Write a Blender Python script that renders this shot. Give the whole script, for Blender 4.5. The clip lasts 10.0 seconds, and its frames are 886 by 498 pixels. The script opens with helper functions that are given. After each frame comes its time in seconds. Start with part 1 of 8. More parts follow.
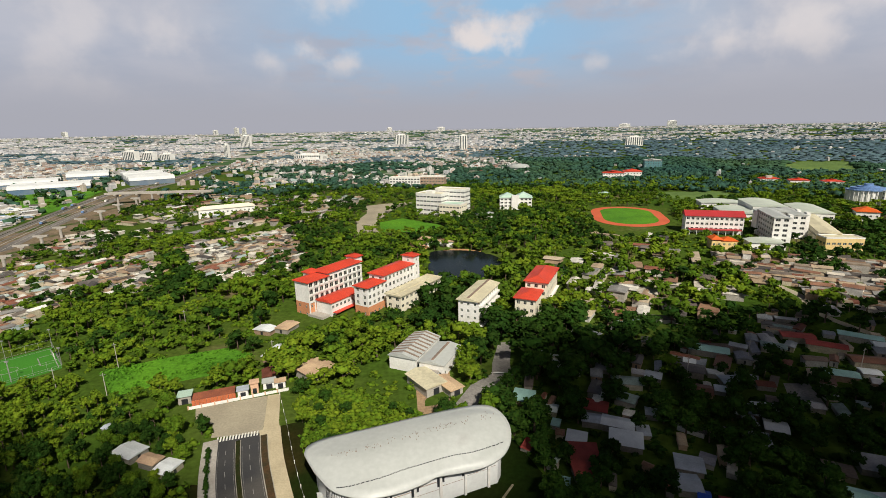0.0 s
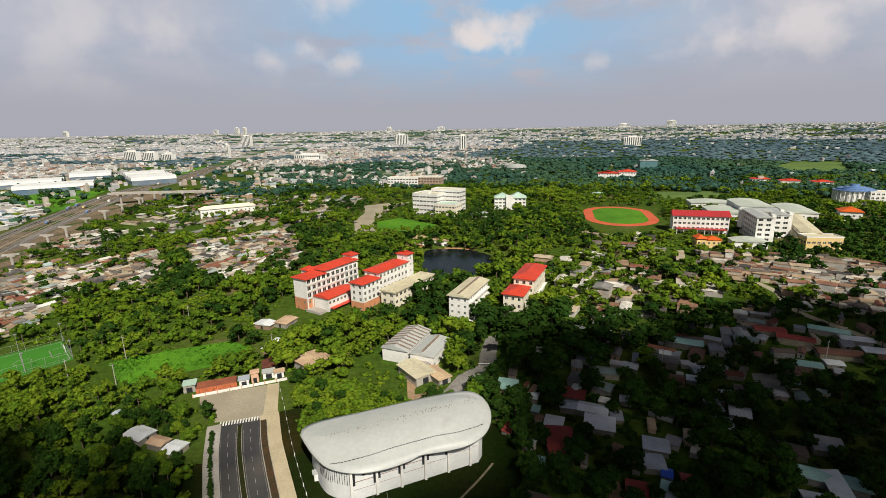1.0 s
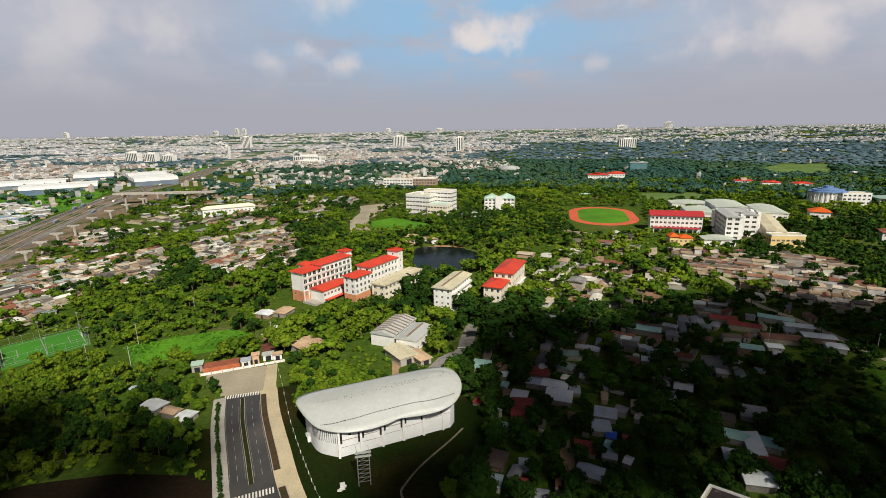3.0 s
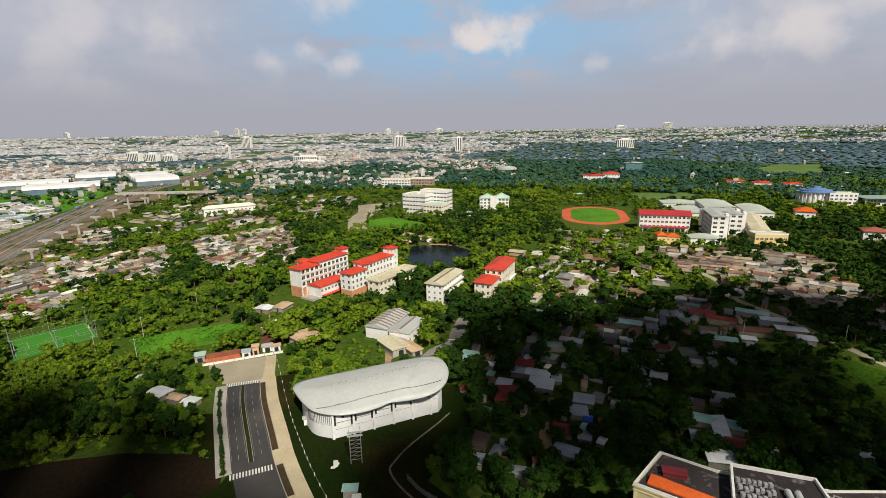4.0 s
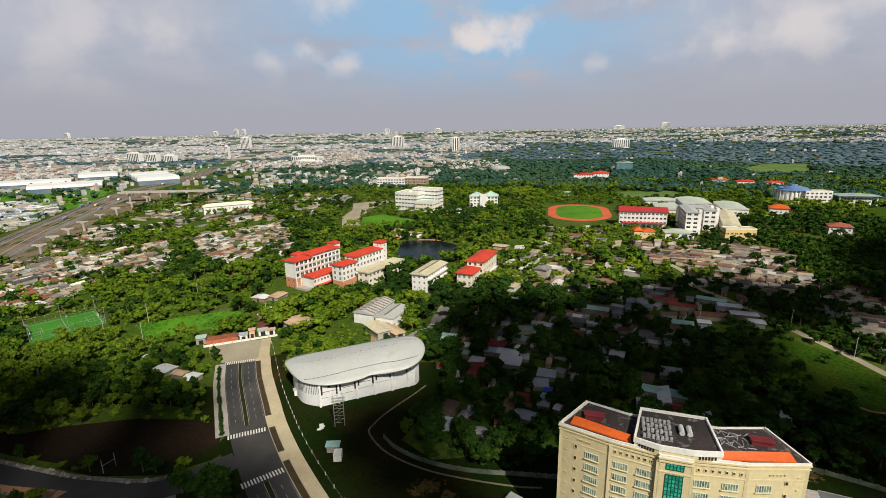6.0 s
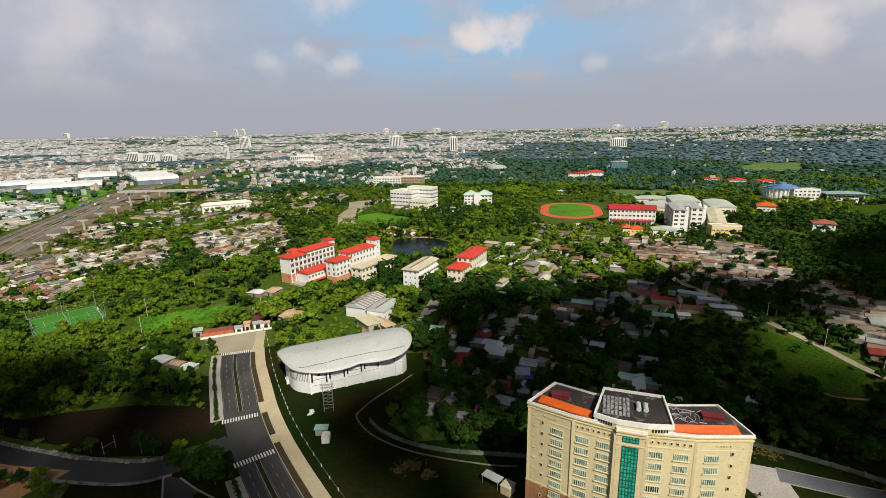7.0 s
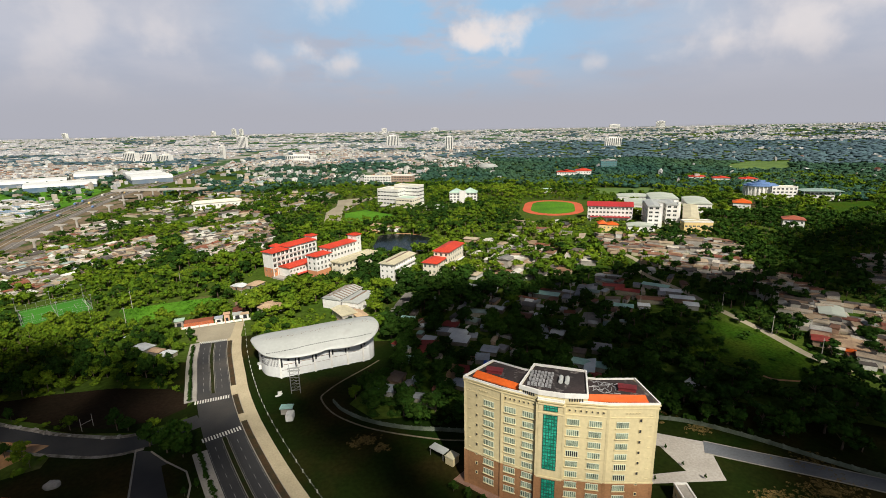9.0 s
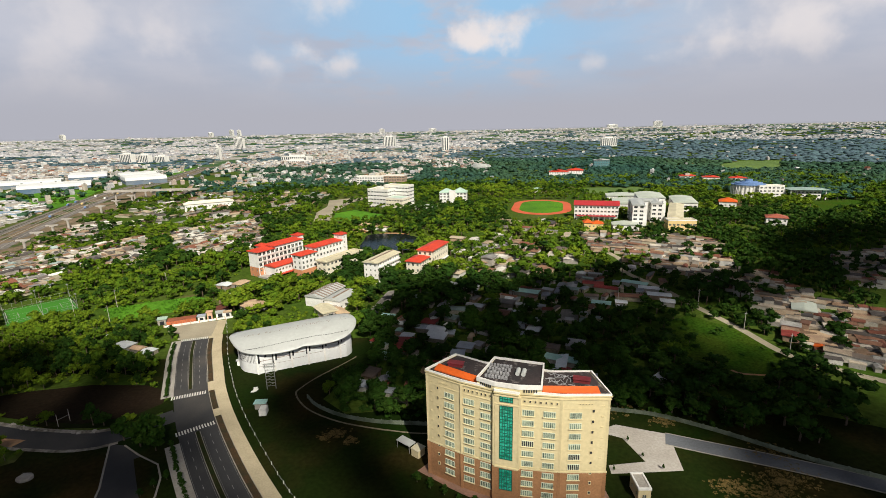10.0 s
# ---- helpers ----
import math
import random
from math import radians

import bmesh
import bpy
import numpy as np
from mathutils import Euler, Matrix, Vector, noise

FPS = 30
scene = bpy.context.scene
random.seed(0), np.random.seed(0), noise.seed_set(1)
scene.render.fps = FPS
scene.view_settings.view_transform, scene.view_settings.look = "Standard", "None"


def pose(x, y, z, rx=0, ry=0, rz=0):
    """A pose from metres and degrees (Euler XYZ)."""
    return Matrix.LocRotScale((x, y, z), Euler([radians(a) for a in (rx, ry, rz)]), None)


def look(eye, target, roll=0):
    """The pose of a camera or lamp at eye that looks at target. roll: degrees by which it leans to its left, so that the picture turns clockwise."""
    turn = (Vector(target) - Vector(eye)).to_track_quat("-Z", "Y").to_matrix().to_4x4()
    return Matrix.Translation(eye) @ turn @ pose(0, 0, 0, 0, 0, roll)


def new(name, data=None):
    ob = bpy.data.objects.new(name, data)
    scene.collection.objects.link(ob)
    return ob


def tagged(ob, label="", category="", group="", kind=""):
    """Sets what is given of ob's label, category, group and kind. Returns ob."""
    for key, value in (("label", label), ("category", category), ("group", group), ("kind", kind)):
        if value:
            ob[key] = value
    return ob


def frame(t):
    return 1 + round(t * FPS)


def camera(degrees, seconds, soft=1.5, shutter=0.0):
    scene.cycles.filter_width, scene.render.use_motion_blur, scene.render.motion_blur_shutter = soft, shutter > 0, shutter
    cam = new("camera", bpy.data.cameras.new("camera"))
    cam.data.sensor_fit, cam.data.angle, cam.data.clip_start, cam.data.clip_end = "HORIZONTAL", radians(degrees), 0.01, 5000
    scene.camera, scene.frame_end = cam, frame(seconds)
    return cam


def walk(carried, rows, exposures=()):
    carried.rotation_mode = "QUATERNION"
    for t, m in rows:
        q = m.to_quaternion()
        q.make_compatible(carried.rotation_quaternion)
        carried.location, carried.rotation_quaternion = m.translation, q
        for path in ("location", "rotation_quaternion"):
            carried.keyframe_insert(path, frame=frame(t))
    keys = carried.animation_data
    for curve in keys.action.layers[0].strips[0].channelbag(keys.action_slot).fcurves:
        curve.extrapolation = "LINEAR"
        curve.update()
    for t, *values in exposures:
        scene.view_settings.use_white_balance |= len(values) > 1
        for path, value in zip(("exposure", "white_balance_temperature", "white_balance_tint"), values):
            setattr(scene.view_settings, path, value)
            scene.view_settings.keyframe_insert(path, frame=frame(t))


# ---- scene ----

# ---- camera and its flight ----
cam = camera(85.4, 10.0, soft=0.6)
ROWS = [
    (0.0, 0.86, -2.71, 90.11, -0.60, -14.12, -1.08),
    (0.5, 2.99, -7.65, 91.03, -0.54, -14.14, -1.10),
    (1.0, 4.99, -13.25, 92.10, -0.54, -14.18, -1.07),
    (1.5, 6.74, -18.36, 92.80, -0.55, -14.18, -1.05),
    (2.0, 8.60, -24.00, 93.45, -0.55, -14.15, -1.05),
    (2.5, 10.25, -28.90, 93.95, -0.60, -14.09, -1.02),
    (4.0, 16.05, -44.50, 95.50, -0.62, -14.04, -0.96),
    (4.5, 17.95, -49.40, 95.80, -0.62, -14.03, -0.92),
    (5.0, 20.00, -54.40, 95.94, -0.64, -14.03, -0.94),
    (5.5, 22.20, -59.20, 95.96, -0.65, -14.03, -0.96),
    (7.0, 30.20, -72.40, 95.78, -0.67, -14.07, -1.09),
    (7.5, 33.00, -75.70, 95.62, -0.68, -14.11, -1.09),
    (8.0, 36.50, -78.90, 95.48, -0.67, -14.14, -1.10),
    (8.5, 40.40, -81.50, 95.32, -0.70, -14.13, -1.13),
    (9.0, 44.80, -83.80, 95.15, -0.72, -14.12, -1.17),
    (9.5, 49.40, -85.60, 94.92, -0.74, -14.09, -1.23),
    (10.0, 54.78, -87.35, 94.60, -0.82, -14.06, -1.32),
]


def flight(x, y, z, yaw, pitch, roll):
    cp, yw = math.cos(radians(pitch)), radians(yaw)
    eye = Vector((x, y, z))
    return look(eye, eye + 2 * Vector((-math.sin(yw) * cp, math.cos(yw) * cp, math.sin(radians(pitch)))), roll)


walk(cam, [(t, flight(*row)) for t, *row in ROWS],
     exposures=[(0.0, 0.18), (2.5, 0.16), (5.5, 0.15), (7.0, 0.17), (8.0, 0.22), (9.0, 0.29), (10.0, 0.33)])

# ---- light ----
SUN = Vector((0.25, -0.70, 0.74)).normalized()          # towards the sun
sun = new("sun", bpy.data.lights.new("sun", "SUN"))
sun.data.energy, sun.data.angle, sun.data.color = 4.7, radians(0.6), (1.0, 0.94, 0.82)
sun.matrix_world = look(SUN * 100, (0, 0, 0))


def sky_world():
    w = bpy.data.worlds.new("sky")
    scene.world = w
    w.use_nodes = True
    nt = w.node_tree
    nt.nodes.clear()
    N, L = nt.nodes.new, nt.links.new
    out, bg = N("ShaderNodeOutputWorld"), N("ShaderNodeBackground")
    sky = N("ShaderNodeTexSky")
    sky.sky_type, sky.sun_disc = "NISHITA", False
    sky.sun_elevation = math.asin(SUN.z)
    sky.sun_rotation = math.atan2(SUN.x, SUN.y)
    sky.air_density, sky.dust_density = 1.2, 2.0
    dim = N("ShaderNodeMix")
    dim.data_type, dim.blend_type = "RGBA", "MULTIPLY"
    dim.inputs[0].default_value = 1.0
    dim.inputs[7].default_value = (0.022, 0.020, 0.018, 1)
    L(sky.outputs[0], dim.inputs[6])
    geo = N("ShaderNodeTexCoord")
    sep = N("ShaderNodeSeparateXYZ")
    L(geo.outputs["Generated"], sep.inputs[0])
    # a flat cloud deck: directions meet a plane overhead
    up = N("ShaderNodeMath"); up.operation = "MAXIMUM"; up.inputs[1].default_value = 0.0
    L(sep.outputs[2], up.inputs[0])
    add = N("ShaderNodeMath"); add.operation = "ADD"; add.inputs[1].default_value = 0.22
    L(up.outputs[0], add.inputs[0])
    div = N("ShaderNodeVectorMath"); div.operation = "DIVIDE"
    com = N("ShaderNodeCombineXYZ")
    for k in range(3):
        L(add.outputs[0], com.inputs[k])
    L(geo.outputs["Generated"], div.inputs[0])
    L(com.outputs[0], div.inputs[1])

    def clouds(scale, detail, rough, lo, hi, off):
        m = N("ShaderNodeVectorMath"); m.operation = "ADD"; m.inputs[1].default_value = off
        L(div.outputs[0], m.inputs[0])
        n = N("ShaderNodeTexNoise")
        n.inputs["Scale"].default_value, n.inputs["Detail"].default_value, n.inputs["Roughness"].default_value = scale, detail, rough
        L(m.outputs[0], n.inputs["Vector"])
        r = N("ShaderNodeMapRange"); r.interpolation_type = "SMOOTHSTEP"
        r.inputs[1].default_value, r.inputs[2].default_value = lo, hi
        L(n.outputs[0], r.inputs[0])
        return r.outputs[0]

    def mix(fac, a, b):
        m = N("ShaderNodeMix"); m.data_type = "RGBA"
        L(fac, m.inputs[0])
        for i, v in ((6, a), (7, b)):
            if isinstance(v, tuple):
                m.inputs[i].default_value = (*v, 1)
            else:
                L(v, m.inputs[i])
        return m.outputs[2]

    def near_way(way, size):
        """1 in a direction, falling to 0 at a distance from it."""
        d = N("ShaderNodeVectorMath"); d.operation = "DISTANCE"; d.inputs[1].default_value = Vector(way).normalized()
        L(geo.outputs["Generated"], d.inputs[0])
        r = N("ShaderNodeMapRange"); r.interpolation_type = "SMOOTHSTEP"
        r.inputs[1].default_value, r.inputs[2].default_value = size, size * 0.2
        L(d.outputs[1], r.inputs[0])
        return r.outputs[0]

    grey = mix(clouds(1.6, 5, 0.52, 0.35, 0.65, (3.1, 1.7, 0.4)), (0.355, 0.39, 0.475), (0.43, 0.445, 0.51))
    thin = N("ShaderNodeMath"); thin.operation = "MULTIPLY"
    L(near_way((0.06, 0.94, 0.30), 0.55), thin.inputs[0]); L(clouds(2.6, 6, 0.55, 0.70, 0.46, (1.2, 0.3, 5.0)), thin.inputs[1])
    deck = mix(thin.outputs[0], grey, (0.27, 0.45, 0.64))
    # the cumulus heads that stand over the horizon
    billow = N("ShaderNodeTexNoise")
    billow.inputs["Scale"].default_value, billow.inputs["Detail"].default_value, billow.inputs["Roughness"].default_value = 9.5, 6, 0.52
    L(geo.outputs["Generated"], billow.inputs["Vector"])
    puffs = deck
    for way, size, tone in (((0.15, 0.973, 0.180), 0.075, 1.0), ((0.105, 0.982, 0.160), 0.05, 1.0), ((-0.235, 0.961, 0.143), 0.05, 0.9), ((-0.165, 0.98, 0.119), 0.045, 0.8), ((-0.30, 0.945, 0.125), 0.06, 0.6),
                            ((0.496, 0.859, 0.132), 0.06, 0.7), ((0.57, 0.812, 0.150), 0.085, 0.6), ((0.64, 0.75, 0.165), 0.10, 0.5), ((0.307, 0.946, 0.112), 0.035, 0.6), ((0.396, 0.911, 0.118), 0.04, 0.6),
                            ((-0.182, 0.955, 0.225), 0.07, 0.7), ((0.38, 0.90, 0.215), 0.08, 0.6), ((-0.55, 0.81, 0.17), 0.16, 0.5)):
        dist = N("ShaderNodeVectorMath"); dist.operation = "DISTANCE"
        squash = N("ShaderNodeVectorMath"); squash.operation = "MULTIPLY"; squash.inputs[1].default_value = (1, 1, 1.7)
        L(geo.outputs["Generated"], squash.inputs[0])
        n_way = Vector(way).normalized()
        dist.inputs[1].default_value = (n_way.x, n_way.y, n_way.z * 1.7)
        L(squash.outputs[0], dist.inputs[0])
        body = N("ShaderNodeMath"); body.operation = "MULTIPLY_ADD"
        body.inputs[1].default_value, body.inputs[2].default_value = -0.42 / size, -0.62
        L(dist.outputs[1], body.inputs[0])
        total = N("ShaderNodeMath"); total.operation = "MULTIPLY_ADD"; total.inputs[1].default_value = 2.0
        L(billow.outputs[0], total.inputs[0]); L(body.outputs[0], total.inputs[2])
        edge = N("ShaderNodeMapRange"); edge.interpolation_type = "SMOOTHSTEP"
        edge.inputs[1].default_value, edge.inputs[2].default_value = -0.05, 0.5
        edge.inputs[4].default_value = tone
        L(total.outputs[0], edge.inputs[0])
        puffs = mix(edge.outputs[0], puffs, (0.66, 0.615, 0.61))
    # the deck thins overhead to clear sky
    clear = N("ShaderNodeMapRange"); clear.interpolation_type = "SMOOTHSTEP"
    clear.inputs[1].default_value, clear.inputs[2].default_value = 0.235, 0.38
    L(sep.outputs[2], clear.inputs[0])
    puffs = mix(clear.outputs[0], puffs, dim.outputs[2])
    # haze towards the horizon
    hz = N("ShaderNodeMapRange"); hz.interpolation_type = "SMOOTHSTEP"
    hz.inputs[1].default_value, hz.inputs[2].default_value = 0.16, 0.02
    hz.inputs[3].default_value, hz.inputs[4].default_value = 0.0, 1.0
    L(sep.outputs[2], hz.inputs[0])
    final = mix(hz.outputs[0], puffs, (0.355, 0.358, 0.405))
    L(final, bg.inputs[0])
    bg.inputs[1].default_value = 1.0
    L(bg.outputs[0], out.inputs[0])


sky_world()

# ---- materials ----
MATS = {}


def mat(name, base, alt=None, rough=0.8, metal=0.0, scale=0.4, fine=3.0, spread=0.25, bump=0.0, rand="", randamt=0.35, spec=0.4,
        stain=None, stain_scale=0.05, stain_lo=0.5, stain_hi=0.65):
    """A procedural surface: base to alt by a broad noise, grain by a fine one, brightness per object or per island, stains."""
    m = bpy.data.materials.new(name)
    MATS[name] = m
    m.use_nodes = True
    nt = m.node_tree
    N, L = nt.nodes.new, nt.links.new
    b = nt.nodes["Principled BSDF"]
    b.inputs["Roughness"].default_value, b.inputs["Metallic"].default_value = rough, metal
    b.inputs["Specular IOR Level"].default_value = spec
    alt = alt or tuple(c * (1 - spread) for c in base)
    geo = N("ShaderNodeNewGeometry")

    def noise_at(sc, det):
        n = N("ShaderNodeTexNoise")
        n.inputs["Scale"].default_value, n.inputs["Detail"].default_value = sc, det
        L(geo.outputs["Position"], n.inputs["Vector"])
        return n.outputs[0]

    def ramp(v, lo, hi, a=0.0, c=1.0):
        r = N("ShaderNodeMapRange")
        for i, x in enumerate((lo, hi, a, c)):
            r.inputs[i + 1].default_value = x
        L(v, r.inputs[0])
        return r.outputs[0]

    def mixc(fac, a, c, mode="MIX"):
        x = N("ShaderNodeMix")
        x.data_type, x.blend_type = "RGBA", mode
        if isinstance(fac, float):
            x.inputs[0].default_value = fac
        else:
            L(fac, x.inputs[0])
        for i, v in ((6, a), (7, c)):
            if isinstance(v, tuple):
                x.inputs[i].default_value = (*v, 1)
            else:
                L(v, x.inputs[i])
        return x.outputs[2]

    grain = noise_at(fine, 3)
    col = mixc(ramp(noise_at(scale, 4), 0.35, 0.65), tuple(base), tuple(alt))
    if stain:
        col = mixc(ramp(noise_at(stain_scale, 6), stain_lo, stain_hi), col, tuple(stain))
    g = N("ShaderNodeCombineColor")
    gv = ramp(grain, 0.3, 0.7, 1 - spread * 0.8, 1 + spread * 0.5)
    for k in range(3):
        L(gv, g.inputs[k])
    col = mixc(1.0, col, g.outputs[0], "MULTIPLY")
    if rand:
        src = N("ShaderNodeObjectInfo").outputs["Random"] if rand == "object" else geo.outputs["Random Per Island"]
        hue = N("ShaderNodeHueSaturation")
        L(col, hue.inputs["Color"])
        L(ramp(src, 0, 1, 1 - randamt, 1 + randamt), hue.inputs["Value"])
        wn = N("ShaderNodeTexWhiteNoise"); wn.noise_dimensions = "1D"
        L(src, wn.inputs["W"])
        L(ramp(wn.outputs["Value"], 0, 1, 0.5 - randamt * 0.09, 0.5 + randamt * 0.09), hue.inputs["Hue"])
        col = hue.outputs[0]
    L(col, b.inputs["Base Color"])
    if bump:
        bp = N("ShaderNodeBump")
        bp.inputs["Strength"].default_value, bp.inputs["Distance"].default_value = 0.6, bump
        L(grain, bp.inputs["Height"])
        L(bp.outputs[0], b.inputs["Normal"])
    return m


def palette(name, colours, rough=0.75, metal=0.0, rand="island"):
    """One surface that takes one of several paints, thing by thing, with weather on it."""
    m = mat(name, (1, 1, 1), spec=0.2, rough=rough, metal=metal, spread=0.3, scale=0.25, fine=2.0)
    nt = m.node_tree
    N, L = nt.nodes.new, nt.links.new
    b = nt.nodes["Principled BSDF"]
    src = (N("ShaderNodeObjectInfo").outputs["Random"] if rand == "object" else N("ShaderNodeNewGeometry").outputs["Random Per Island"])
    cr = N("ShaderNodeValToRGB")
    cr.color_ramp.interpolation = "CONSTANT"
    e = cr.color_ramp.elements
    for k, c in enumerate(colours):
        el = e[k] if k < 2 else e.new(k / len(colours))
        el.position, el.color = k / len(colours), (*c, 1)
    L(src, cr.inputs[0])
    old = b.inputs["Base Color"].links[0].from_socket
    x = N("ShaderNodeMix"); x.data_type, x.blend_type = "RGBA", "MULTIPLY"
    x.inputs[0].default_value = 1.0
    L(cr.outputs[0], x.inputs[6]); L(old, x.inputs[7])
    L(x.outputs[2], b.inputs["Base Color"])
    return m


leafy = dict(rough=0.9, spec=0.04, rand="island", randamt=0.16, scale=0.03, fine=0.9, spread=0.45)
M_GROUND = mat("ground_cover", (0.044, 0.090, 0.010), (0.074, 0.106, 0.018), scale=0.018, fine=0.5, spread=0.4, bump=0.4, rough=0.95, spec=0.03,
               stain=(0.17, 0.13, 0.07), stain_scale=0.014, stain_lo=0.60, stain_hi=0.70)
# near-black base holds the cloud shade; the brown stain is worn ground
M_SHADELAWN = mat("lawn", (0.009, 0.022, 0.003), (0.014, 0.018, 0.004), scale=0.03, fine=0.8, spread=0.35, rough=0.95, spec=0.03,
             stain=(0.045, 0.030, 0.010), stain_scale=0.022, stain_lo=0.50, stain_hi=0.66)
M_MEADOW = mat("meadow", (0.095, 0.25, 0.014), (0.06, 0.175, 0.012), scale=0.05, fine=0.8, spread=0.4, rough=0.9, spec=0.15, bump=0.3)
M_TURF = mat("turf", (0.055, 0.22, 0.022), (0.045, 0.18, 0.02), scale=0.03, fine=1.5, spread=0.15, rough=0.9, spec=0.15)
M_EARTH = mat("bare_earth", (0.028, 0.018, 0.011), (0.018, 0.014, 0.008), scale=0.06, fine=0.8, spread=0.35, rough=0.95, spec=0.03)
M_SAND = mat("orange_earth", (0.50, 0.25, 0.10), (0.40, 0.24, 0.13), scale=0.08, fine=0.8, rough=0.95)
M_ASPHALT = mat("asphalt", (0.048, 0.047, 0.048), (0.036, 0.036, 0.038), scale=0.08, fine=2.5, spread=0.2, rough=0.85,
                stain=(0.078, 0.071, 0.063), stain_scale=0.035, stain_lo=0.52, stain_hi=0.7)
M_DUSTY = mat("dusty_asphalt", (0.37, 0.325, 0.235), (0.28, 0.245, 0.18), scale=0.07, fine=1.5, spread=0.2, rough=0.9)
M_PAVING = mat("paving", (0.51, 0.43, 0.285), (0.43, 0.36, 0.235), scale=0.12, fine=2.0, spread=0.16, rough=0.85)
M_CONCRETE = mat("concrete", (0.42, 0.39, 0.35), (0.34, 0.31, 0.27), scale=0.1, fine=1.5, spread=0.2, rough=0.9)
M_KERB = mat("kerb_stone", (0.36, 0.335, 0.285), rough=0.9, spread=0.2)
M_LANE = mat("worn_lane_paint", (0.32, 0.31, 0.29), rough=0.8, spread=0.4, fine=3)
M_PAINT = mat("road_paint", (0.78, 0.76, 0.70), rough=0.7, spread=0.2, fine=4)
M_HEDGE = mat("verge_plants", (0.070, 0.036, 0.012), (0.036, 0.030, 0.010), scale=0.3, fine=2, spread=0.4, bump=0.2)
M_WHITE = mat("white_paint", (0.80, 0.79, 0.75), (0.70, 0.68, 0.64), scale=0.12, fine=1.2, spread=0.12, rough=0.75)
M_CREAM = mat("cream_render", (0.63, 0.54, 0.315), (0.57, 0.48, 0.28), scale=0.1, fine=1.2, spread=0.1, rough=0.8)
M_BROWN = mat("brown_cladding", (0.36, 0.185, 0.085), (0.29, 0.145, 0.065), scale=0.15, fine=1.8, spread=0.2, rough=0.75)
M_PEACH = mat("orange_render", (0.60, 0.27, 0.13), (0.52, 0.22, 0.11), scale=0.15, fine=1.4, spread=0.15, rough=0.8)
M_REDROOF = mat("red_roof", (0.62, 0.062, 0.030), (0.50, 0.052, 0.028), scale=0.12, fine=1.6, spread=0.2, rough=0.55)
M_ORANGE = mat("orange_roof", (0.62, 0.105, 0.010), (0.54, 0.088, 0.009), scale=0.2, fine=1.5, spread=0.15, rough=0.6)
M_SLAB = mat("roof_slab", (0.045, 0.032, 0.032), (0.025, 0.021, 0.022), scale=0.25, fine=2, spread=0.4, rough=0.85,
             stain=(0.16, 0.14, 0.135), stain_scale=0.5, stain_lo=0.56, stain_hi=0.7)
M_PALEROOF = mat("pale_roof", (0.62, 0.57, 0.40), (0.52, 0.47, 0.33), scale=0.12, fine=1.0, spread=0.2, rough=0.7)
M_GREENROOF = mat("green_roof", (0.44, 0.58, 0.47), (0.36, 0.50, 0.42), scale=0.12, spread=0.15, rough=0.6)
M_METAL = mat("roof_sheet", (0.46, 0.475, 0.455), (0.42, 0.435, 0.415), scale=0.08, fine=0.8, spread=0.08, rough=0.42,
              stain=(0.40, 0.40, 0.385), stain_scale=0.12, stain_lo=0.6, stain_hi=0.75)
M_WOODROOF = mat("tan_sheet_roof", (0.58, 0.42, 0.26), (0.45, 0.30, 0.20), scale=0.2, spread=0.25)
M_DARK = mat("dark_opening", (0.03, 0.032, 0.038), spread=0.3, rough=0.35)
M_GLASS = mat("window_glass", (0.06, 0.075, 0.085), (0.12, 0.13, 0.13), scale=0.4, spread=0.3, rough=0.12, spec=0.6)
M_GREENGLASS = mat("green_glass", (0.01, 0.20, 0.12), (0.05, 0.50, 0.36), scale=0.9, fine=2.0, spread=0.45, rough=0.12, spec=0.6)
M_FRAME = mat("window_frame", (0.58, 0.62, 0.48), rough=0.6, spread=0.1)
M_BLUEROOF = mat("blue_roof", (0.16, 0.27, 0.50), spread=0.2, rough=0.5)
M_TRACK = mat("running_track", (0.58, 0.115, 0.045), (0.50, 0.095, 0.04), scale=0.06, spread=0.12, rough=0.85)
M_STEEL = mat("painted_steel", (0.33, 0.33, 0.32), rough=0.5, metal=0.3, spread=0.15)
M_TRUNK = mat("bark", (0.14, 0.10, 0.07), rough=0.95, spread=0.3)
M_LEAF = mat("foliage", (0.098, 0.162, 0.012), (0.053, 0.104, 0.009), **leafy)
M_LEAF2 = mat("foliage_yellow", (0.135, 0.195, 0.014), (0.084, 0.142, 0.010), **leafy)
# deep green stands, and trees coloured dark for the cloud shade
M_LEAF3 = mat("foliage_deep_shaded", (0.030, 0.068, 0.009), (0.017, 0.044, 0.007), **leafy)
# blue-green base stands in for haze over the distant trees
M_FAR = mat("foliage_far_haze", (0.046, 0.092, 0.046), (0.030, 0.076, 0.060), rough=0.95, spec=0.03, rand="island", randamt=0.3, scale=0.004, fine=0.05, spread=0.3)
M_CLOUD = mat("cloud", (0.85, 0.85, 0.86), rough=1.0, spread=0.05, spec=0.0)
ROOFS = [(0.54, 0.49, 0.41), (0.20, 0.17, 0.145), (0.64, 0.60, 0.52), (0.27, 0.11, 0.07), (0.34, 0.23, 0.15), (0.48, 0.37, 0.26), (0.13, 0.115, 0.105), (0.80, 0.78, 0.72),
         (0.30, 0.17, 0.11), (0.36, 0.44, 0.42), (0.10, 0.09, 0.085), (0.55, 0.45, 0.33), (0.28, 0.27, 0.255), (0.38, 0.27, 0.18), (0.70, 0.67, 0.60), (0.17, 0.14, 0.12)]
M_TIN = palette("tin_roofs", ROOFS, rough=0.6)
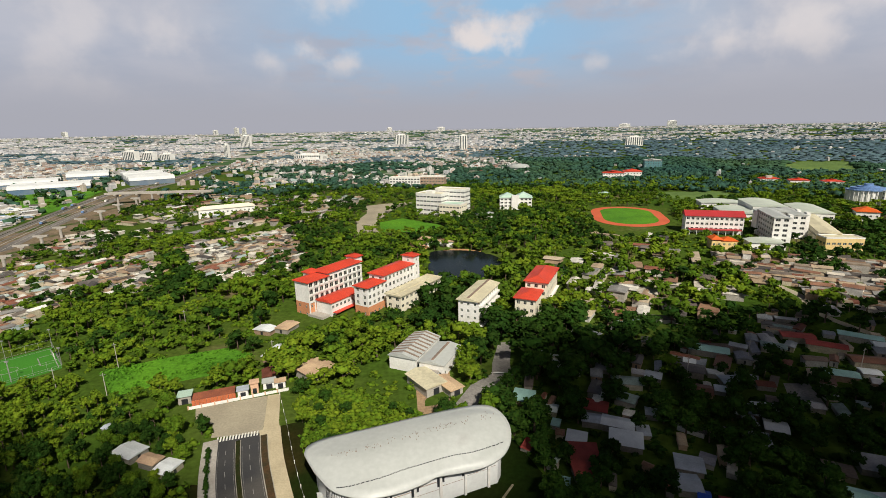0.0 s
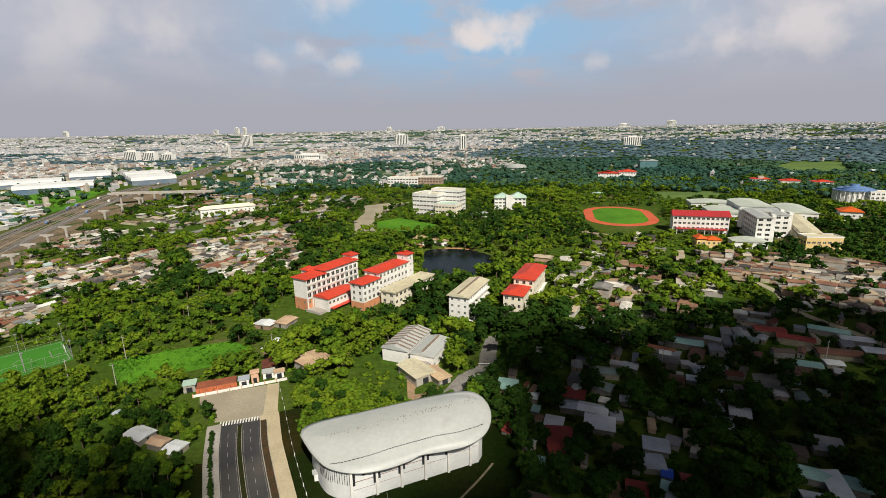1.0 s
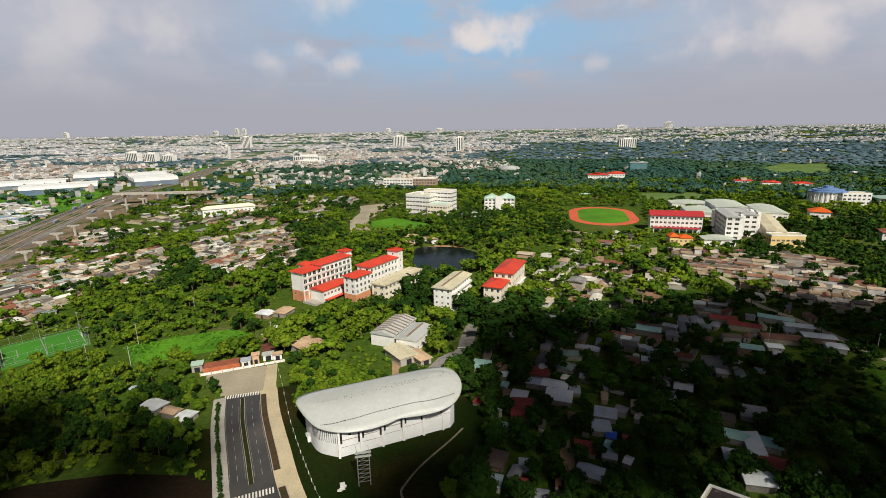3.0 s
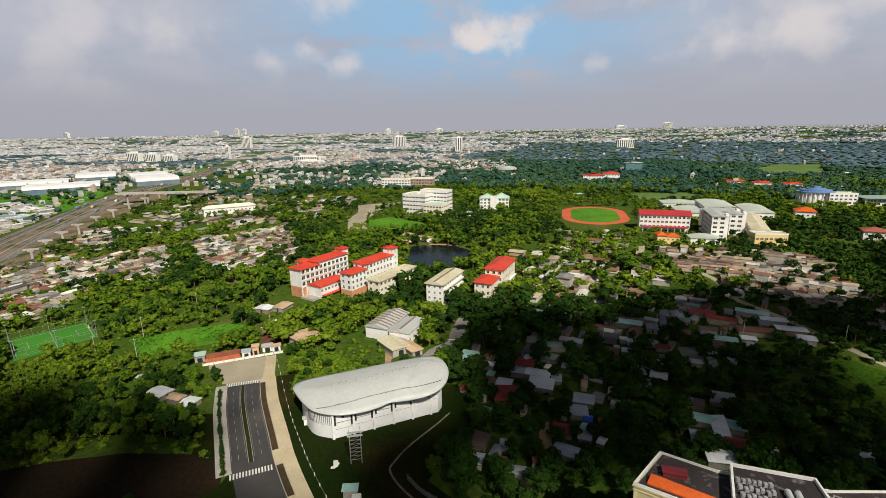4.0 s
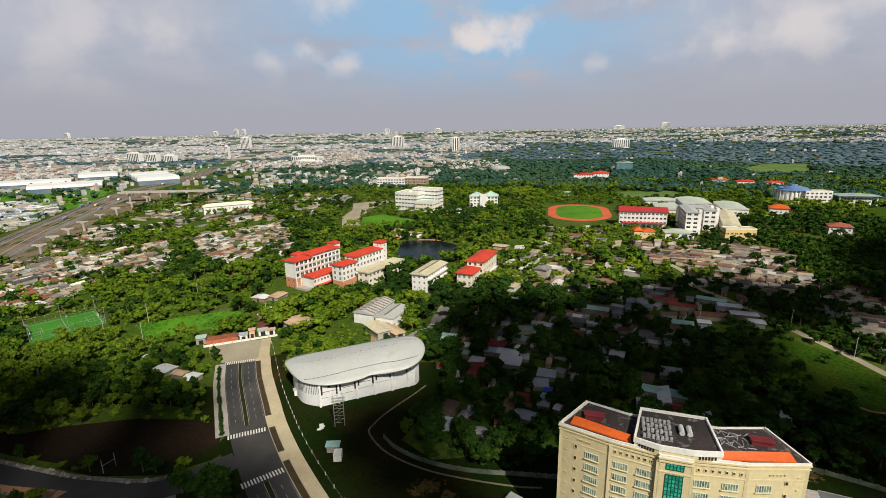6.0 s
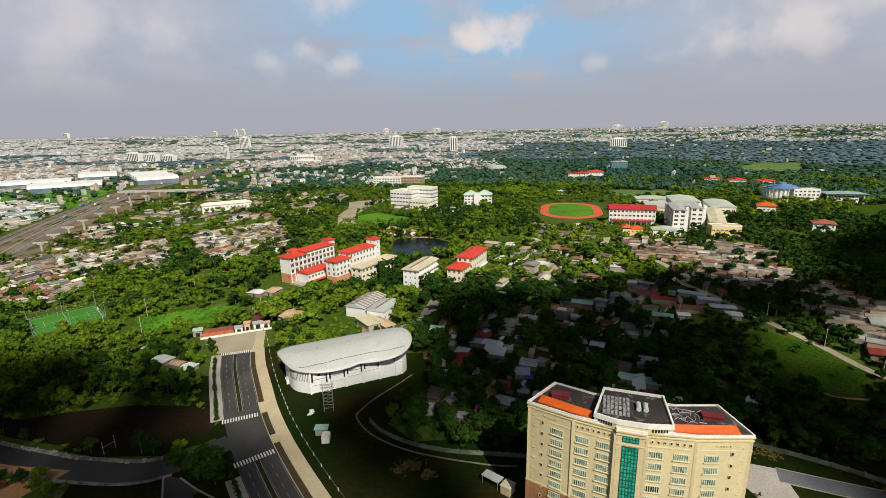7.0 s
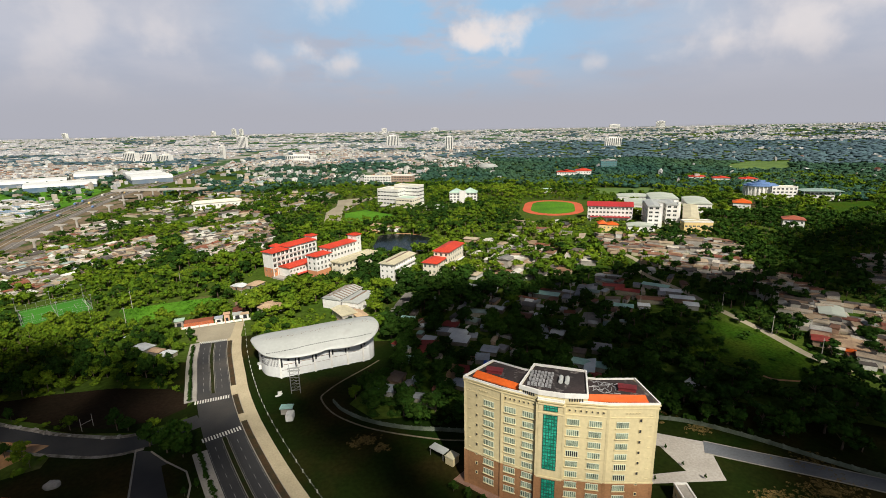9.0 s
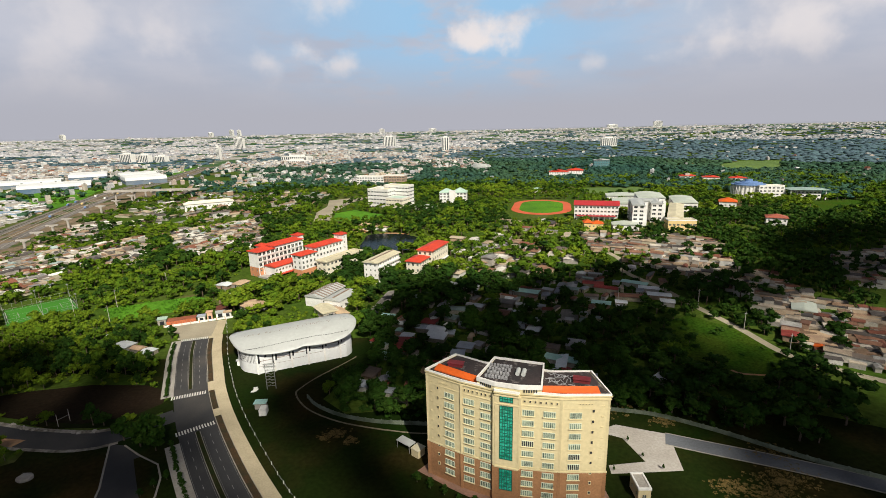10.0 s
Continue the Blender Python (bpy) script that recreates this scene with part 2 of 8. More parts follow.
M_TINEAST = palette("brown_tin_roofs", [(0.30, 0.24, 0.18), (0.16, 0.13, 0.11), (0.52, 0.44, 0.34), (0.22, 0.085, 0.055), (0.26, 0.17, 0.11), (0.40, 0.30, 0.20), (0.11, 0.095, 0.085), (0.62, 0.56, 0.47), (0.25, 0.13, 0.085), (0.34, 0.33, 0.31), (0.09, 0.08, 0.075), (0.42, 0.33, 0.23)], rough=0.6)
M_TINOB = palette("tin_roof", [(0.26, 0.26, 0.29), (0.15, 0.14, 0.14), (0.40, 0.40, 0.42), (0.17, 0.06, 0.04), (0.20, 0.15, 0.12), (0.30, 0.32, 0.35), (0.10, 0.10, 0.105), (0.19, 0.09, 0.06), (0.46, 0.48, 0.50), (0.22, 0.29, 0.28)], rough=0.6, rand="object")
WALLS = [(0.58, 0.54, 0.46), (0.48, 0.44, 0.38), (0.62, 0.60, 0.56), (0.52, 0.36, 0.25), (0.40, 0.37, 0.33), (0.56, 0.50, 0.36)]
M_HOMES = palette("home_walls", WALLS, rough=0.85)
M_HOMEOB = palette("home_wall", [tuple(0.62 * v for v in c) for c in WALLS], rough=0.85, rand="object")
M_CITY = palette("city_walls", [(0.62, 0.60, 0.58), (0.48, 0.46, 0.44), (0.78, 0.77, 0.75), (0.46, 0.38, 0.33), (0.58, 0.49, 0.43), (0.42, 0.42, 0.43), (0.54, 0.54, 0.55), (0.72, 0.70, 0.66)], rough=0.85)


# far town and farthest woods: haze mixed into the base colours
M_CITYFAR = palette("far_city_haze", [(0.58, 0.58, 0.60), (0.50, 0.50, 0.53), (0.80, 0.79, 0.78), (0.46, 0.46, 0.49), (0.62, 0.57, 0.55)], rough=0.9)
M_FARBLUE = mat("foliage_haze", (0.090, 0.138, 0.156), (0.074, 0.122, 0.148), rough=0.95, spec=0.0, rand="island", randamt=0.2, scale=0.003, fine=0.03, spread=0.2)


def water_material():
    m = mat("lake_water", (0.010, 0.013, 0.014), spread=0.1, rough=0.2, spec=0.06)
    nt = m.node_tree
    n, bp = nt.nodes.new("ShaderNodeTexNoise"), nt.nodes.new("ShaderNodeBump")
    n.inputs["Scale"].default_value = 0.8
    bp.inputs["Strength"].default_value, bp.inputs["Distance"].default_value = 0.25, 0.15
    nt.links.new(nt.nodes.new("ShaderNodeNewGeometry").outputs["Position"], n.inputs["Vector"])
    nt.links.new(n.outputs[0], bp.inputs["Height"])
    nt.links.new(bp.outputs[0], nt.nodes["Principled BSDF"].inputs["Normal"])
    return m


M_WATER = water_material()

# ---- builders ----
CAMPUS = -33.4                                          # the campus grid, degrees


def rise(x, y):
    """Height of the ground: level below, climbing gently to the back, far hills at the rim."""
    p = 0.5 * np.asarray(x, float) + 0.866 * np.asarray(y, float)
    s = np.clip((p - 100) / 320, 0, 1)
    far = np.clip((np.hypot(x, y) - 2300) / 2600, 0, 1)
    z = 14.5 * s * s * (3 - 2 * s) + 58 * far * far * (3 - 2 * far)
    basin = np.clip((1.9 - ((x - 17) / 30) ** 2 - ((y - 291) / 42) ** 2) / 0.8, 0, 1)      # the lake's hollow
    return z * (1 - basin) + 5.6 * basin


def gz(x, y):
    return float(rise(x, y))


class Shape:
    """Vertices and faces gathered for one mesh; each face has a material slot."""

    def __init__(self):
        self.v, self.f, self.s = [], [], []

    def face(self, pts, slot=0):
        n = len(self.v)
        self.v += [tuple(p) for p in pts]
        self.f.append(tuple(range(n, n + len(pts))))
        self.s.append(slot)

    def box(self, x0, y0, z0, x1, y1, z1, slot=0):
        n = len(self.v)
        self.v += [(x, y, z) for z in (z0, z1) for y in (y0, y1) for x in (x0, x1)]
        for q in ((0, 2, 3, 1), (4, 5, 7, 6), (0, 1, 5, 4), (1, 3, 7, 5), (3, 2, 6, 7), (2, 0, 4, 6)):
            self.f.append(tuple(n + i for i in q))
            self.s.append(slot)

    def prism(self, outline, z0, z1, slot=0, top=None):
        """An upright prism over a plan outline, counter-clockwise; z1 may be a function of x, y."""
        n, k = len(self.v), len(outline)
        hi = z1 if callable(z1) else (lambda x, y: z1)
        lo = z0 if callable(z0) else (lambda x, y: z0)
        self.v += [(x, y, lo(x, y)) for x, y in outline] + [(x, y, hi(x, y)) for x, y in outline]
        self.f += [tuple(range(n + k - 1, n - 1, -1)), tuple(range(n + k, n + 2 * k))]
        self.s += [slot, slot if top is None else top]
        for i in range(k):
            j = (i + 1) % k
            self.f.append((n + i, n + j, n + k + j, n + k + i))
            self.s.append(slot)

    def tube(self, a, b, r0, r1=None, sides=8, slot=0):
        a, b = Vector(a), Vector(b)
        r1 = r0 if r1 is None else r1
        q = (b - a).to_track_quat("Z", "Y")
        n = len(self.v)
        for c, r in ((a, r0), (b, r1)):
            self.v += [tuple(c + q @ Vector((r * math.cos(t), r * math.sin(t), 0))) for t in (2 * math.pi * i / sides for i in range(sides))]
        for i in range(sides):
            j = (i + 1) % sides
            self.f.append((n + i, n + j, n + sides + j, n + sides + i))
            self.s.append(slot)
        self.f += [tuple(range(n + sides - 1, n - 1, -1)), tuple(range(n + sides, n + 2 * sides))]
        self.s += [slot, slot]

    def ring(self, outer, inner, z0, z1, slot=0):
        """A closed kerb or parapet between two plan loops, as one piece."""
        n, k = len(self.v), len(outer)
        self.v += [(*p, z) for loop, z in ((outer, z0), (outer, z1), (inner, z1), (inner, z0)) for p in loop]
        for i in range(k):
            j = (i + 1) % k
            for a in range(4):
                b = (a + 1) % 4
                self.f.append((n + a * k + i, n + a * k + j, n + b * k + j, n + b * k + i))
                self.s.append(slot)

    def pipe(self, pts, r, sides=5, slot=0):
        """A continuous rod along a line."""
        pts = [Vector(p) for p in pts]
        n = len(self.v)
        for i, p in enumerate(pts):
            d = pts[min(i + 1, len(pts) - 1)] - pts[max(i - 1, 0)]
            q = d.to_track_quat("Z", "Y")
            self.v += [tuple(p + q @ Vector((r * math.cos(t), r * math.sin(t), 0))) for t in (2 * math.pi * k / sides for k in range(sides))]
        for i in range(len(pts) - 1):
            for k in range(sides):
                m = (k + 1) % sides
                self.f.append((n + i * sides + k, n + i * sides + m, n + (i + 1) * sides + m, n + (i + 1) * sides + k))
                self.s.append(slot)

    def mesh(self, name, *mats):
        me = bpy.data.meshes.new(name)
        me.from_pydata(self.v, [], self.f)
        for m in mats:
            me.materials.append(m)
        me.polygons.foreach_set("material_index", self.s)
        me.update()
        return me


def thing(name, m, label, category, group="", kind=""):
    ob = new(name)
    ob.matrix_world = m
    ob.empty_display_size = 0.5
    return tagged(ob, label, category, group, kind)


def part(name, shape, material, parent, label="", m=None):
    """One mesh under a thing or part."""
    me = shape if isinstance(shape, bpy.types.Mesh) else shape.mesh(name, *(material if isinstance(material, tuple) else (material,)))
    ob = new(name, me)
    ob.parent = parent
    if m is not None:
        ob.matrix_local = m
    return tagged(ob, label)


def structure(name, shape, material, label="", kind="structure"):
    me = shape.mesh(name, *(material if isinstance(material, tuple) else (material,)))
    return tagged(new(name, me), label, kind=kind)


def joined(name, verts, faces, materials, slots=None, label="", category="", smooth=False):
    """One large mesh from arrays: verts (n, 3), faces (k, 3 or 4)."""
    me = bpy.data.meshes.new(name)
    k, w = faces.shape
    me.vertices.add(len(verts)); me.loops.add(k * w); me.polygons.add(k)
    me.vertices.foreach_set("co", np.ascontiguousarray(verts, np.float32).ravel())
    me.loops.foreach_set("vertex_index", np.ascontiguousarray(faces, np.int32).ravel())
    me.polygons.foreach_set("loop_start", np.arange(0, k * w, w, dtype=np.int32))
    for m in materials:
        me.materials.append(m)
    if slots is not None:
        me.polygons.foreach_set("material_index", np.ascontiguousarray(slots, np.int32))
    me.polygons.foreach_set("use_smooth", np.full(k, smooth))
    me.update(calc_edges=True)
    return tagged(new(name, me), label, category, kind="stuff")


TAKEN = []                                              # plan polygons that trees and huts keep clear of


def keep_clear(outline):
    TAKEN.append(np.array(outline, float))


def inside(poly, x, y):
    hit = np.zeros(np.shape(x), bool)
    for (x0, y0), (x1, y1) in zip(poly, np.roll(poly, -1, 0)):
        c = (y0 > y) != (y1 > y)
        with np.errstate(divide="ignore", invalid="ignore"):
            hit ^= c & (x < (x1 - x0) * (y - y0) / (y1 - y0 + 1e-12) + x0)
    return hit


def taken(x, y):
    hit = np.zeros(np.shape(x), bool)
    for p in TAKEN:
        hit |= inside(p, x, y)
    return hit


def on_plan(m, outline):
    return [tuple((m @ Vector((x, y, 0)))[:2]) for x, y in outline]


def sheet(name, outline, material, lift, label, kind="structure", step=12.0, follow=True):
    """A thin slab laid over the ground: its outline filled, cut fine enough to follow the slope."""
    bm = bmesh.new()
    bm.faces.new([bm.verts.new((x, y, 0)) for x, y in outline]).normal_update()
    bmesh.ops.triangulate(bm, faces=bm.faces)
    for _ in range(7):
        long = [e for e in bm.edges if e.calc_length() > step]
        if not long:
            break
        bmesh.ops.subdivide_edges(bm, edges=long, cuts=1)
        bmesh.ops.triangulate(bm, faces=[f for f in bm.faces if len(f.verts) > 3])
    for v in bm.verts:
        v.co.z = gz(v.co.x, v.co.y) + lift
    edges = [e for e in bm.edges if e.is_boundary]
    out = bmesh.ops.extrude_edge_only(bm, edges=edges)["geom"]
    for v in out:
        if isinstance(v, bmesh.types.BMVert):
            v.co.z -= lift + 0.3
    bmesh.ops.recalc_face_normals(bm, faces=bm.faces)
    me = bpy.data.meshes.new(name)
    bm.to_mesh(me); bm.free()
    me.materials.append(material)
    return tagged(new(name, me), label, kind=kind)


def ribbon(line, a, b):
    """The outline of a strip from offset a to offset b (to the right) of a plan polyline."""
    pts = [Vector(p) for p in line]
    side = []
    for i, p in enumerate(pts):
        d = (pts[min(i + 1, len(pts) - 1)] - pts[max(i - 1, 0)]).normalized()
        side.append((p, Vector((d.y, -d.x))))
    return [tuple(p + n * a) for p, n in side] + [tuple(p + n * b) for p, n in reversed(side)]


def smooth_line(pts, n=6):
    """A Catmull-Rom line through plan points."""
    p = [Vector(pts[0]) * 2 - Vector(pts[1])] + [Vector(q) for q in pts] + [Vector(pts[-1]) * 2 - Vector(pts[-2])]
    out = []
    for i in range(1, len(p) - 2):
        for k in range(n):
            t = k / n
            out.append(0.5 * (2 * p[i] + (p[i + 1] - p[i - 1]) * t + (2 * p[i - 1] - 5 * p[i] + 4 * p[i + 1] - p[i + 2]) * t * t
                              + (3 * p[i] - p[i - 1] - 3 * p[i + 1] + p[i + 2]) * t ** 3))
    return [tuple(q) for q in out + [p[-2]]]


# windows: one mesh for each size, shared
WINDOWS = {}


def window_mesh(w, h, cols, rows, frame_mat, glass, t=0.09):
    key = (round(w, 2), round(h, 2), cols, rows, frame_mat.name, glass.name, t)
    if key not in WINDOWS:
        s, g = Shape(), Shape()
        xs = [v for k in range(cols + 1) for v in (-w / 2 + w * k / cols - t / 2, -w / 2 + w * k / cols + t / 2)]
        zs = [v for k in range(rows + 1) for v in (-h / 2 + h * k / rows - t / 2, -h / 2 + h * k / rows + t / 2)]
        nx, nz = len(xs), len(zs)
        s.v = [(x, y, z) for y in (-0.10, 0.02) for z in zs for x in xs]
        V = lambda a, b, d: d * nx * nz + b * nx + a
        for b in range(nz - 1):
            for a in range(nx - 1):
                if a % 2 == 0 or b % 2 == 0:             # a bar; the rest are panes
                    s.f.append((V(a, b, 0), V(a + 1, b, 0), V(a + 1, b + 1, 0), V(a, b + 1, 0)))
                else:
                    for (p, q), (r, u) in (((a, b), (a + 1, b)), ((a + 1, b), (a + 1, b + 1)), ((a + 1, b + 1), (a, b + 1)), ((a, b + 1), (a, b))):
                        s.f.append((V(p, q, 0), V(r, u, 0), V(r, u, 1), V(p, q, 1)))
        for a in range(nx - 1):
            s.f += [(V(a, 0, 0), V(a, 0, 1), V(a + 1, 0, 1), V(a + 1, 0, 0)), (V(a, nz - 1, 0), V(a + 1, nz - 1, 0), V(a + 1, nz - 1, 1), V(a, nz - 1, 1))]
        for b in range(nz - 1):
            s.f += [(V(0, b, 0), V(0, b + 1, 0), V(0, b + 1, 1), V(0, b, 1)), (V(nx - 1, b, 0), V(nx - 1, b, 1), V(nx - 1, b + 1, 1), V(nx - 1, b + 1, 0))]
        s.s = [0] * len(s.f)
        g.box(-w / 2, -0.02, -h / 2, w / 2, 0.03, h / 2)
        WINDOWS[key] = (s.mesh("window_frame", frame_mat), g.mesh("pane", glass))
    return WINDOWS[key]


def facade(s, a, b, z0, z1, bays, floors, ww, wh, sill, depth=0.25, slot=0):
    """A wall from plan point a to b with a recess for every window; returns the poses of the windows."""
    a, b = Vector(a), Vector(b)
    run = (b - a).length
    d = (b - a) / run
    n = Vector((d.y, -d.x))                              # outward: to the right of the way from a to b
    out, bw, fh = [], run / bays, (z1 - z0) / floors

    def P(u, z, k=0.0):
        q = a + d * u - n * k
        return (q.x, q.y, z)

    for f in range(floors):
        zb = z0 + f * fh
        zs, zt, zn = zb + sill, zb + sill + wh, zb + fh
        s.face([P(0, zb), P(run, zb), P(run, zs), P(0, zs)], slot)
        s.face([P(0, zt), P(run, zt), P(run, zn), P(0, zn)], slot)
        u = 0.0
        for i in range(bays):
            u0 = i * bw + (bw - ww) / 2
            u1 = u0 + ww
            s.face([P(u, zs), P(u0, zs), P(u0, zt), P(u, zt)], slot)
            for q in ([P(u0, zs), P(u1, zs), P(u1, zs, depth), P(u0, zs, depth)], [P(u1, zt), P(u0, zt), P(u0, zt, depth), P(u1, zt, depth)],
                      [P(u0, zt), P(u0, zs), P(u0, zs, depth), P(u0, zt, depth)], [P(u1, zs), P(u1, zt), P(u1, zt, depth), P(u1, zs, depth)],
                      [P(u0, zs, depth), P(u1, zs, depth), P(u1, zt, depth), P(u0, zt, depth)]):
                s.face(q, slot)
            c = P((u0 + u1) / 2, (zs + zt) / 2, depth - 0.04)
            out.append(Matrix.Translation(c) @ Matrix.Rotation(math.atan2(d.y, d.x), 4, "Z"))
            u = u1
        s.face([P(u, zs), P(run, zs), P(run, zt), P(u, zt)], slot)
    return out


def add_windows(parent, poses, w, h, cols=2, rows=1, frame_mat=None, glass=None, near=False):
    if not near:                                         # far off: frame and pane in one mesh
        key = ("far", round(w, 2), round(h, 2), (glass or M_GLASS).name)
        if key not in WINDOWS:
            s = Shape()
            s.box(-w / 2, -0.02, -h / 2, w / 2, 0.03, h / 2, 1)
            s.box(-w / 2 - 0.05, -0.2, -h / 2 - 0.12, w / 2 + 0.05, 0.02, -h / 2, 0)
            s.box(-0.06, -0.08, -h / 2, 0.06, 0.0, h / 2, 0)
            WINDOWS[key] = s.mesh("window", M_FRAME, glass or M_GLASS)
        for m in poses:
            part("window", WINDOWS[key], None, parent, m=m)
        return
    fr, gl = window_mesh(w, h, cols, rows, frame_mat or M_FRAME, glass or M_GLASS)
    for m in poses:
        win = part("window", fr, None, parent, m=m)
        part("pane", gl, None, win)


def hip_roof(s, x0, y0, x1, y1, z, h, over=0.8, thick=0.35, hip=0.5, slot=0):
    """A hipped roof with the ridge along y; hip 0 makes gables."""
    x0, y0, x1, y1 = x0 - over, y0 - over, x1 + over, y1 + over
    c, k = (x0 + x1) / 2, (x1 - x0) / 2 * hip * 2
    s.box(x0, y0, z - thick, x1, y1, z, slot)
    r0, r1 = (c, y0 + k, z + h), (c, y1 - k, z + h)
    a, b, d, e = (x0, y0, z), (x1, y0, z), (x1, y1, z), (x0, y1, z)
    for q in ((a, b, r0), (b, d, r1, r0), (d, e, r1), (e, a, r0, r1)):
        s.face(q, slot)


def flat_roof(parent, x0, y0, x1, y1, z, par=0.8, t=0.3, mats=None, label=""):
    """A slab with a parapet round it."""
    s = Shape(); s.box(x0, y0, z - 0.3, x1, y1, z); part("roof", s, mats[1], parent, label)
    o, i = ([(x0 - k, y0 - k), (x1 + k, y0 - k), (x1 + k, y1 + k), (x0 - k, y1 + k)] for k in (0.12, -t))
    s = Shape(); s.ring(o, i, z - 0.32, z + par); part("parapet", s, mats[0], parent)


def block(parent, x0, y0, x1, y1, z0, z1, floors, bx, by, wall, ww=1.4, wh=1.5, sill=0.9, name="wall", label="", faces="fblr", cols=2, frame_mat=None, glass=None, near=False, front=1.5):
    """A rectangular wing with recessed windows on its sides, under a thing. Local y runs to the back."""
    s = Shape()
    poses = []
    sides = {"f": ((x0, y0), (x1, y0), bx), "r": ((x1, y0), (x1, y1), by), "b": ((x1, y1), (x0, y1), bx), "l": ((x0, y1), (x0, y0), by)}
    for k, (a, b, n) in sides.items():
        if n and k in faces:
            poses += facade(s, a, b, z0, z1, n, floors, ww, wh, sill)
        else:
            s.face([(*a, z0), (*b, z0), (*b, z1), (*a, z1)])
    s.face([(x0, y0, z1), (x1, y0, z1), (x1, y1, z1), (x0, y1, z1)])
    w = part(name, s, wall, parent, label)
    add_windows(w, poses, ww, wh, cols, 1, frame_mat, glass, near)
    keep_clear(on_plan(parent.matrix_world, [(x0 - 3, y0 - front - 3), (x1 + 4, y0 - front - 3), (x1 + 4, y1 + 2), (x0 - 3, y1 + 2)]))
    return w


def at(x, y, yaw=0.0, lift=0.0):
    return pose(x, y, gz(x, y) + lift, 0, 0, yaw)


# ---- the ground ----
def ground_sheet():
    """One sheet out to the horizon, finer near the campus."""
    ring = lambda a, b, n: list(np.linspace(a, b, n, endpoint=False))
    xs = np.array(ring(-4800, -800, 25) + ring(-800, 800, 81) + ring(800, 4801, 26))
    ys = np.array(ring(-900, -100, 10) + ring(-100, 800, 46) + ring(800, 4901, 32))
    gx, gy = np.meshgrid(xs, ys)
    z = rise(gx, gy)
    v = np.stack([gx, gy, z], -1).reshape(-1, 3)
    w = len(xs)
    i = (np.arange(len(ys) - 1)[:, None] * w + np.arange(w - 1)[None]).ravel()
    ob = joined("ground", v, np.stack([i, i + 1, i + w + 1, i + w], 1), (M_GROUND,), label="grassy ground with patches of bare earth")
    ob["kind"] = "structure"
    return ob


ground_sheet()

# boulevard, from the junction down to where it bends away
MEDIAN = smooth_line([(-61.5, 127), (-56, 112.5), (-50.7, 100.8), (-45.3, 89.5), (-39.6, 77.4), (-32.5, 64.5), (-25, 52.3), (-15, 37.5), (-4, 22.3), (9, 6), (24, -10), (44, -28), (70, -46), (130, -80), (220, -120)], 5)[::-1]
sheet("road", ribbon(MEDIAN, -5.6, 6.05), M_ASPHALT, 0.05, "grey asphalt boulevard with two carriageways", step=15)
keep_clear(ribbon(MEDIAN, -13.5, 18.5))
JUNCTION = [(-69.4, 126), (-54.6, 128), (-57, 138), (-60.2, 149.4), (-75, 144.6), (-82, 142.4), (-79, 136), (-72, 133)]
sheet("road", JUNCTION, M_DUSTY, 0.06, "dusty pale asphalt junction at the end of the boulevard")
keep_clear(JUNCTION)
keep_clear([(-56, 124), (-40, 120), (-44, 132), (-50, 150), (-62, 152), (-60, 138)])
keep_clear([(-92, 146), (-88, 138), (-80, 134), (-72, 129), (-68, 134), (-50, 150), (-48, 158), (-60, 160), (-80, 153)])


def cut(line, y_hi, y_lo):
    return [p for p in line if y_lo <= p[1] <= y_hi]


M_MEDIAN = mat("median_shrubs", (0.018, 0.028, 0.008), (0.035, 0.032, 0.012), scale=0.4, fine=2.5, spread=0.5, bump=0.2, spec=0.04)
for hi, lo in ((124.5, 79.0), (53.0, -140)):
    seg = cut(MEDIAN, hi, lo)
    sheet("median", ribbon(seg, -0.6, 0.6), M_MEDIAN, 0.32, "planted median strip with dark low shrubs", step=8)
    for a, b in ((-0.75, -0.6), (0.6, 0.75)):
        sheet("kerb", ribbon(seg, a, b), M_KERB, 0.22, "pale stone kerb of the median", step=20)
for hi, lo in ((126, 81), (77, 62), (58, -140)):
    seg = cut(MEDIAN, hi, lo)
    sheet("verge", ribbon(seg, 6.3, 8.1), M_HEDGE, 0.3, "narrow planted verge between road and pavement", step=8)
    for a, b in ((6.05, 6.3), (8.1, 8.3)):
        sheet("kerb", ribbon(seg, a, b), M_KERB, 0.2, "pale stone kerb of the verge", step=20)
PAVE = cut(MEDIAN, 127, -140)
sheet("pavement", [(-53.4, 125.4), (-47.8, 125.0), (-51.2, 133.5), (-56, 150.4), (-60.1, 149.4), (-57, 138), (-54.5, 128)], M_PAVING, 0.146, "beige paved corner where the footway meets the junction", step=15)
sheet("pavement", ribbon(PAVE, 8.3, 12.2), M_PAVING, 0.15, "wide beige paved footway along the boulevard", step=15)
sheet("pavement", ribbon(PAVE, 6.05, 8.4), M_PAVING, 0.13, "beige paved landings of the crossings", step=15)
for hi, lo in ((127, 75), (51, -140)):
    seg = cut(MEDIAN, hi, lo)
    sheet("pavement", ribbon(seg, -9.8, -5.6), M_CONCRETE, 0.15, "grey concrete footway with small street trees", step=15)


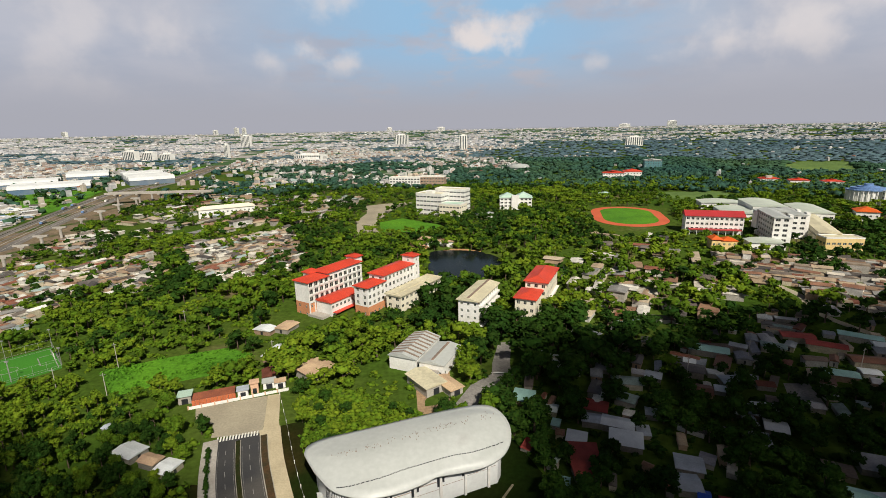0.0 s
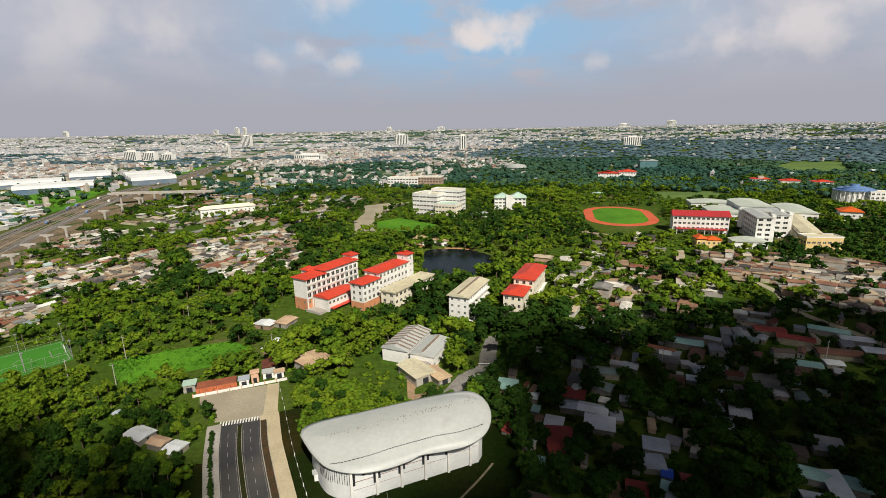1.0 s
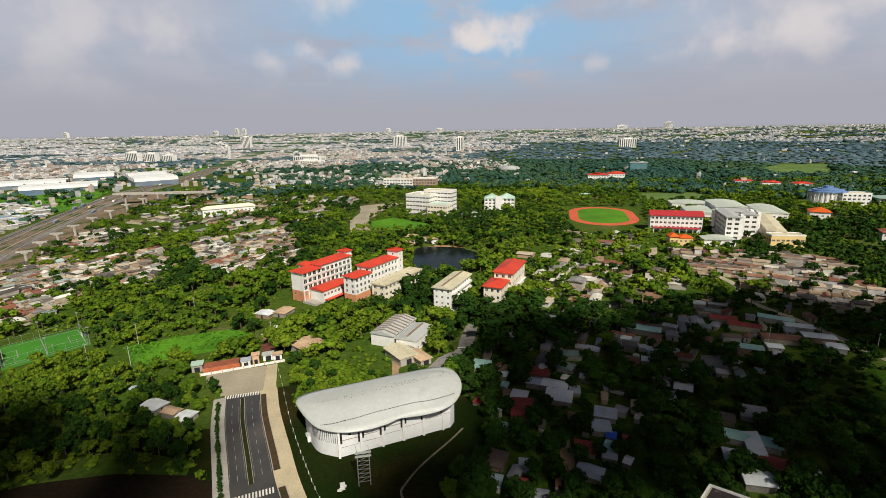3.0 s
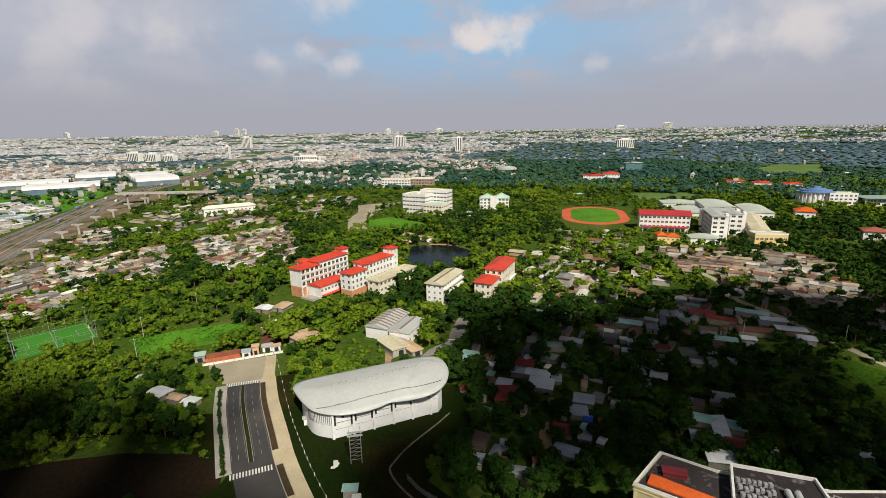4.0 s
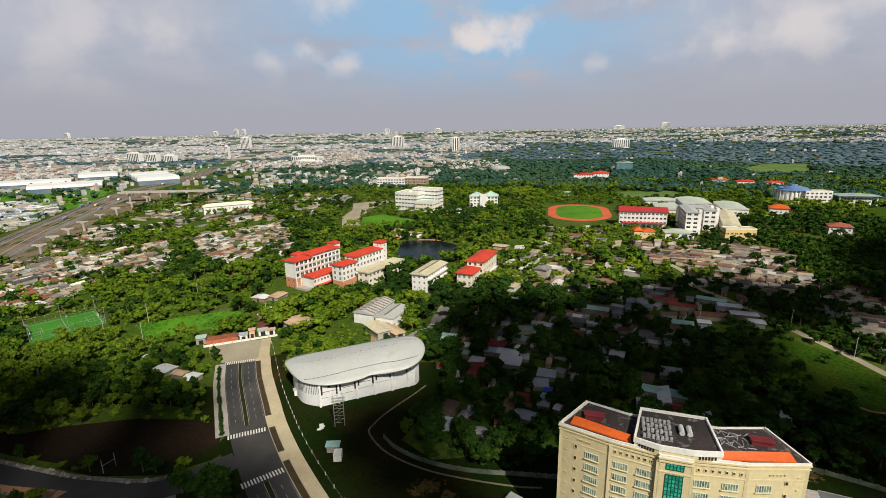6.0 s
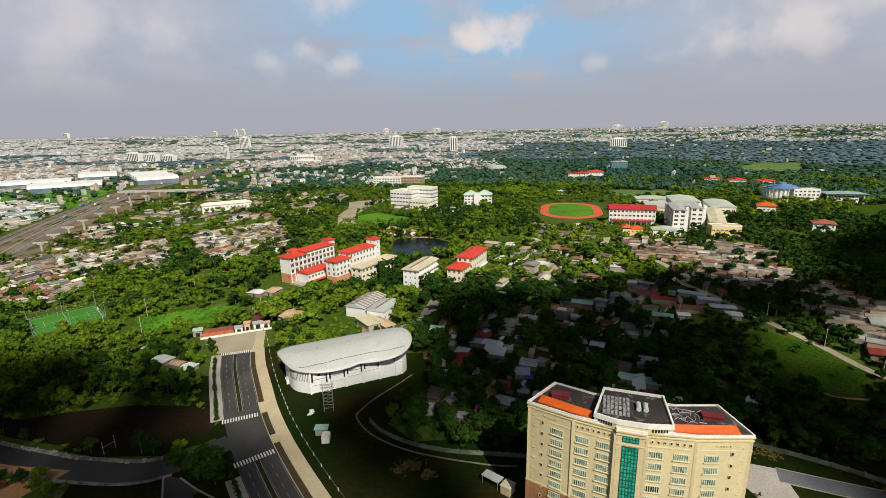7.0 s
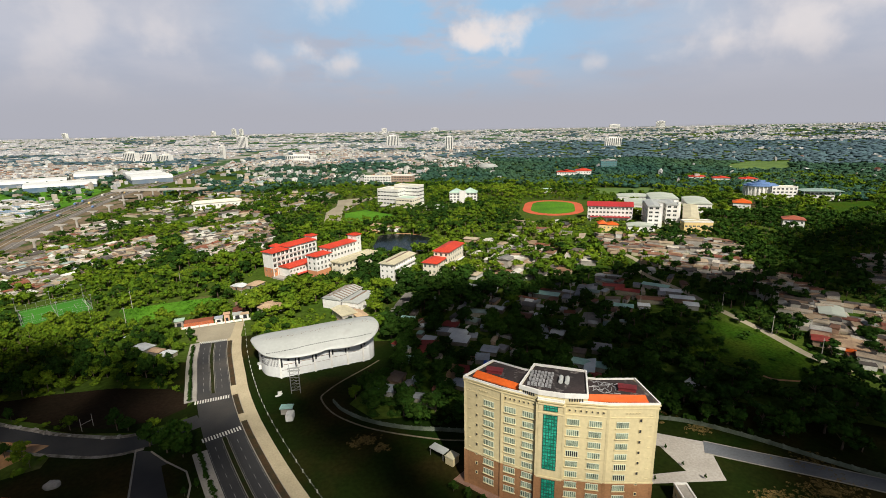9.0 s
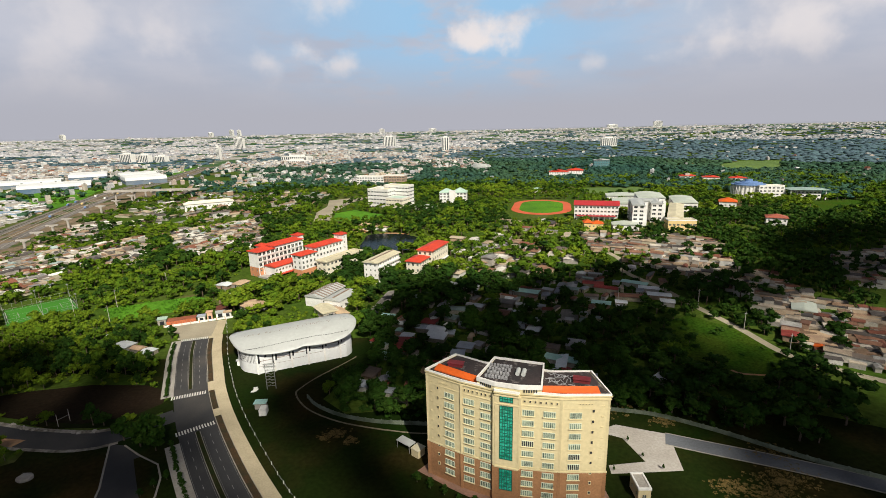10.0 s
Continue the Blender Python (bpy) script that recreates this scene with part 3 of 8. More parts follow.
def lane_dashes():
    """Broken lane lines and edge lines, joined: too many to pick apart."""
    s = Shape()
    for off in (-3.3, 3.2):
        for seg in (cut(MEDIAN, 124, 80), cut(MEDIAN, 52, -140)):
            acc = 0.0
            for p, q in zip(seg, seg[1:]):
                p, q = Vector(p), Vector(q)
                d = (q - p).normalized()
                n = Vector((d.y, -d.x))
                run, u = (q - p).length, 0.0
                while u < run:
                    if (acc + u) % 5.0 < 2.2:
                        c = p + d * u + n * off
                        e = c + d * min(0.5, run - u)
                        w = n * 0.07
                        s.face([(*(c - w), 0.075), (*(c + w), 0.075), (*(e + w), 0.075), (*(e - w), 0.075)])
                    u += 0.5
                acc += run
    ob = structure("lane_marking", s, M_LANE, "broken white lane lines on the asphalt", kind="stuff")
    for off in (-5.3, -1.15, 1.15, 5.7):
        for seg in (cut(MEDIAN, 124, 80), cut(MEDIAN, 52, -140)):
            e = Shape()
            o = ribbon(seg, off - 0.035, off + 0.035)
            k = len(seg)
            for i in range(k - 1):
                a, b, c, d = o[i], o[i + 1], o[2 * k - 2 - i], o[2 * k - 1 - i]
                e.face([(*a, 0.075), (*d, 0.075), (*c, 0.075), (*b, 0.075)])
            structure("edge_line", e, M_LANE, "solid white edge line of the carriageway")


lane_dashes()


def crossing(ax, ay, bx, by, n, depth=2.4):
    """A zebra crossing: one stripe is one part."""
    a, b = Vector((ax, ay)), Vector((bx, by))
    d = (b - a) / n
    u = d.normalized()
    v = Vector((-u.y, u.x))
    z = gz(ax, ay) + 0.08
    z_m = Matrix.Translation((ax, ay, z)) @ Matrix.Rotation(math.atan2(u.y, u.x), 4, "Z")
    th = thing("zebra_crossing", z_m, "white zebra crossing painted on the asphalt", "crossing", kind="structure")
    s = Shape()
    s.box(0, -depth / 2, -0.01, d.length * 0.52, depth / 2, 0.012)
    me = s.mesh("stripe", M_PAINT)
    for i in range(n):
        part("stripe", me, None, th, m=pose(i * d.length, 0, 0))


crossing(-67.2, 124.8, -55.4, 128.0, 14)
crossing(-44.6, 73.2, -33.4, 77.6, 14)
crossing(-31.4, 50.8, -21.4, 57.6, 14)

# side roads and yards on the near left
SIDE = smooth_line([(-38, 63), (-55, 50.8), (-75, 51.4), (-92, 55), (-125, 65), (-170, 84)], 4)
sheet("road", ribbon(SIDE, -5, 3.4), M_ASPHALT, 0.04, "worn asphalt side road", step=15)
keep_clear(ribbon(SIDE, -6, 6))
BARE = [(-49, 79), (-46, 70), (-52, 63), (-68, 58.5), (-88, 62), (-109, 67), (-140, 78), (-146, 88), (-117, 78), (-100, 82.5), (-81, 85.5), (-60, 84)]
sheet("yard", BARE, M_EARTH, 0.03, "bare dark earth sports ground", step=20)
keep_clear(BARE)
# dark sheet in place of cloud shade round the yard
sheet("lawn", [(-60, 106), (-54.5, 96), (-50, 84), (-46, 70), (-51, 61), (-56, 62), (-62, 90), (-84, 96), (-104, 92), (-130, 90), (-150, 96), (-150, 104), (-110, 104), (-80, 106)], M_SHADELAWN, 0.015, "rough grass round the sports ground, darkened for shade", step=14)
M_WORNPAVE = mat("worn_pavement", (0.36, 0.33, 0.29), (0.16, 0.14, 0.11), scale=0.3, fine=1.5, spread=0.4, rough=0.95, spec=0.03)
# dark sheets over bright slivers of ground, shade in their colour
sheet("lawn", [(-45.5, 74.5), (-41.5, 67.5), (-45, 62.5), (-56, 56.4), (-76, 56.6), (-90, 60.5), (-88, 62.2), (-68, 58.8), (-52.4, 63), (-46.4, 70)], M_SHADELAWN, 0.034, "grass edge of the side road, darkened for shade", step=8)
sheet("lawn", ribbon(cut(MEDIAN, 77, 48), -9, -5.4), M_SHADELAWN, 0.032, "grass at the side road mouth, darkened for shade", step=8)
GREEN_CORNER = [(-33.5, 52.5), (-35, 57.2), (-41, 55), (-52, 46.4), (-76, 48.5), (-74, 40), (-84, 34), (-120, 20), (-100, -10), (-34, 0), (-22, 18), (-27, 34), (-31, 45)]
# strips and corner in the same grass, shade put into the colour
sheet("lawn", ribbon(PAVE, 12.2, 22), M_SHADELAWN, 0.05, "grass strip beside the footway, darkened for shade", step=10)
sheet("lawn", ribbon(cut(MEDIAN, 51, -140), -18, -9.8), M_SHADELAWN, 0.05, "grass strip beside the footway, darkened for shade", step=10)
sheet("lawn", GREEN_CORNER, M_SHADELAWN, 0.02, "rough grass beside the side road, darkened for shade", step=14)
keep_clear(GREEN_CORNER)
for a, b in ((-6.2, -5.0), (3.4, 5.0)):
    sheet("pavement", ribbon(SIDE[3:], a, b), M_WORNPAVE, 0.12, "broken pale footway of the side road", step=12)
LOT = [(-50, 47.4), (-45, 46.4), (-38, 41.6), (-29.4, 36.8), (-25.4, 31), (-23, 24), (-20, 5), (-32, 4), (-40, 27.4)]
sheet("road", LOT, M_ASPHALT, 0.03, "wide dark asphalt forecourt", step=15)
for edge in (LOT[1:7], [(-50.3, 47.4), (-40.3, 27.4), (-32.3, 4)]):
    sheet("kerb", ribbon(edge, -0.25, 0.25), M_KERB, 0.14, "pale worn kerb of the forecourt", step=12)
keep_clear(LOT)
sheet("orange_earth", [(-79.5, 50.8), (-84, 51.6), (-98, 53.6), (-118, 58), (-125, 44), (-100, 35), (-86, 39.5), (-82, 46)], M_SAND, 0.07, "heap of bare orange earth beside the road")
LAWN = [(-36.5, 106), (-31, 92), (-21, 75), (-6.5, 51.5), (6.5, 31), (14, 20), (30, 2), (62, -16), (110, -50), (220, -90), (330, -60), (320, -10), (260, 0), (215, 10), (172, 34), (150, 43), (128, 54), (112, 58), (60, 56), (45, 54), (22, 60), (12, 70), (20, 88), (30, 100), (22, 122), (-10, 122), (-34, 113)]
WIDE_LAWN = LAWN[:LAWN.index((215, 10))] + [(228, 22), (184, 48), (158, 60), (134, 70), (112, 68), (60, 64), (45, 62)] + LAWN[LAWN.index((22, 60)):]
# main lawn: cloud shade is partly in its base colour
sheet("lawn", WIDE_LAWN, M_SHADELAWN, 0.085, "lawn darkened for shade, with brown worn patches", step=14)
keep_clear(LAWN)
# field, football pitch, lake, plaza, track
FIELD = [(-132, 170), (-111, 181), (-90, 188.5), (-77, 181), (-76, 172), (-87, 165), (-104, 158), (-116, 151)]
sheet("meadow", FIELD, M_MEADOW, 0.25, "bright green overgrown field", step=10)
PITCH = [(-169, 194), (-150, 174), (-170, 150), (-192, 172)]
sheet("football_pitch", PITCH, M_TURF, 0.12, "bright green artificial football pitch", step=15)
keep_clear([(-170, 197), (-146, 174), (-169, 146), (-196, 172)])
keep_clear(FIELD)
keep_clear([(-132, 170), (-116, 151), (-104, 158), (-87, 165), (-84, 158), (-104, 149), (-122, 143), (-140, 168)])
keep_clear([(-150, 174), (-170, 150), (-166, 138), (-142, 168)])
LAKE = smooth_line([(-6, 268), (-5, 300), (-4, 322), (10, 326), (30, 320), (42, 299), (38, 273), (22, 258), (6, 257), (-6, 268)], 4)
PLAZA = [(-71, 417), (-63.4, 372), (-46.5, 374), (-53, 408), (-41, 470), (-25, 500), (-32, 507), (-72, 488), (-66, 448)]
sheet("plaza", PLAZA, M_DUSTY, 0.1, "broad pale concrete plaza and parking court", step=25)
keep_clear(PLAZA)
sheet("meadow", [(-44, 376), (-50, 408), (-30, 420), (2, 390), (10, 372), (-16, 366)], M_MEADOW, 0.1, "green lawn sloping to the lake", step=25)
keep_clear([(-44, 376), (-50, 408), (-30, 420), (2, 390), (10, 372), (-16, 366)])


def lake():
    z = 6.4
    s = Shape()
    s.prism(LAKE[:-1], z - 0.5, z)
    structure("lake", s, M_WATER, "dark still lake with wooded banks")
    keep_clear([(x + (x - 16) * 0.05, y + (y - 290) * 0.04) for x, y in LAKE])


lake()

# ---- the office tower ----
def tower():
    m = pose(51.1, 29.5, 0, 0, 0, -18.9)
    th = thing("office_tower", m, "cream office tower with brown lower storeys and green glass strip", "office building")
    front = [(0, 0), (10.6, -3.0), (19.5, -4.4), (19.8, -5.2), (25.7, -5.2), (26.0, -4.4), (35.8, -3.2), (46.9, 0)]
    back = [(42, 10.6), (32.6, 7.8), (14.8, 7.8), (5.4, 10.6)]
    plan = front + back
    TOP, BROWN = 32.0, 10.7

    def grown(k, pts=plan):
        c = Vector((23.5, 2))
        return [tuple(Vector(p) + (Vector(p) - c).normalized() * k) for p in pts]

    s = Shape(); s.prism(plan, BROWN, TOP); part("wall", s, M_CREAM, th, "cream rendered upper wall")
    s = Shape(); s.prism(grown(0.12), -0.6, BROWN); part("base_wall", s, M_BROWN, th, "brown clad lower wall")
    for z0, z1, k, nm in ((BROWN - 0.15, BROWN + 0.25, 0.25, "string_course"), (28.5, 28.75, 0.15, "string_course"), (30.9, 31.2, 0.3, "cornice"), (TOP - 0.35, TOP, 0.42, "cornice")):
        s = Shape(); s.ring(grown(k), grown(-0.2), z0, z1); part(nm, s, M_CREAM, th)
    s = Shape(); s.prism(grown(-0.35), TOP, TOP + 0.05); part("roof_slab", s, M_SLAB, th, "dark stained roof slab")
    s = Shape(); s.ring(grown(0.25), grown(-0.12), TOP, TOP + 0.55); part("parapet", s, M_WHITE, th, "thin white parapet")
    # raised centre
    mid = [(15.0, -3.6), (19.7, -5.0), (25.8, -5.0), (31.0, -3.8), (30.2, 8.0), (17.0, 8.2)]
    c = Vector((23.5, 1.5))
    gm = lambda k: [tuple(Vector(p) + (Vector(p) - c).normalized() * k) for p in mid]
    s = Shape(); s.prism(mid, TOP, TOP + 1.7); part("penthouse_wall", s, M_CREAM, th)
    s = Shape(); s.ring(gm(0.2), gm(-0.3), TOP + 1.2, TOP + 2.3); part("parapet", s, M_WHITE, th, "white parapet of the raised centre")
    s = Shape(); s.prism(gm(-0.4), TOP + 1.7, TOP + 1.75); part("roof_slab", s, M_SLAB, th, "dark roof slab crowded with plant")
    # sloping orange roof strips behind the wing parapets
    for q in ([(2.1, 0.7), (14.6, -2.9), (14.4, -1.4), (2.9, 2.4)], [(31.1, -3.2), (44.6, -0.1), (43.8, 1.5), (31.1, -1.8)]):
        zz = (0.3, 0.3, 1.25, 1.25)
        pts = [(x, y, TOP + z) for (x, y), z in zip(q, zz)]
        down = [(x, y, TOP - 0.1) for x, y in q]
        s = Shape()
        s.face(pts)
        for k in range(4):
            j = (k + 1) % 4
            s.face([down[k], down[j], pts[j], pts[k]])
        part("canopy_roof", s, M_ORANGE, th, "bright orange sloping roof")
    # windows, a group of tall panes at a time
    fr, gl = window_mesh(2.8, 1.6, 6, 1, M_FRAME, M_WGLASS, 0.13)
    dark = window_mesh(2.8, 1.6, 6, 1, M_FRAME, M_DARK, 0.13)[1]
    fs, gs = window_mesh(0.6, 0.85, 1, 1, M_CREAM, M_DARK)
    fa, ga = window_mesh(0.30, 0.26, 1, 1, M_CREAM, M_DARK)
    fn, gn = window_mesh(0.44, 0.62, 1, 1, M_CREAM, M_DARK)
    fv, gv = window_mesh(0.62, 0.16, 1, 1, M_CREAM, M_DARK)
    sl = Shape(); sl.box(-1.65, -0.28, -0.08, 1.65, 0.02, 0.08)
    sill = sl.mesh("sill", M_CREAM)

    def on_wall(a, b, u, z, off=0.03):
        a, b = Vector(a), Vector(b)
        d = (b - a).normalized()
        nrm = Vector((d.y, -d.x))
        q = a + d * u * (b - a).length + nrm * off
        return Matrix.Translation((q.x, q.y, z)) @ Matrix.Rotation(math.atan2(d.y, d.x), 4, "Z")

    walls = ((front[0], front[1], (0.665,)), (front[1], front[2], (0.24, 0.76)), (front[5], front[6], (0.20, 0.72)), (front[6], front[7], (0.30,)))
    for a, b, us in walls:
        for k in range(9):
            z = 3.6 + 2.88 * k
            off = 0.16 if z < BROWN else 0.05
            for u in us:
                w = part("window", fr, None, th, m=on_wall(a, b, u, z, off))
                part("pane", dark if (u, k) in ((0.30, 4), (0.30, 3), (0.20, 5)) else gl, None, w)
                part("sill", sill, None, w, m=pose(0, 0, -0.84))
        for j in range(5 if len(us) == 1 else 7):        # attic vents: small ones on the wings, niches between
            w = part("attic_vent", fa if len(us) == 1 else fn, None, th, m=on_wall(a, b, 0.38 + 0.06 * j if len(us) == 1 else 0.11 + 0.13 * j, 29.8, 0.05))
            part("pane", ga if len(us) == 1 else gn, None, w)
    for a, b, u in ((front[0], front[1], 0.34), (front[6], front[7], 0.66)):
        for k in range(9):                               # slot windows beside the wings' stairs
            w = part("stair_window", fs, None, th, m=on_wall(a, b, u, 4.9 + 2.88 * k, 0.16 if k < 2 else 0.05))
            part("pane", gs, None, w)
        for k in range(7):
            w = part("vent", fv, None, th, m=on_wall(a, b, 0.15 if u < 0.5 else 0.86, 12.0 + 2.88 * k, 0.05))
            part("pane", gv, None, w)
    # green glass strips of the centre
    for z0, z1, rows in ((13.2, 28.2, 8), (4.2, 10.2, 3), (29.4, 31.0, 1)):
        fr2, gl2 = window_mesh(3.2, z1 - z0, 5, rows * 2, M_GREENFRAME, M_GREENGLASS, 0.13)
        w = part("curtain_wall", fr2, None, th, "green glazed strip", m=on_wall(front[3], front[4], 0.5, (z0 + z1) / 2, 0.16 if z0 < 5 else 0.06))
        part("pane", gl2, None, w)
    for x, y in ((10.6, -2.9), (35.8, -3.0), (19.6, -4.9), (25.9, -4.9), (0.25, 0.1), (46.6, 0.1)):
        s = Shape(); s.box(x - 0.3, y - 0.3, BROWN, x + 0.3, y + 0.5, TOP - 1.0); part("pilaster", s, M_CREAM, th)
        s = Shape(); s.box(x - 0.4, y - 0.4, -0.4, x + 0.4, y + 0.5, BROWN); part("pilaster", s, M_BROWN, th)
    lv = Shape(); lv.box(-0.16, -0.08, -0.45, 0.16, 0.05, 0.45)
    louvre = lv.mesh("louvre", M_DARK)
    for a, b in ((mid[0], mid[1]), (mid[2], mid[3])):
        for k in range(6):
            part("louvre", louvre, None, th, m=on_wall(a, b, 0.22 + 0.11 * k, TOP + 0.85, 0.05))
    # plant on the roof
    tk = Shape(); tk.tube((0, 0, 0.4), (0, 2.6, 0.4), 0.55, sides=10); tk.box(-0.5, 0.2, 0, 0.5, 0.4, 0.2); tk.box(-0.5, 2.1, 0, 0.5, 2.3, 0.2)
    tm = tk.mesh("water_tank", M_METAL)
    for x in (24.4, 25.9):
        tagged(new("water_tank", tm), "pale steel water tank on the tower roof", "water tank").matrix_world = m @ pose(x, 0.4, TOP + 1.85)
    hp = Shape(); hp.box(-0.30, -0.42, 0.15, 0.30, 0.42, 0.75); hp.box(-0.34, -0.4, 0, -0.26, 0.4, 0.15); hp.box(0.26, -0.4, 0, 0.34, 0.4, 0.15); hp.tube((0, 0, 0.75), (0, 0, 0.82), 0.27, 0.2, sides=8)
    hm = hp.mesh("air_conditioner", M_GREYUNIT)
    for i in range(7):
        for j in range(4):
            ob = tagged(new("air_conditioner", hm), "white outdoor cooling unit on the tower roof", "cooling unit", group="cooling units on the tower")
            ob.matrix_world = m @ pose(17.0 + 0.84 * i + 0.05 * j, -2.2 + 2.0 * j + 0.25 * math.sin(3.1 * i + j), TOP + 1.75, 0, 0, 7 * math.sin(5.0 * i + j))
    for x, y in ((7.1, 4.6), (40.0, 4.8)):
        c = Shape(); c.box(-2.0, -0.9, 0, 2.0, 0.9, 0.9); c.box(-2.2, -1.1, 0.9, 2.2, 1.1, 1.05)
        tagged(new("tank_cover", c.mesh("tank_cover", M_MAROON)), "low maroon tank cover on the tower roof", "tank cover").matrix_world = m @ pose(x, y, TOP + 0.05)
    for i in range(26):
        c = Shape(); a = 31.8 + 0.22 * i; b = 4.4 + 2.2 * math.sin(i * 2.4)
        c.tube((0, 0, 0.12), (1.6, 0, 0.14), 0.11, sides=6)
        tagged(new("pipe", c.mesh("pipe", M_GREYUNIT)), "grey steel pipe lying on the tower roof", "pipe", group="loose pipes").matrix_world = m @ pose(a, b, TOP + 0.05, 0, 0, 47 * i)
    keep_clear(on_plan(m, [(-3, -8), (51, -8), (47, 15), (1, 15)]))
    # paved apron round the foot
    ap = Shape(); ap.prism(grown(3.4), 0.0, 0.14)
    ob = tagged(new("paving", ap.mesh("paving", M_BRICKPAVE)), "reddish paved apron round the tower", kind="structure"); ob.matrix_world = m


M_GREYUNIT = mat("grey_unit", (0.34, 0.34, 0.35), spread=0.3, rough=0.6)
M_MAROON = mat("maroon_sheet", (0.20, 0.025, 0.03), spread=0.3, rough=0.6)
M_WGLASS = mat("shaded_glass", (0.34, 0.42, 0.32), (0.07, 0.10, 0.08), scale=0.6, fine=2.2, spread=0.5, rough=0.4, spec=0.2)
M_GREENFRAME = mat("green_frame", (0.015, 0.10, 0.075), spread=0.1, rough=0.4)
M_BRICKPAVE = mat("red_paving", (0.30, 0.17, 0.12), (0.24, 0.14, 0.10), scale=0.2, spread=0.2)
tower()


def lean_shelter():
    th = thing("side_shelter", pose(45.3, 39.4, 0, 0, 0, -40), "pale flat-roofed shelter beside the tower", "shelter")
    s = Shape(); s.box(-4.5, -1.4, 2.5, 1.0, 1.4, 2.75); part("roof", s, M_METAL, th)
    for x in (-4.2, 0.7):
        for y in (-1.2, 1.2):
            s = Shape(); s.tube((x, y, 0), (x, y, 2.5), 0.09); part("post", s, M_STEEL, th)
    s = Shape(); s.box(1.8, -1.5, 0, 4.6, 1.5, 2.5); part("wall", s, M_CREAM, th)
    s = Shape(); s.box(1.65, -1.65, 2.5, 4.75, 1.65, 2.7); part("cap", s, M_PALEROOF, th)


lean_shelter()


def gatehouse():
    th = thing("gatehouse", pose(104.9, 15.8, 0, 0, 0, -2), "cream flat-roofed gatehouse on the plaza edge", "gatehouse")
    block(th, 0, 0, 3.2, 5.8, 0, 4.0, 1, 1, 2, M_CREAM, 1.0, 1.1, 1.2)
    flat_roof(th, 0, 0, 3.2, 5.8, 4.1, 0.3, mats=(M_WHITE, M_CONCRETE))


gatehouse()
sheet("plaza", [(102, 26.5), (122.5, 26.8), (126, 43.2), (111.5, 49), (104, 46), (111, 42), (113.5, 31), (102.5, 30)], M_CONCRETE, 0.12, "pale concrete forecourt beside the tower")
EAST = smooth_line([(124, 41), (135, 36), (152, 28.5), (170, 19.5), (190, 8), (215, -8)], 4)
M_SERVICE = mat("pale_asphalt", (0.135, 0.145, 0.160), (0.105, 0.112, 0.125), scale=0.1, fine=2.0, spread=0.2, rough=0.8)
sheet("road", ribbon(EAST, -2.9, 2.9), M_SERVICE, 0.16, "narrow blue-grey service road", step=12)
for a, b in ((-3.2, -2.9), (2.9, 3.2)):
    sheet("kerb", ribbon(EAST, a, b), M_KERB, 0.24, "pale kerb of the service road", step=20)


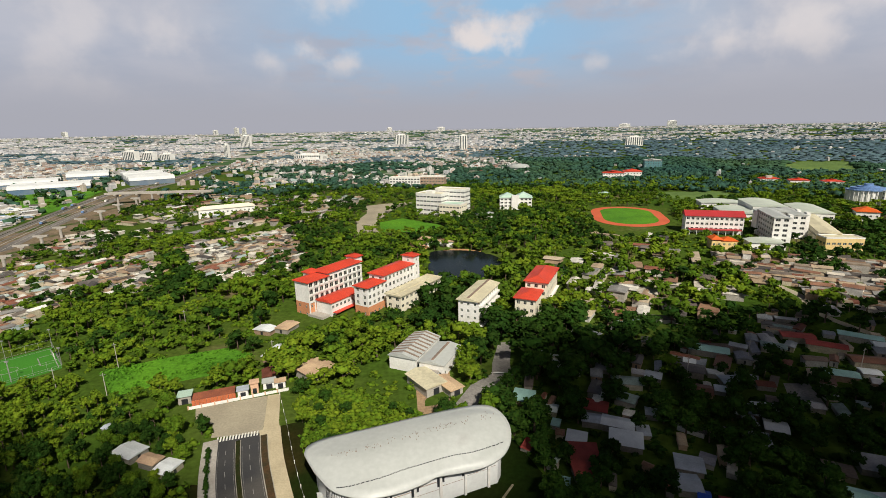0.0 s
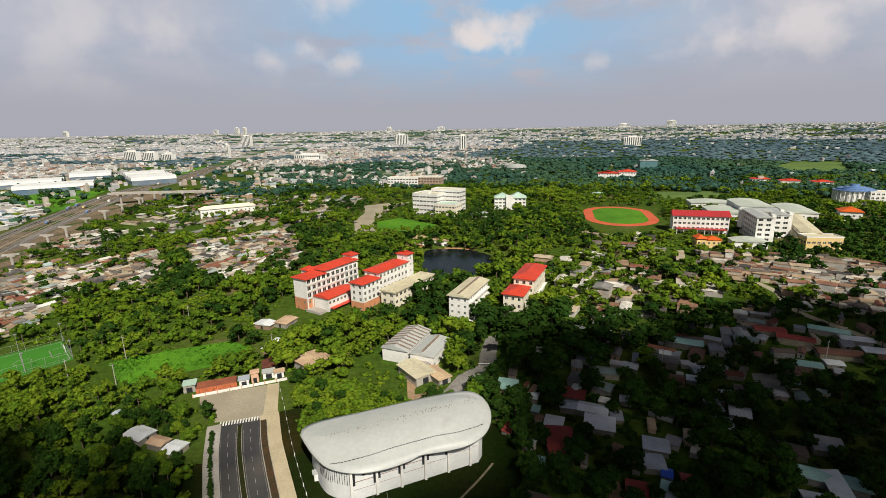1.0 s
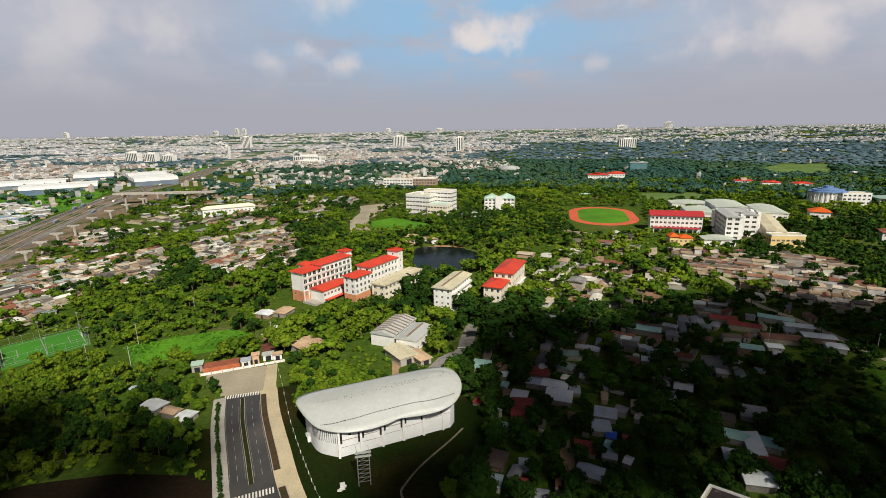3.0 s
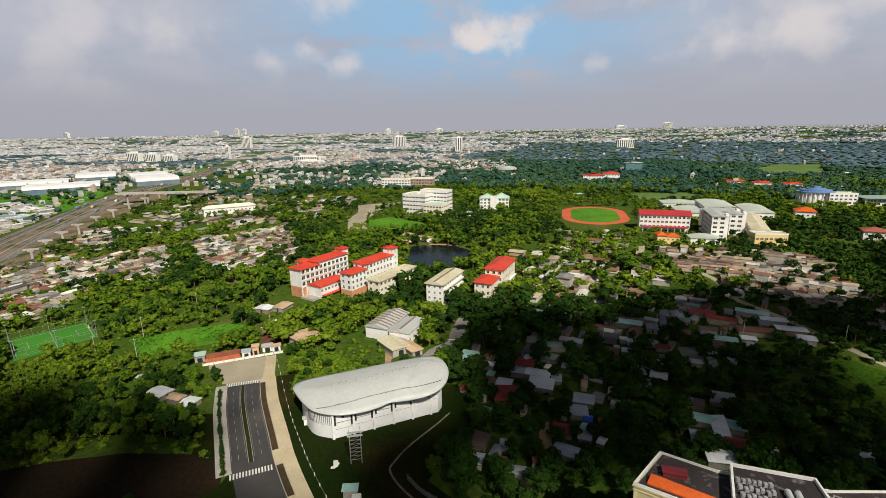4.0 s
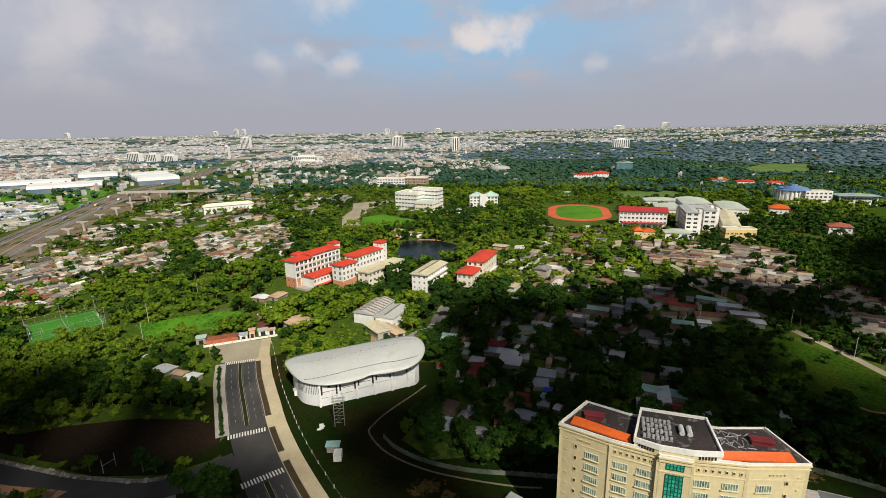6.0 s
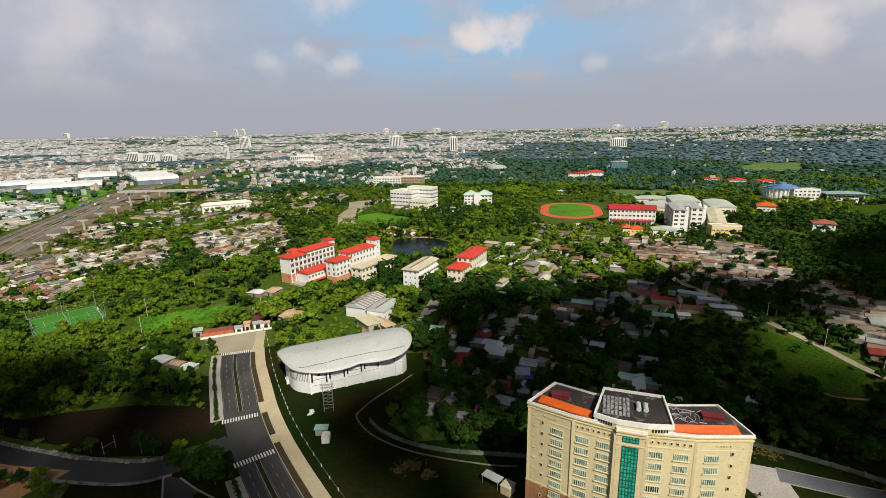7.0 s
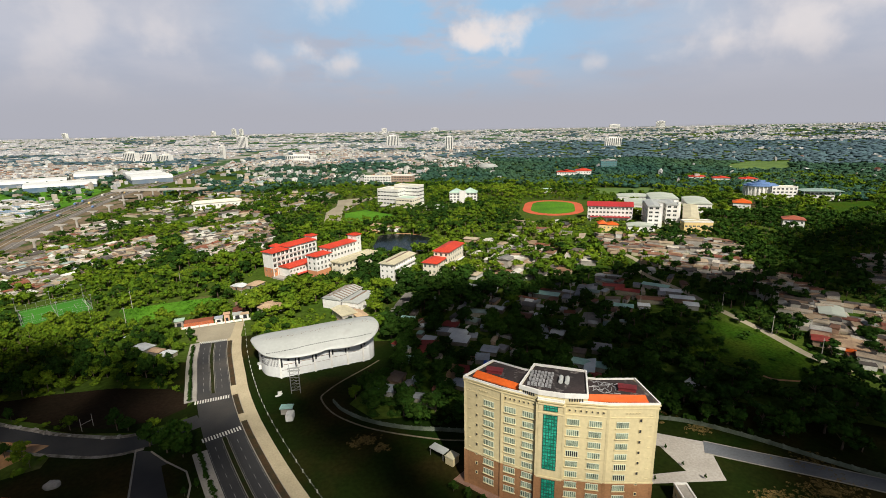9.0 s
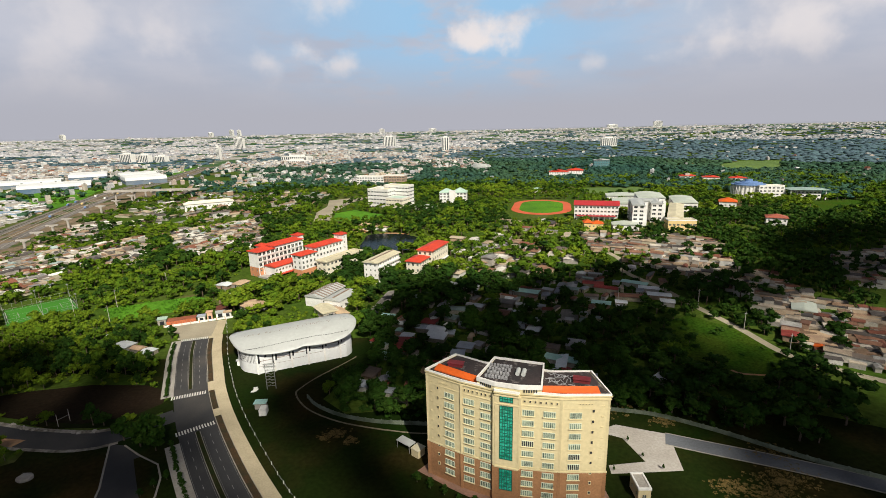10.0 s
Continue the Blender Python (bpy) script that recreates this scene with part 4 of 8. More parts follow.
# ---- the sports hall ----
def sports_hall():
    m = pose(-20, 90, 0, 0, 0, 20)
    th = thing("sports_hall", m, "white sports hall with a sweeping curved shell roof, beside the boulevard", "hall")
    rim = [(-8.9, 16.8, 11.0), (-8.0, 13.0, 10.6), (-6.4, 8.0, 10.0), (-3.4, 2.2, 9.6), (2.6, -2.0, 9.4), (10.0, -2.6, 8.8), (16.5, -2.1, 8.9), (19.6, -1.8, 9.5), (22.5, -1.9, 9.35), (27, -2.5, 9.3),
           (32.5, -3.6, 10.2), (37.6, -2.6, 11.2), (41.4, 0.8, 12.6), (43.4, 6.2, 13.5), (42.6, 11.2, 14.5), (39.6, 14.8, 14.5), (32, 17.4, 13.6), (20, 18.9, 12.7), (8, 20.0, 11.9), (-1, 21.0, 11.3), (-5.4, 20.8, 11.1), (-8.0, 19.4, 11.0)]
    ring = smooth_line([(x, y) for x, y, z in rim] + [rim[0][:2]], 4)[:-1]
    hs = smooth_line([(i, z) for i, (x, y, z) in enumerate(rim)] + [(len(rim), rim[0][2])], 4)[:-1]
    zs = [h[1] for h in hs]
    cx, cy, cz = 18.5, 11.0, 14.6
    n = len(ring)
    s = Shape()
    levels = 10
    even = lambda q: [sum(q[(i + k) % n] for k in range(-9, 10)) / 19 for i in range(n)]
    zs_even, ys_even = even(zs), even([p[1] for p in ring])
    for lift in (0.0, -0.45):
        for k in range(levels + 1):
            f = 1 - 0.94 * k / levels
            for (x, y), z, z_in, y_in in zip(ring, zs, zs_even, ys_even):
                edge = f ** 9                            # the lobes show at the rim alone
                z, y = z_in + (z - z_in) * edge, y_in + (y - y_in) * edge
                # drawn towards the spine rather than a single middle point
                sx = cx + (x - cx) * 0.72
                px, py = sx + (x - sx) * f, cy + (y - cy) * f
                crown = 13.6 + 0.07 * (px - cx)
                zz = crown + (z - crown) * f * f
                s.v.append((px, py, zz + lift))
    for t in range(2):
        base = t * (levels + 1) * n
        for k in range(levels):
            for i in range(n):
                j = (i + 1) % n
                q = (base + k * n + i, base + k * n + j, base + (k + 1) * n + j, base + (k + 1) * n + i)
                s.f.append(q if t == 0 else q[::-1]); s.s.append(0)
        lastr = tuple(base + levels * n + i for i in range(n))
        s.f.append(lastr if t == 0 else lastr[::-1]); s.s.append(0)
    off = (levels + 1) * n
    for i in range(n):
        j = (i + 1) % n
        s.f.append((off + i, off + j, j, i)); s.s.append(0)
    roof = part("roof", s, M_METAL, th, "smooth white curved sheet roof")
    roof.data.polygons.foreach_set("use_smooth", [True] * len(roof.data.polygons))
    # seam with small brackets running along the front of the shell
    inset = [(-3.0, 3.0), (-0.3, 2.2), (6.1, 1.6), (14.5, 1.6), (24.1, 1.2), (32, 0.2), (39.2, 0.4)]
    line = smooth_line(inset, 6)

    def roof_z(x, y):
        near = sorted(range(len(s.v) // 2), key=lambda i: (s.v[i][0] - x) ** 2 + (s.v[i][1] - y) ** 2)[:4]
        w = [1 / (0.05 + (s.v[i][0] - x) ** 2 + (s.v[i][1] - y) ** 2) for i in near]
        return sum(a * s.v[i][2] for a, i in zip(w, near)) / sum(w)

    g = Shape()
    for p, q in zip(line, line[1:]):                     # short lengths with gaps between them
        p, q = Vector(p), Vector(q)
        n = max(1, round((q - p).length / 0.8))
        for k in range(n):
            a, b = p.lerp(q, k / n), p.lerp(q, (k + 0.68) / n)
            g.tube((*a, roof_z(*a) + 0.10), (*b, roof_z(*b) + 0.10), 0.10, sides=5)
    part("gutter", g, M_DARK, th, "dark seam along the shell")
    hr = np.random.default_rng(19)
    g = Shape()                                          # small fixings along the crest
    for i in range(90):
        x = -3 + 44 * hr.random()
        y = 11.2 - 0.05 * x + hr.normal(0, 0.7)
        z = roof_z(x, y) + 0.04
        k = 0.10 + 0.16 * hr.random()
        g.box(x - 0.06, y - k, z - 0.08, x + 0.06, y + k, z + 0.05)
    part("fixing_row", g, M_DARKLINE, th, "rust-dark fixings along the crest")
    # walls: six bays between piers, solid rounded ends
    left = smooth_line([(-6.4, 17.5), (-5.6, 10), (-3.6, 4.0), (1.6, -0.6)], 5)
    right = smooth_line([(37.6, 0.9), (40.2, 4), (40.8, 9), (38.5, 13.5)], 5)
    outline = left + right + [(30, 15.5), (15, 17.5), (0, 19)]
    s2 = Shape()
    k = len(outline)
    mid = Vector((18, 9))
    inner = [tuple(Vector(p) + (mid - Vector(p)).normalized() * 0.4) for p in outline]
    n0 = len(s2.v)
    s2.v += [(*p, -0.6) for p in outline] + [(*p, roof_z(*p) - 0.5) for p in outline] + [(*p, roof_z(*q) - 0.5) for p, q in zip(inner, outline)]
    for i in range(k):
        j = (i + 1) % k
        s2.f += [(i, j, k + j, k + i), (k + i, k + j, 2 * k + j, 2 * k + i)]
        s2.s += [0, 0]
    part("wall", s2, M_HALLWALL, th, "white ribbed wall")
    a, b = Vector(left[-1]), Vector(right[0])
    d = (b - a).normalized()
    nrm = Vector((d.y, -d.x))
    L = (b - a).length
    stand = (0.0, 6.6, 13.3, 20.0, 26.7, 33.3)
    for i, u in enumerate(stand):
        p = a + d * u
        zt = roof_z(p.x, p.y) - 0.4
        q = p + nrm * 0.1
        s3 = Shape(); s3.box(q.x - 0.32, q.y - 0.45, -0.5, q.x + 0.32, q.y + 0.4, zt); part("pier", s3, M_WHITE, th)
        for e, w in ((-0.62, 0.26), (0.66, 0.34)):
            if i == 0 and e < 0:
                continue
            r = p + d * e + nrm * 0.06
            s3 = Shape(); s3.box(r.x - w, r.y - 0.16, zt - (4.6 if e > 0 else 5.6), r.x + w, r.y + 0.2, zt - 0.1); part("slot_window", s3, M_DARK, th, "dark tall slot window")
    for u0, u1 in zip(stand, stand[1:] + (L,)):
        r = a + d * ((u0 + u1) / 2) + nrm * 0.05
        zt = roof_z(r.x, r.y)
        h = (u1 - u0) / 2 - 0.5
        for dz, rad in ((-4.3, 0.12), (-6.6, 0.06)):
            s3 = Shape(); s3.tube((*(r - d * h), zt + dz), (*(r + d * h), zt + dz), rad, sides=4); part("ledge", s3, M_DARKLINE, th)
        s3 = Shape(); s3.box(r.x - 0.4, r.y - 0.15, zt - 2.9, r.x + 0.4, r.y + 0.15, zt - 2.1); part("vent", s3, M_DARK, th)
    for p, q in zip(left[-9:-1], left[-8:]):             # louvres on the rounded end
        for u in (0.25, 0.75):
            c = Vector(p).lerp(Vector(q), u)
            o = (c - mid).normalized() * 0.05
            s3 = Shape(); s3.tube((c.x + o.x, c.y + o.y, 4.6), (c.x + o.x, c.y + o.y, 8.6), 0.07, sides=4); part("louvre", s3, M_DARK, th)
    s4 = Shape(); s4.box(-6.6, 10.4, -0.3, -4.6, 11.8, 2.4); part("porch_wall", s4, M_WHITE, th)
    s4 = Shape(); s4.box(-7.0, 10.1, 2.4, -4.4, 12.1, 2.6); part("porch_roof", s4, M_METAL, th)


M_DARKLINE = mat("weathered_sheet", (0.20, 0.15, 0.12), (0.28, 0.20, 0.15), scale=0.4, spread=0.3)
M_HALLWALL = mat("ribbed_wall", (0.74, 0.75, 0.74), (0.68, 0.69, 0.68), scale=0.2, fine=1.0, spread=0.08, rough=0.5)
sports_hall()


# ---- the campus ----
def dorm_long():
    th = thing("dormitory", at(-71, 226, CAMPUS), "long white five-storey dormitory with red tiled roofs and orange base", "dormitory", group="dormitories")
    w, E = 9.6, 17.2
    block(th, 0, 0, w, 38, -1.5, 6.4, 2, 2, 11, M_PEACH, 1.2, 1.5, 1.2, "base_wall", "orange lower wall", cols=1, front=8)
    block(th, 0.02, 0.02, w - 0.02, 37.98, 6.4, E, 3, 2, 11, M_WHITE, 2.3, 2.3, 0.5, "wall", cols=2, glass=M_DARK, faces="rbl", near=True)
    for i in range(12):
        s = Shape(); y = 38 * i / 11
        s.box(w, y - 0.22, 0.0, w + 0.5, y + 0.22, E - 0.3); part("column", s, M_WHITE, th)
    for k in range(3):
        s = Shape(); s.box(w, 0.2, 6.3 + 3.6 * k, w + 0.5, 37.8, 7.2 + 3.6 * k); part("balcony", s, M_WHITE, th)
    for y0, y1, z, h in ((0, 13, E, 1.7), (13, 38, E + 1.5, 1.8)):
        s = Shape(); hip_roof(s, 0, y0, w, y1, z, h, 0.9, hip=0.35); part("roof", s, M_REDROOF, th)
    s = Shape(); s.box(0.4, 13, E, w - 0.4, 37.7, E + 1.2); part("attic_wall", s, M_WHITE, th)
    s = Shape(); s.box(-3.2, 8.5, E - 3, 2.5, 14.5, E + 1.2); part("stair_wall", s, M_WHITE, th)
    s = Shape(); hip_roof(s, -3.2, 8.5, 2.5, 14.5, E + 1.5, 1.6, 0.7, hip=0.5); part("stair_roof", s, M_REDROOF, th)
    s = Shape(); s.box(1.0, 36, E, 8, 41, E + 3.8); part("stair_wall", s, M_WHITE, th)
    s = Shape(); hip_roof(s, 1.0, 36, 8, 41, E + 4.1, 1.3, 0.7, hip=0.5); part("stair_roof", s, M_REDROOF, th)


def dorm_annex():
    keep_clear([(-88, 222), (-74, 208), (-58, 204), (-36, 206), (-34, 216), (-72, 226)])
    th = thing("canteen", at(-60.3, 223.8, CAMPUS), "low white canteen with a broad red roof between the dormitories", "canteen")
    block(th, 0, 0, 10.2, 19, -1.5, 7.0, 2, 0, 7, M_WHITE, 1.5, 1.4, 1.2, faces="rb")
    s = Shape(); hip_roof(s, 0, 0, 10.2, 19, 7.3, 1.5, 0.6, hip=0.0); part("roof", s, M_REDROOF, th)
    s = Shape(); s.box(10.2, 1, 1.8, 12.8, 18, 2.1); part("canopy", s, M_REDROOF, th, "red canopy over the side")
    s = Shape(); s.box(-1, -5, -1.2, 9, 0, 1.0); part("terrace", s, M_CONCRETE, th)


def dorm_stepped():
    th = thing("dormitory", at(-40.8, 221.9, CAMPUS), "stepped white dormitory with red roofs and a stair tower", "dormitory", group="dormitories")
    block(th, 0, 0, 8.6, 13, -1.5, 4.4, 1, 2, 4, M_PEACH, 1.2, 1.5, 1.6, "base_wall", "orange lower wall", cols=1)
    block(th, 0.02, 0.02, 8.58, 13, 4.4, 14.2, 3, 2, 4, M_WHITE, 1.5, 1.7, 0.8, glass=M_DARK)
    s = Shape(); hip_roof(s, 0, 0, 8.6, 13, 14.5, 1.5, 0.8, hip=0.35); part("roof", s, M_REDROOF, th)
    block(th, -1.5, 13, 8.4, 38, -1.5, 17.0, 5, 2, 8, M_WHITE, 1.5, 1.7, 0.9, glass=M_DARK)
    s = Shape(); hip_roof(s, -1.5, 13, 8.4, 38, 17.3, 1.6, 0.8, hip=0.35); part("roof", s, M_REDROOF, th)
    block(th, 1.0, 38, 8.8, 43, -1.5, 21.0, 6, 1, 1, M_WHITE, 1.0, 1.2, 1.0)
    s = Shape(); hip_roof(s, 1.0, 38, 8.8, 43, 21.3, 1.3, 0.7, hip=0.5); part("stair_roof", s, M_REDROOF, th)


def cream_flat():
    th = thing("teaching_block", at(-25.4, 223.5, CAMPUS), "low cream teaching block with a flat pale roof", "school block")
    block(th, 0, 0, 9, 36, -1.5, 8.5, 3, 2, 10, M_CREAMW, 1.9, 1.4, 0.9, glass=M_DARK)
    flat_roof(th, -0.6, -0.6, 9.6, 36.6, 8.8, 0.35, mats=(M_PALEROOF, M_PALEROOF), label="stained pale flat roof")
    s = Shape(); s.box(4.0, 1, 8.8, 5.0, 35, 9.2); part("roof_ridge", s, M_PALEROOF, th)


def white_block():
    th = thing("dormitory", at(9.4, 201, -25), "white four-storey dormitory with a pale sheet roof", "dormitory", group="dormitories")
    block(th, 0, 0, 9.6, 28, -2.5, 13.2, 5, 3, 9, M_WHITE, 1.1, 1.2, 0.9, glass=M_GLASS, near=True, front=6)
    for k in range(4):
        s = Shape(); s.box(9.6, 2, 0.4 + 3.1 * k, 11.0, 27, 1.3 + 3.1 * k); part("balcony", s, M_WHITE, th)
    s = Shape(); hip_roof(s, 0, 0, 9.6, 28, 13.5, 1.1, 0.9, hip=0.0); part("roof", s, M_PALEROOF, th)
    s = Shape(); s.box(4.3, -0.5, 14.3, 5.3, 28.5, 14.8); part("roof_ridge", s, M_DARKLINE, th)


def dorm_east():
    th = thing("dormitory", at(35.6, 204.6, -24.5), "cream dormitory with two stepped red hipped roofs", "dormitory", group="dormitories")
    block(th, 0, 0, 9.4, 14, -3, 11.2, 4, 3, 4, M_CREAMW, 1.3, 1.5, 0.9, glass=M_DARK)
    s = Shape(); hip_roof(s, 0, 0, 9.4, 14, 11.5, 1.7, 0.9, hip=0.4); part("roof", s, M_REDROOF, th)
    block(th, 1.2, 14, 11.6, 40, -3, 15.2, 5, 3, 8, M_CREAMW, 1.5, 1.6, 0.9, glass=M_DARK)
    s = Shape(); hip_roof(s, 1.2, 14, 11.6, 40, 15.5, 2.0, 0.9, hip=0.35); part("roof", s, M_REDROOF, th)
    s = Shape(); s.box(11.6, 16, 6, 13, 39, 6.4); part("balcony", s, M_WHITE, th)


def workshop():
    th = thing("workshop", at(-18.8, 166.5, -24), "white workshop with a ribbed pale sheet roof", "workshop")
    block(th, 0, 0, 11.4, 22, -1, 5.6, 1, 0, 6, M_WHITE, 2.0, 1.6, 2.2, faces="lr")
    s = Shape(); hip_roof(s, 0, 0, 11.4, 22, 5.8, 1.6, 0.5, hip=0.0, thick=0.2); part("roof", s, M_METAL, th, "pale sheet roof")
    for i in range(8):
        s = Shape(); y = 1.5 + 2.7 * i
        for x0, x1, z0, z1 in ((-0.4, 5.7, 5.85, 7.43), (5.7, 11.8, 7.43, 5.85)):
            s.face([(x0, y, z0 + 0.12), (x1, y, z1 + 0.12), (x1, y + 0.9, z1 + 0.12), (x0, y + 0.9, z0 + 0.12)])
            s.face([(x0, y, z0 - 0.1), (x1, y, z1 - 0.1), (x1, y, z1 + 0.12), (x0, y, z0 + 0.12)])
        part("roof_band", s, M_DARKLINE, th, "dark weathered roof band")
    th = thing("workshop", at(-7.2, 161.5, -24), "white annex with a pale lean-to roof", "workshop")
    block(th, 0, 0, 10, 18, -1, 5.0, 1, 3, 5, M_WHITE, 1.4, 1.2, 2.0)
    s = Shape(); hip_roof(s, 0, 0, 10, 18, 5.2, 1.0, 0.4, hip=0.0, thick=0.2); part("roof", s, M_METAL, th)
    s = Shape(); s.box(4.6, 1, 6.1, 5.4, 17, 6.5); part("roof_ridge", s, M_DARKLINE, th)
    s = Shape(); s.box(0.5, -4, -1, 8, 0, 2.6); part("porch_wall", s, M_WHITE, th)
    s = Shape(); s.box(0.2, -4.3, 2.6, 8.3, 0, 2.85); part("porch_roof", s, M_CONCRETE, th)


M_CREAMW = mat("cream_paint", (0.80, 0.74, 0.60), (0.72, 0.66, 0.53), scale=0.12, spread=0.12)
dorm_long(); dorm_annex(); dorm_stepped(); cream_flat(); white_block(); dorm_east(); workshop()


M_TANEARTH = mat("tan_earth", (0.40, 0.27, 0.16), (0.30, 0.21, 0.13), scale=0.15, fine=1.0, spread=0.3, rough=0.95, spec=0.03)
M_GREYPAVE = mat("grey_concrete_lane", (0.27, 0.25, 0.23), (0.19, 0.18, 0.165), scale=0.15, fine=1.2, spread=0.35, rough=0.9)


def shed(x, y, yaw, w, l, h, roof, label, wall=None, pitch=0.9, rx=None):
    th = thing("shed", at(x, y, yaw), label, "shed")
    s = Shape(); s.box(-w / 2, -l / 2, -1, w / 2, l / 2, h); part("wall", s, wall or M_CONCRETE, th)
    s = Shape(); hip_roof(s, -w / 2, -l / 2, w / 2, l / 2, h + 0.15, pitch, 0.6, 0.15, hip=0.0); part("roof", s, roof, th)
    d = Shape(); d.box(-1.2, -l / 2 - 0.06, -0.2, 1.2, -l / 2 + 0.1, 2.4); part("door", d, M_DARK, th)
    k = [(-w / 2 - 1, -l / 2 - 1), (w / 2 + 1, -l / 2 - 1), (w / 2 + 1, l / 2 + 1), (-w / 2 - 1, l / 2 + 1)]
    keep_clear(on_plan(th.matrix_world, k))


shed(-46.5, 163, 48, 11, 9.5, 3.6, M_WOODROOF, "open shed with a tan sheet roof among trees")
shed(-4.5, 152.5, 35, 8, 13, 3.4, M_PALEROOF, "shed with a pale grey sheet roof")
shed(3.5, 150, 35, 5, 10, 2.6, M_WOODROOF, "low shed with a tan sheet roof")
LANE_GATE = [(9, 134), (13.6, 141.5), (22.4, 151.4), (27.3, 158.8), (27.7, 166.7), (31, 184), (25.5, 184), (20.9, 167.2), (20.0, 159.4), (11.5, 152.2), (5, 140)]
sheet("yard", LANE_GATE, M_GREYPAVE, 0.06, "winding grey concrete lane behind the hall", step=6)
keep_clear(LANE_GATE)
keep_clear([(4, 132), (12, 132), (30, 156), (34, 180), (24, 180), (18, 160)])
DUST = [(-5.1, 162.0), (4.1, 163.4), (4.7, 146.2), (1.3, 136.1), (-6.8, 135.4), (-8, 150)]
sheet("yard", DUST, M_TANEARTH, 0.05, "bare tan earth yard beside the sheds", step=6)
keep_clear(DUST)


def lane_gate():
    th = thing("road_barrier", at(20, 158.6, -4), "white barrier bar across the lane", "barrier")
    for x in (0, 7.2):
        s = Shape(); s.box(x - 0.2, -0.2, -0.1, x + 0.2, 0.2, 1.2); part("post", s, M_CONCRETE, th)
    s = Shape(); s.box(-0.4, -0.12, 0.95, 7.6, 0.12, 1.2); part("bar", s, M_WHITE, th)


lane_gate()


def complex_white():
    th = thing("institute", at(-18.5, 437.5, -28), "white five-storey institute with banded windows", "institute")
    block(th, 0, 0, 26, 15, -1.5, 18.5, 5, 7, 4, M_WHITE, 3.0, 1.3, 1.2, cols=3, glass=M_DARK)
    flat_roof(th, 0, 0, 26, 15, 18.8, 0.9, mats=(M_WHITE, M_PALEROOF))
    block(th, 12, 15, 42, 28, -1.5, 21.5, 6, 8, 4, M_WHITE, 3.0, 1.3, 1.2, cols=3, glass=M_DARK)
    flat_roof(th, 12, 15, 42, 28, 21.8, 0.9, mats=(M_WHITE, M_PALEROOF))
    s = Shape(); s.box(8, 4, 18.8, 15, 10, 21.5); part("lift_house", s, M_WHITE, th)
    block(th, 26, -4, 46, 12, -1.5, 11.0, 3, 6, 4, M_CREAMW, 2.4, 1.3, 1.2, cols=3, glass=M_DARK)
    flat_roof(th, 26, -4, 46, 12, 11.3, 0.7, mats=(M_WHITE, M_GREENROOF))
    th = thing("institute", at(60, 447, -8), "white institute with pale green gabled roofs", "institute")
    block(th, 0, 0, 30, 14, -1.5, 11.0, 4, 8, 4, M_WHITE, 2.2, 1.4, 0.9, cols=2, glass=M_DARK)
    s = Shape(); hip_roof(s, 0, 0, 14, 14, 11.3, 4.0, 0.6, hip=0.3); part("roof", s, M_GREENROOF, th)
    s = Shape(); hip_roof(s, 14.2, -0.1, 30, 14, 11.3, 4.6, 0.6, hip=0.3); part("roof", s, M_GREENROOF, th)
    s = Shape(); s.box(11, -2, -1.5, 18, 0, 13.5); part("stair_wall", s, M_WHITE, th)
    th = thing("institute", at(-62, 640, -14), "long white and brown institute block behind the woods", "institute")
    block(th, 0, 0, 42, 14, -1, 13, 4, 10, 3, M_WHITE, 2.6, 1.6, 0.9, glass=M_DARK)
    block(th, 42, 2, 74, 16, -1, 14, 4, 8, 3, M_BRICKY, 2.4, 1.8, 0.8, glass=M_DARK)
    flat_roof(th, 0, 0, 42, 14, 13.3, mats=(M_WHITE, M_PALEROOF)); flat_roof(th, 42, 2, 74, 16, 14.3, mats=(M_WHITE, M_PALEROOF))


M_BRICKY = mat("brown_render", (0.42, 0.30, 0.22), spread=0.2)
complex_white()


def track():
    """Running track round a green field, as two flat rings of real width."""
    c, yaw = (164.5, 402), 76
    m = at(*c, yaw)
    lane = lambda r, h: [(h * sgn + r * math.cos(t), r * math.sin(t)) for sgn, a0 in ((1, -90), (-1, 90)) for t in (radians(a0 + 12 * i) for i in range(16))]
    out, inn = on_plan(m, lane(29.5, 17)), on_plan(m, lane(21.5, 17))
    sheet("running_track", out, M_TRACK, 0.15, "red oval running track", step=25)
    sheet("sports_field", inn, M_MEADOW, 0.22, "bright green field inside the running track", step=25)
    keep_clear(on_plan(m, [(-78, -34), (52, -38), (52, 36), (-78, 30)]))


track()


M_CRIMSON = mat("crimson_roof", (0.42, 0.030, 0.035), (0.34, 0.028, 0.03), scale=0.12, fine=1.6, spread=0.2, rough=0.6)


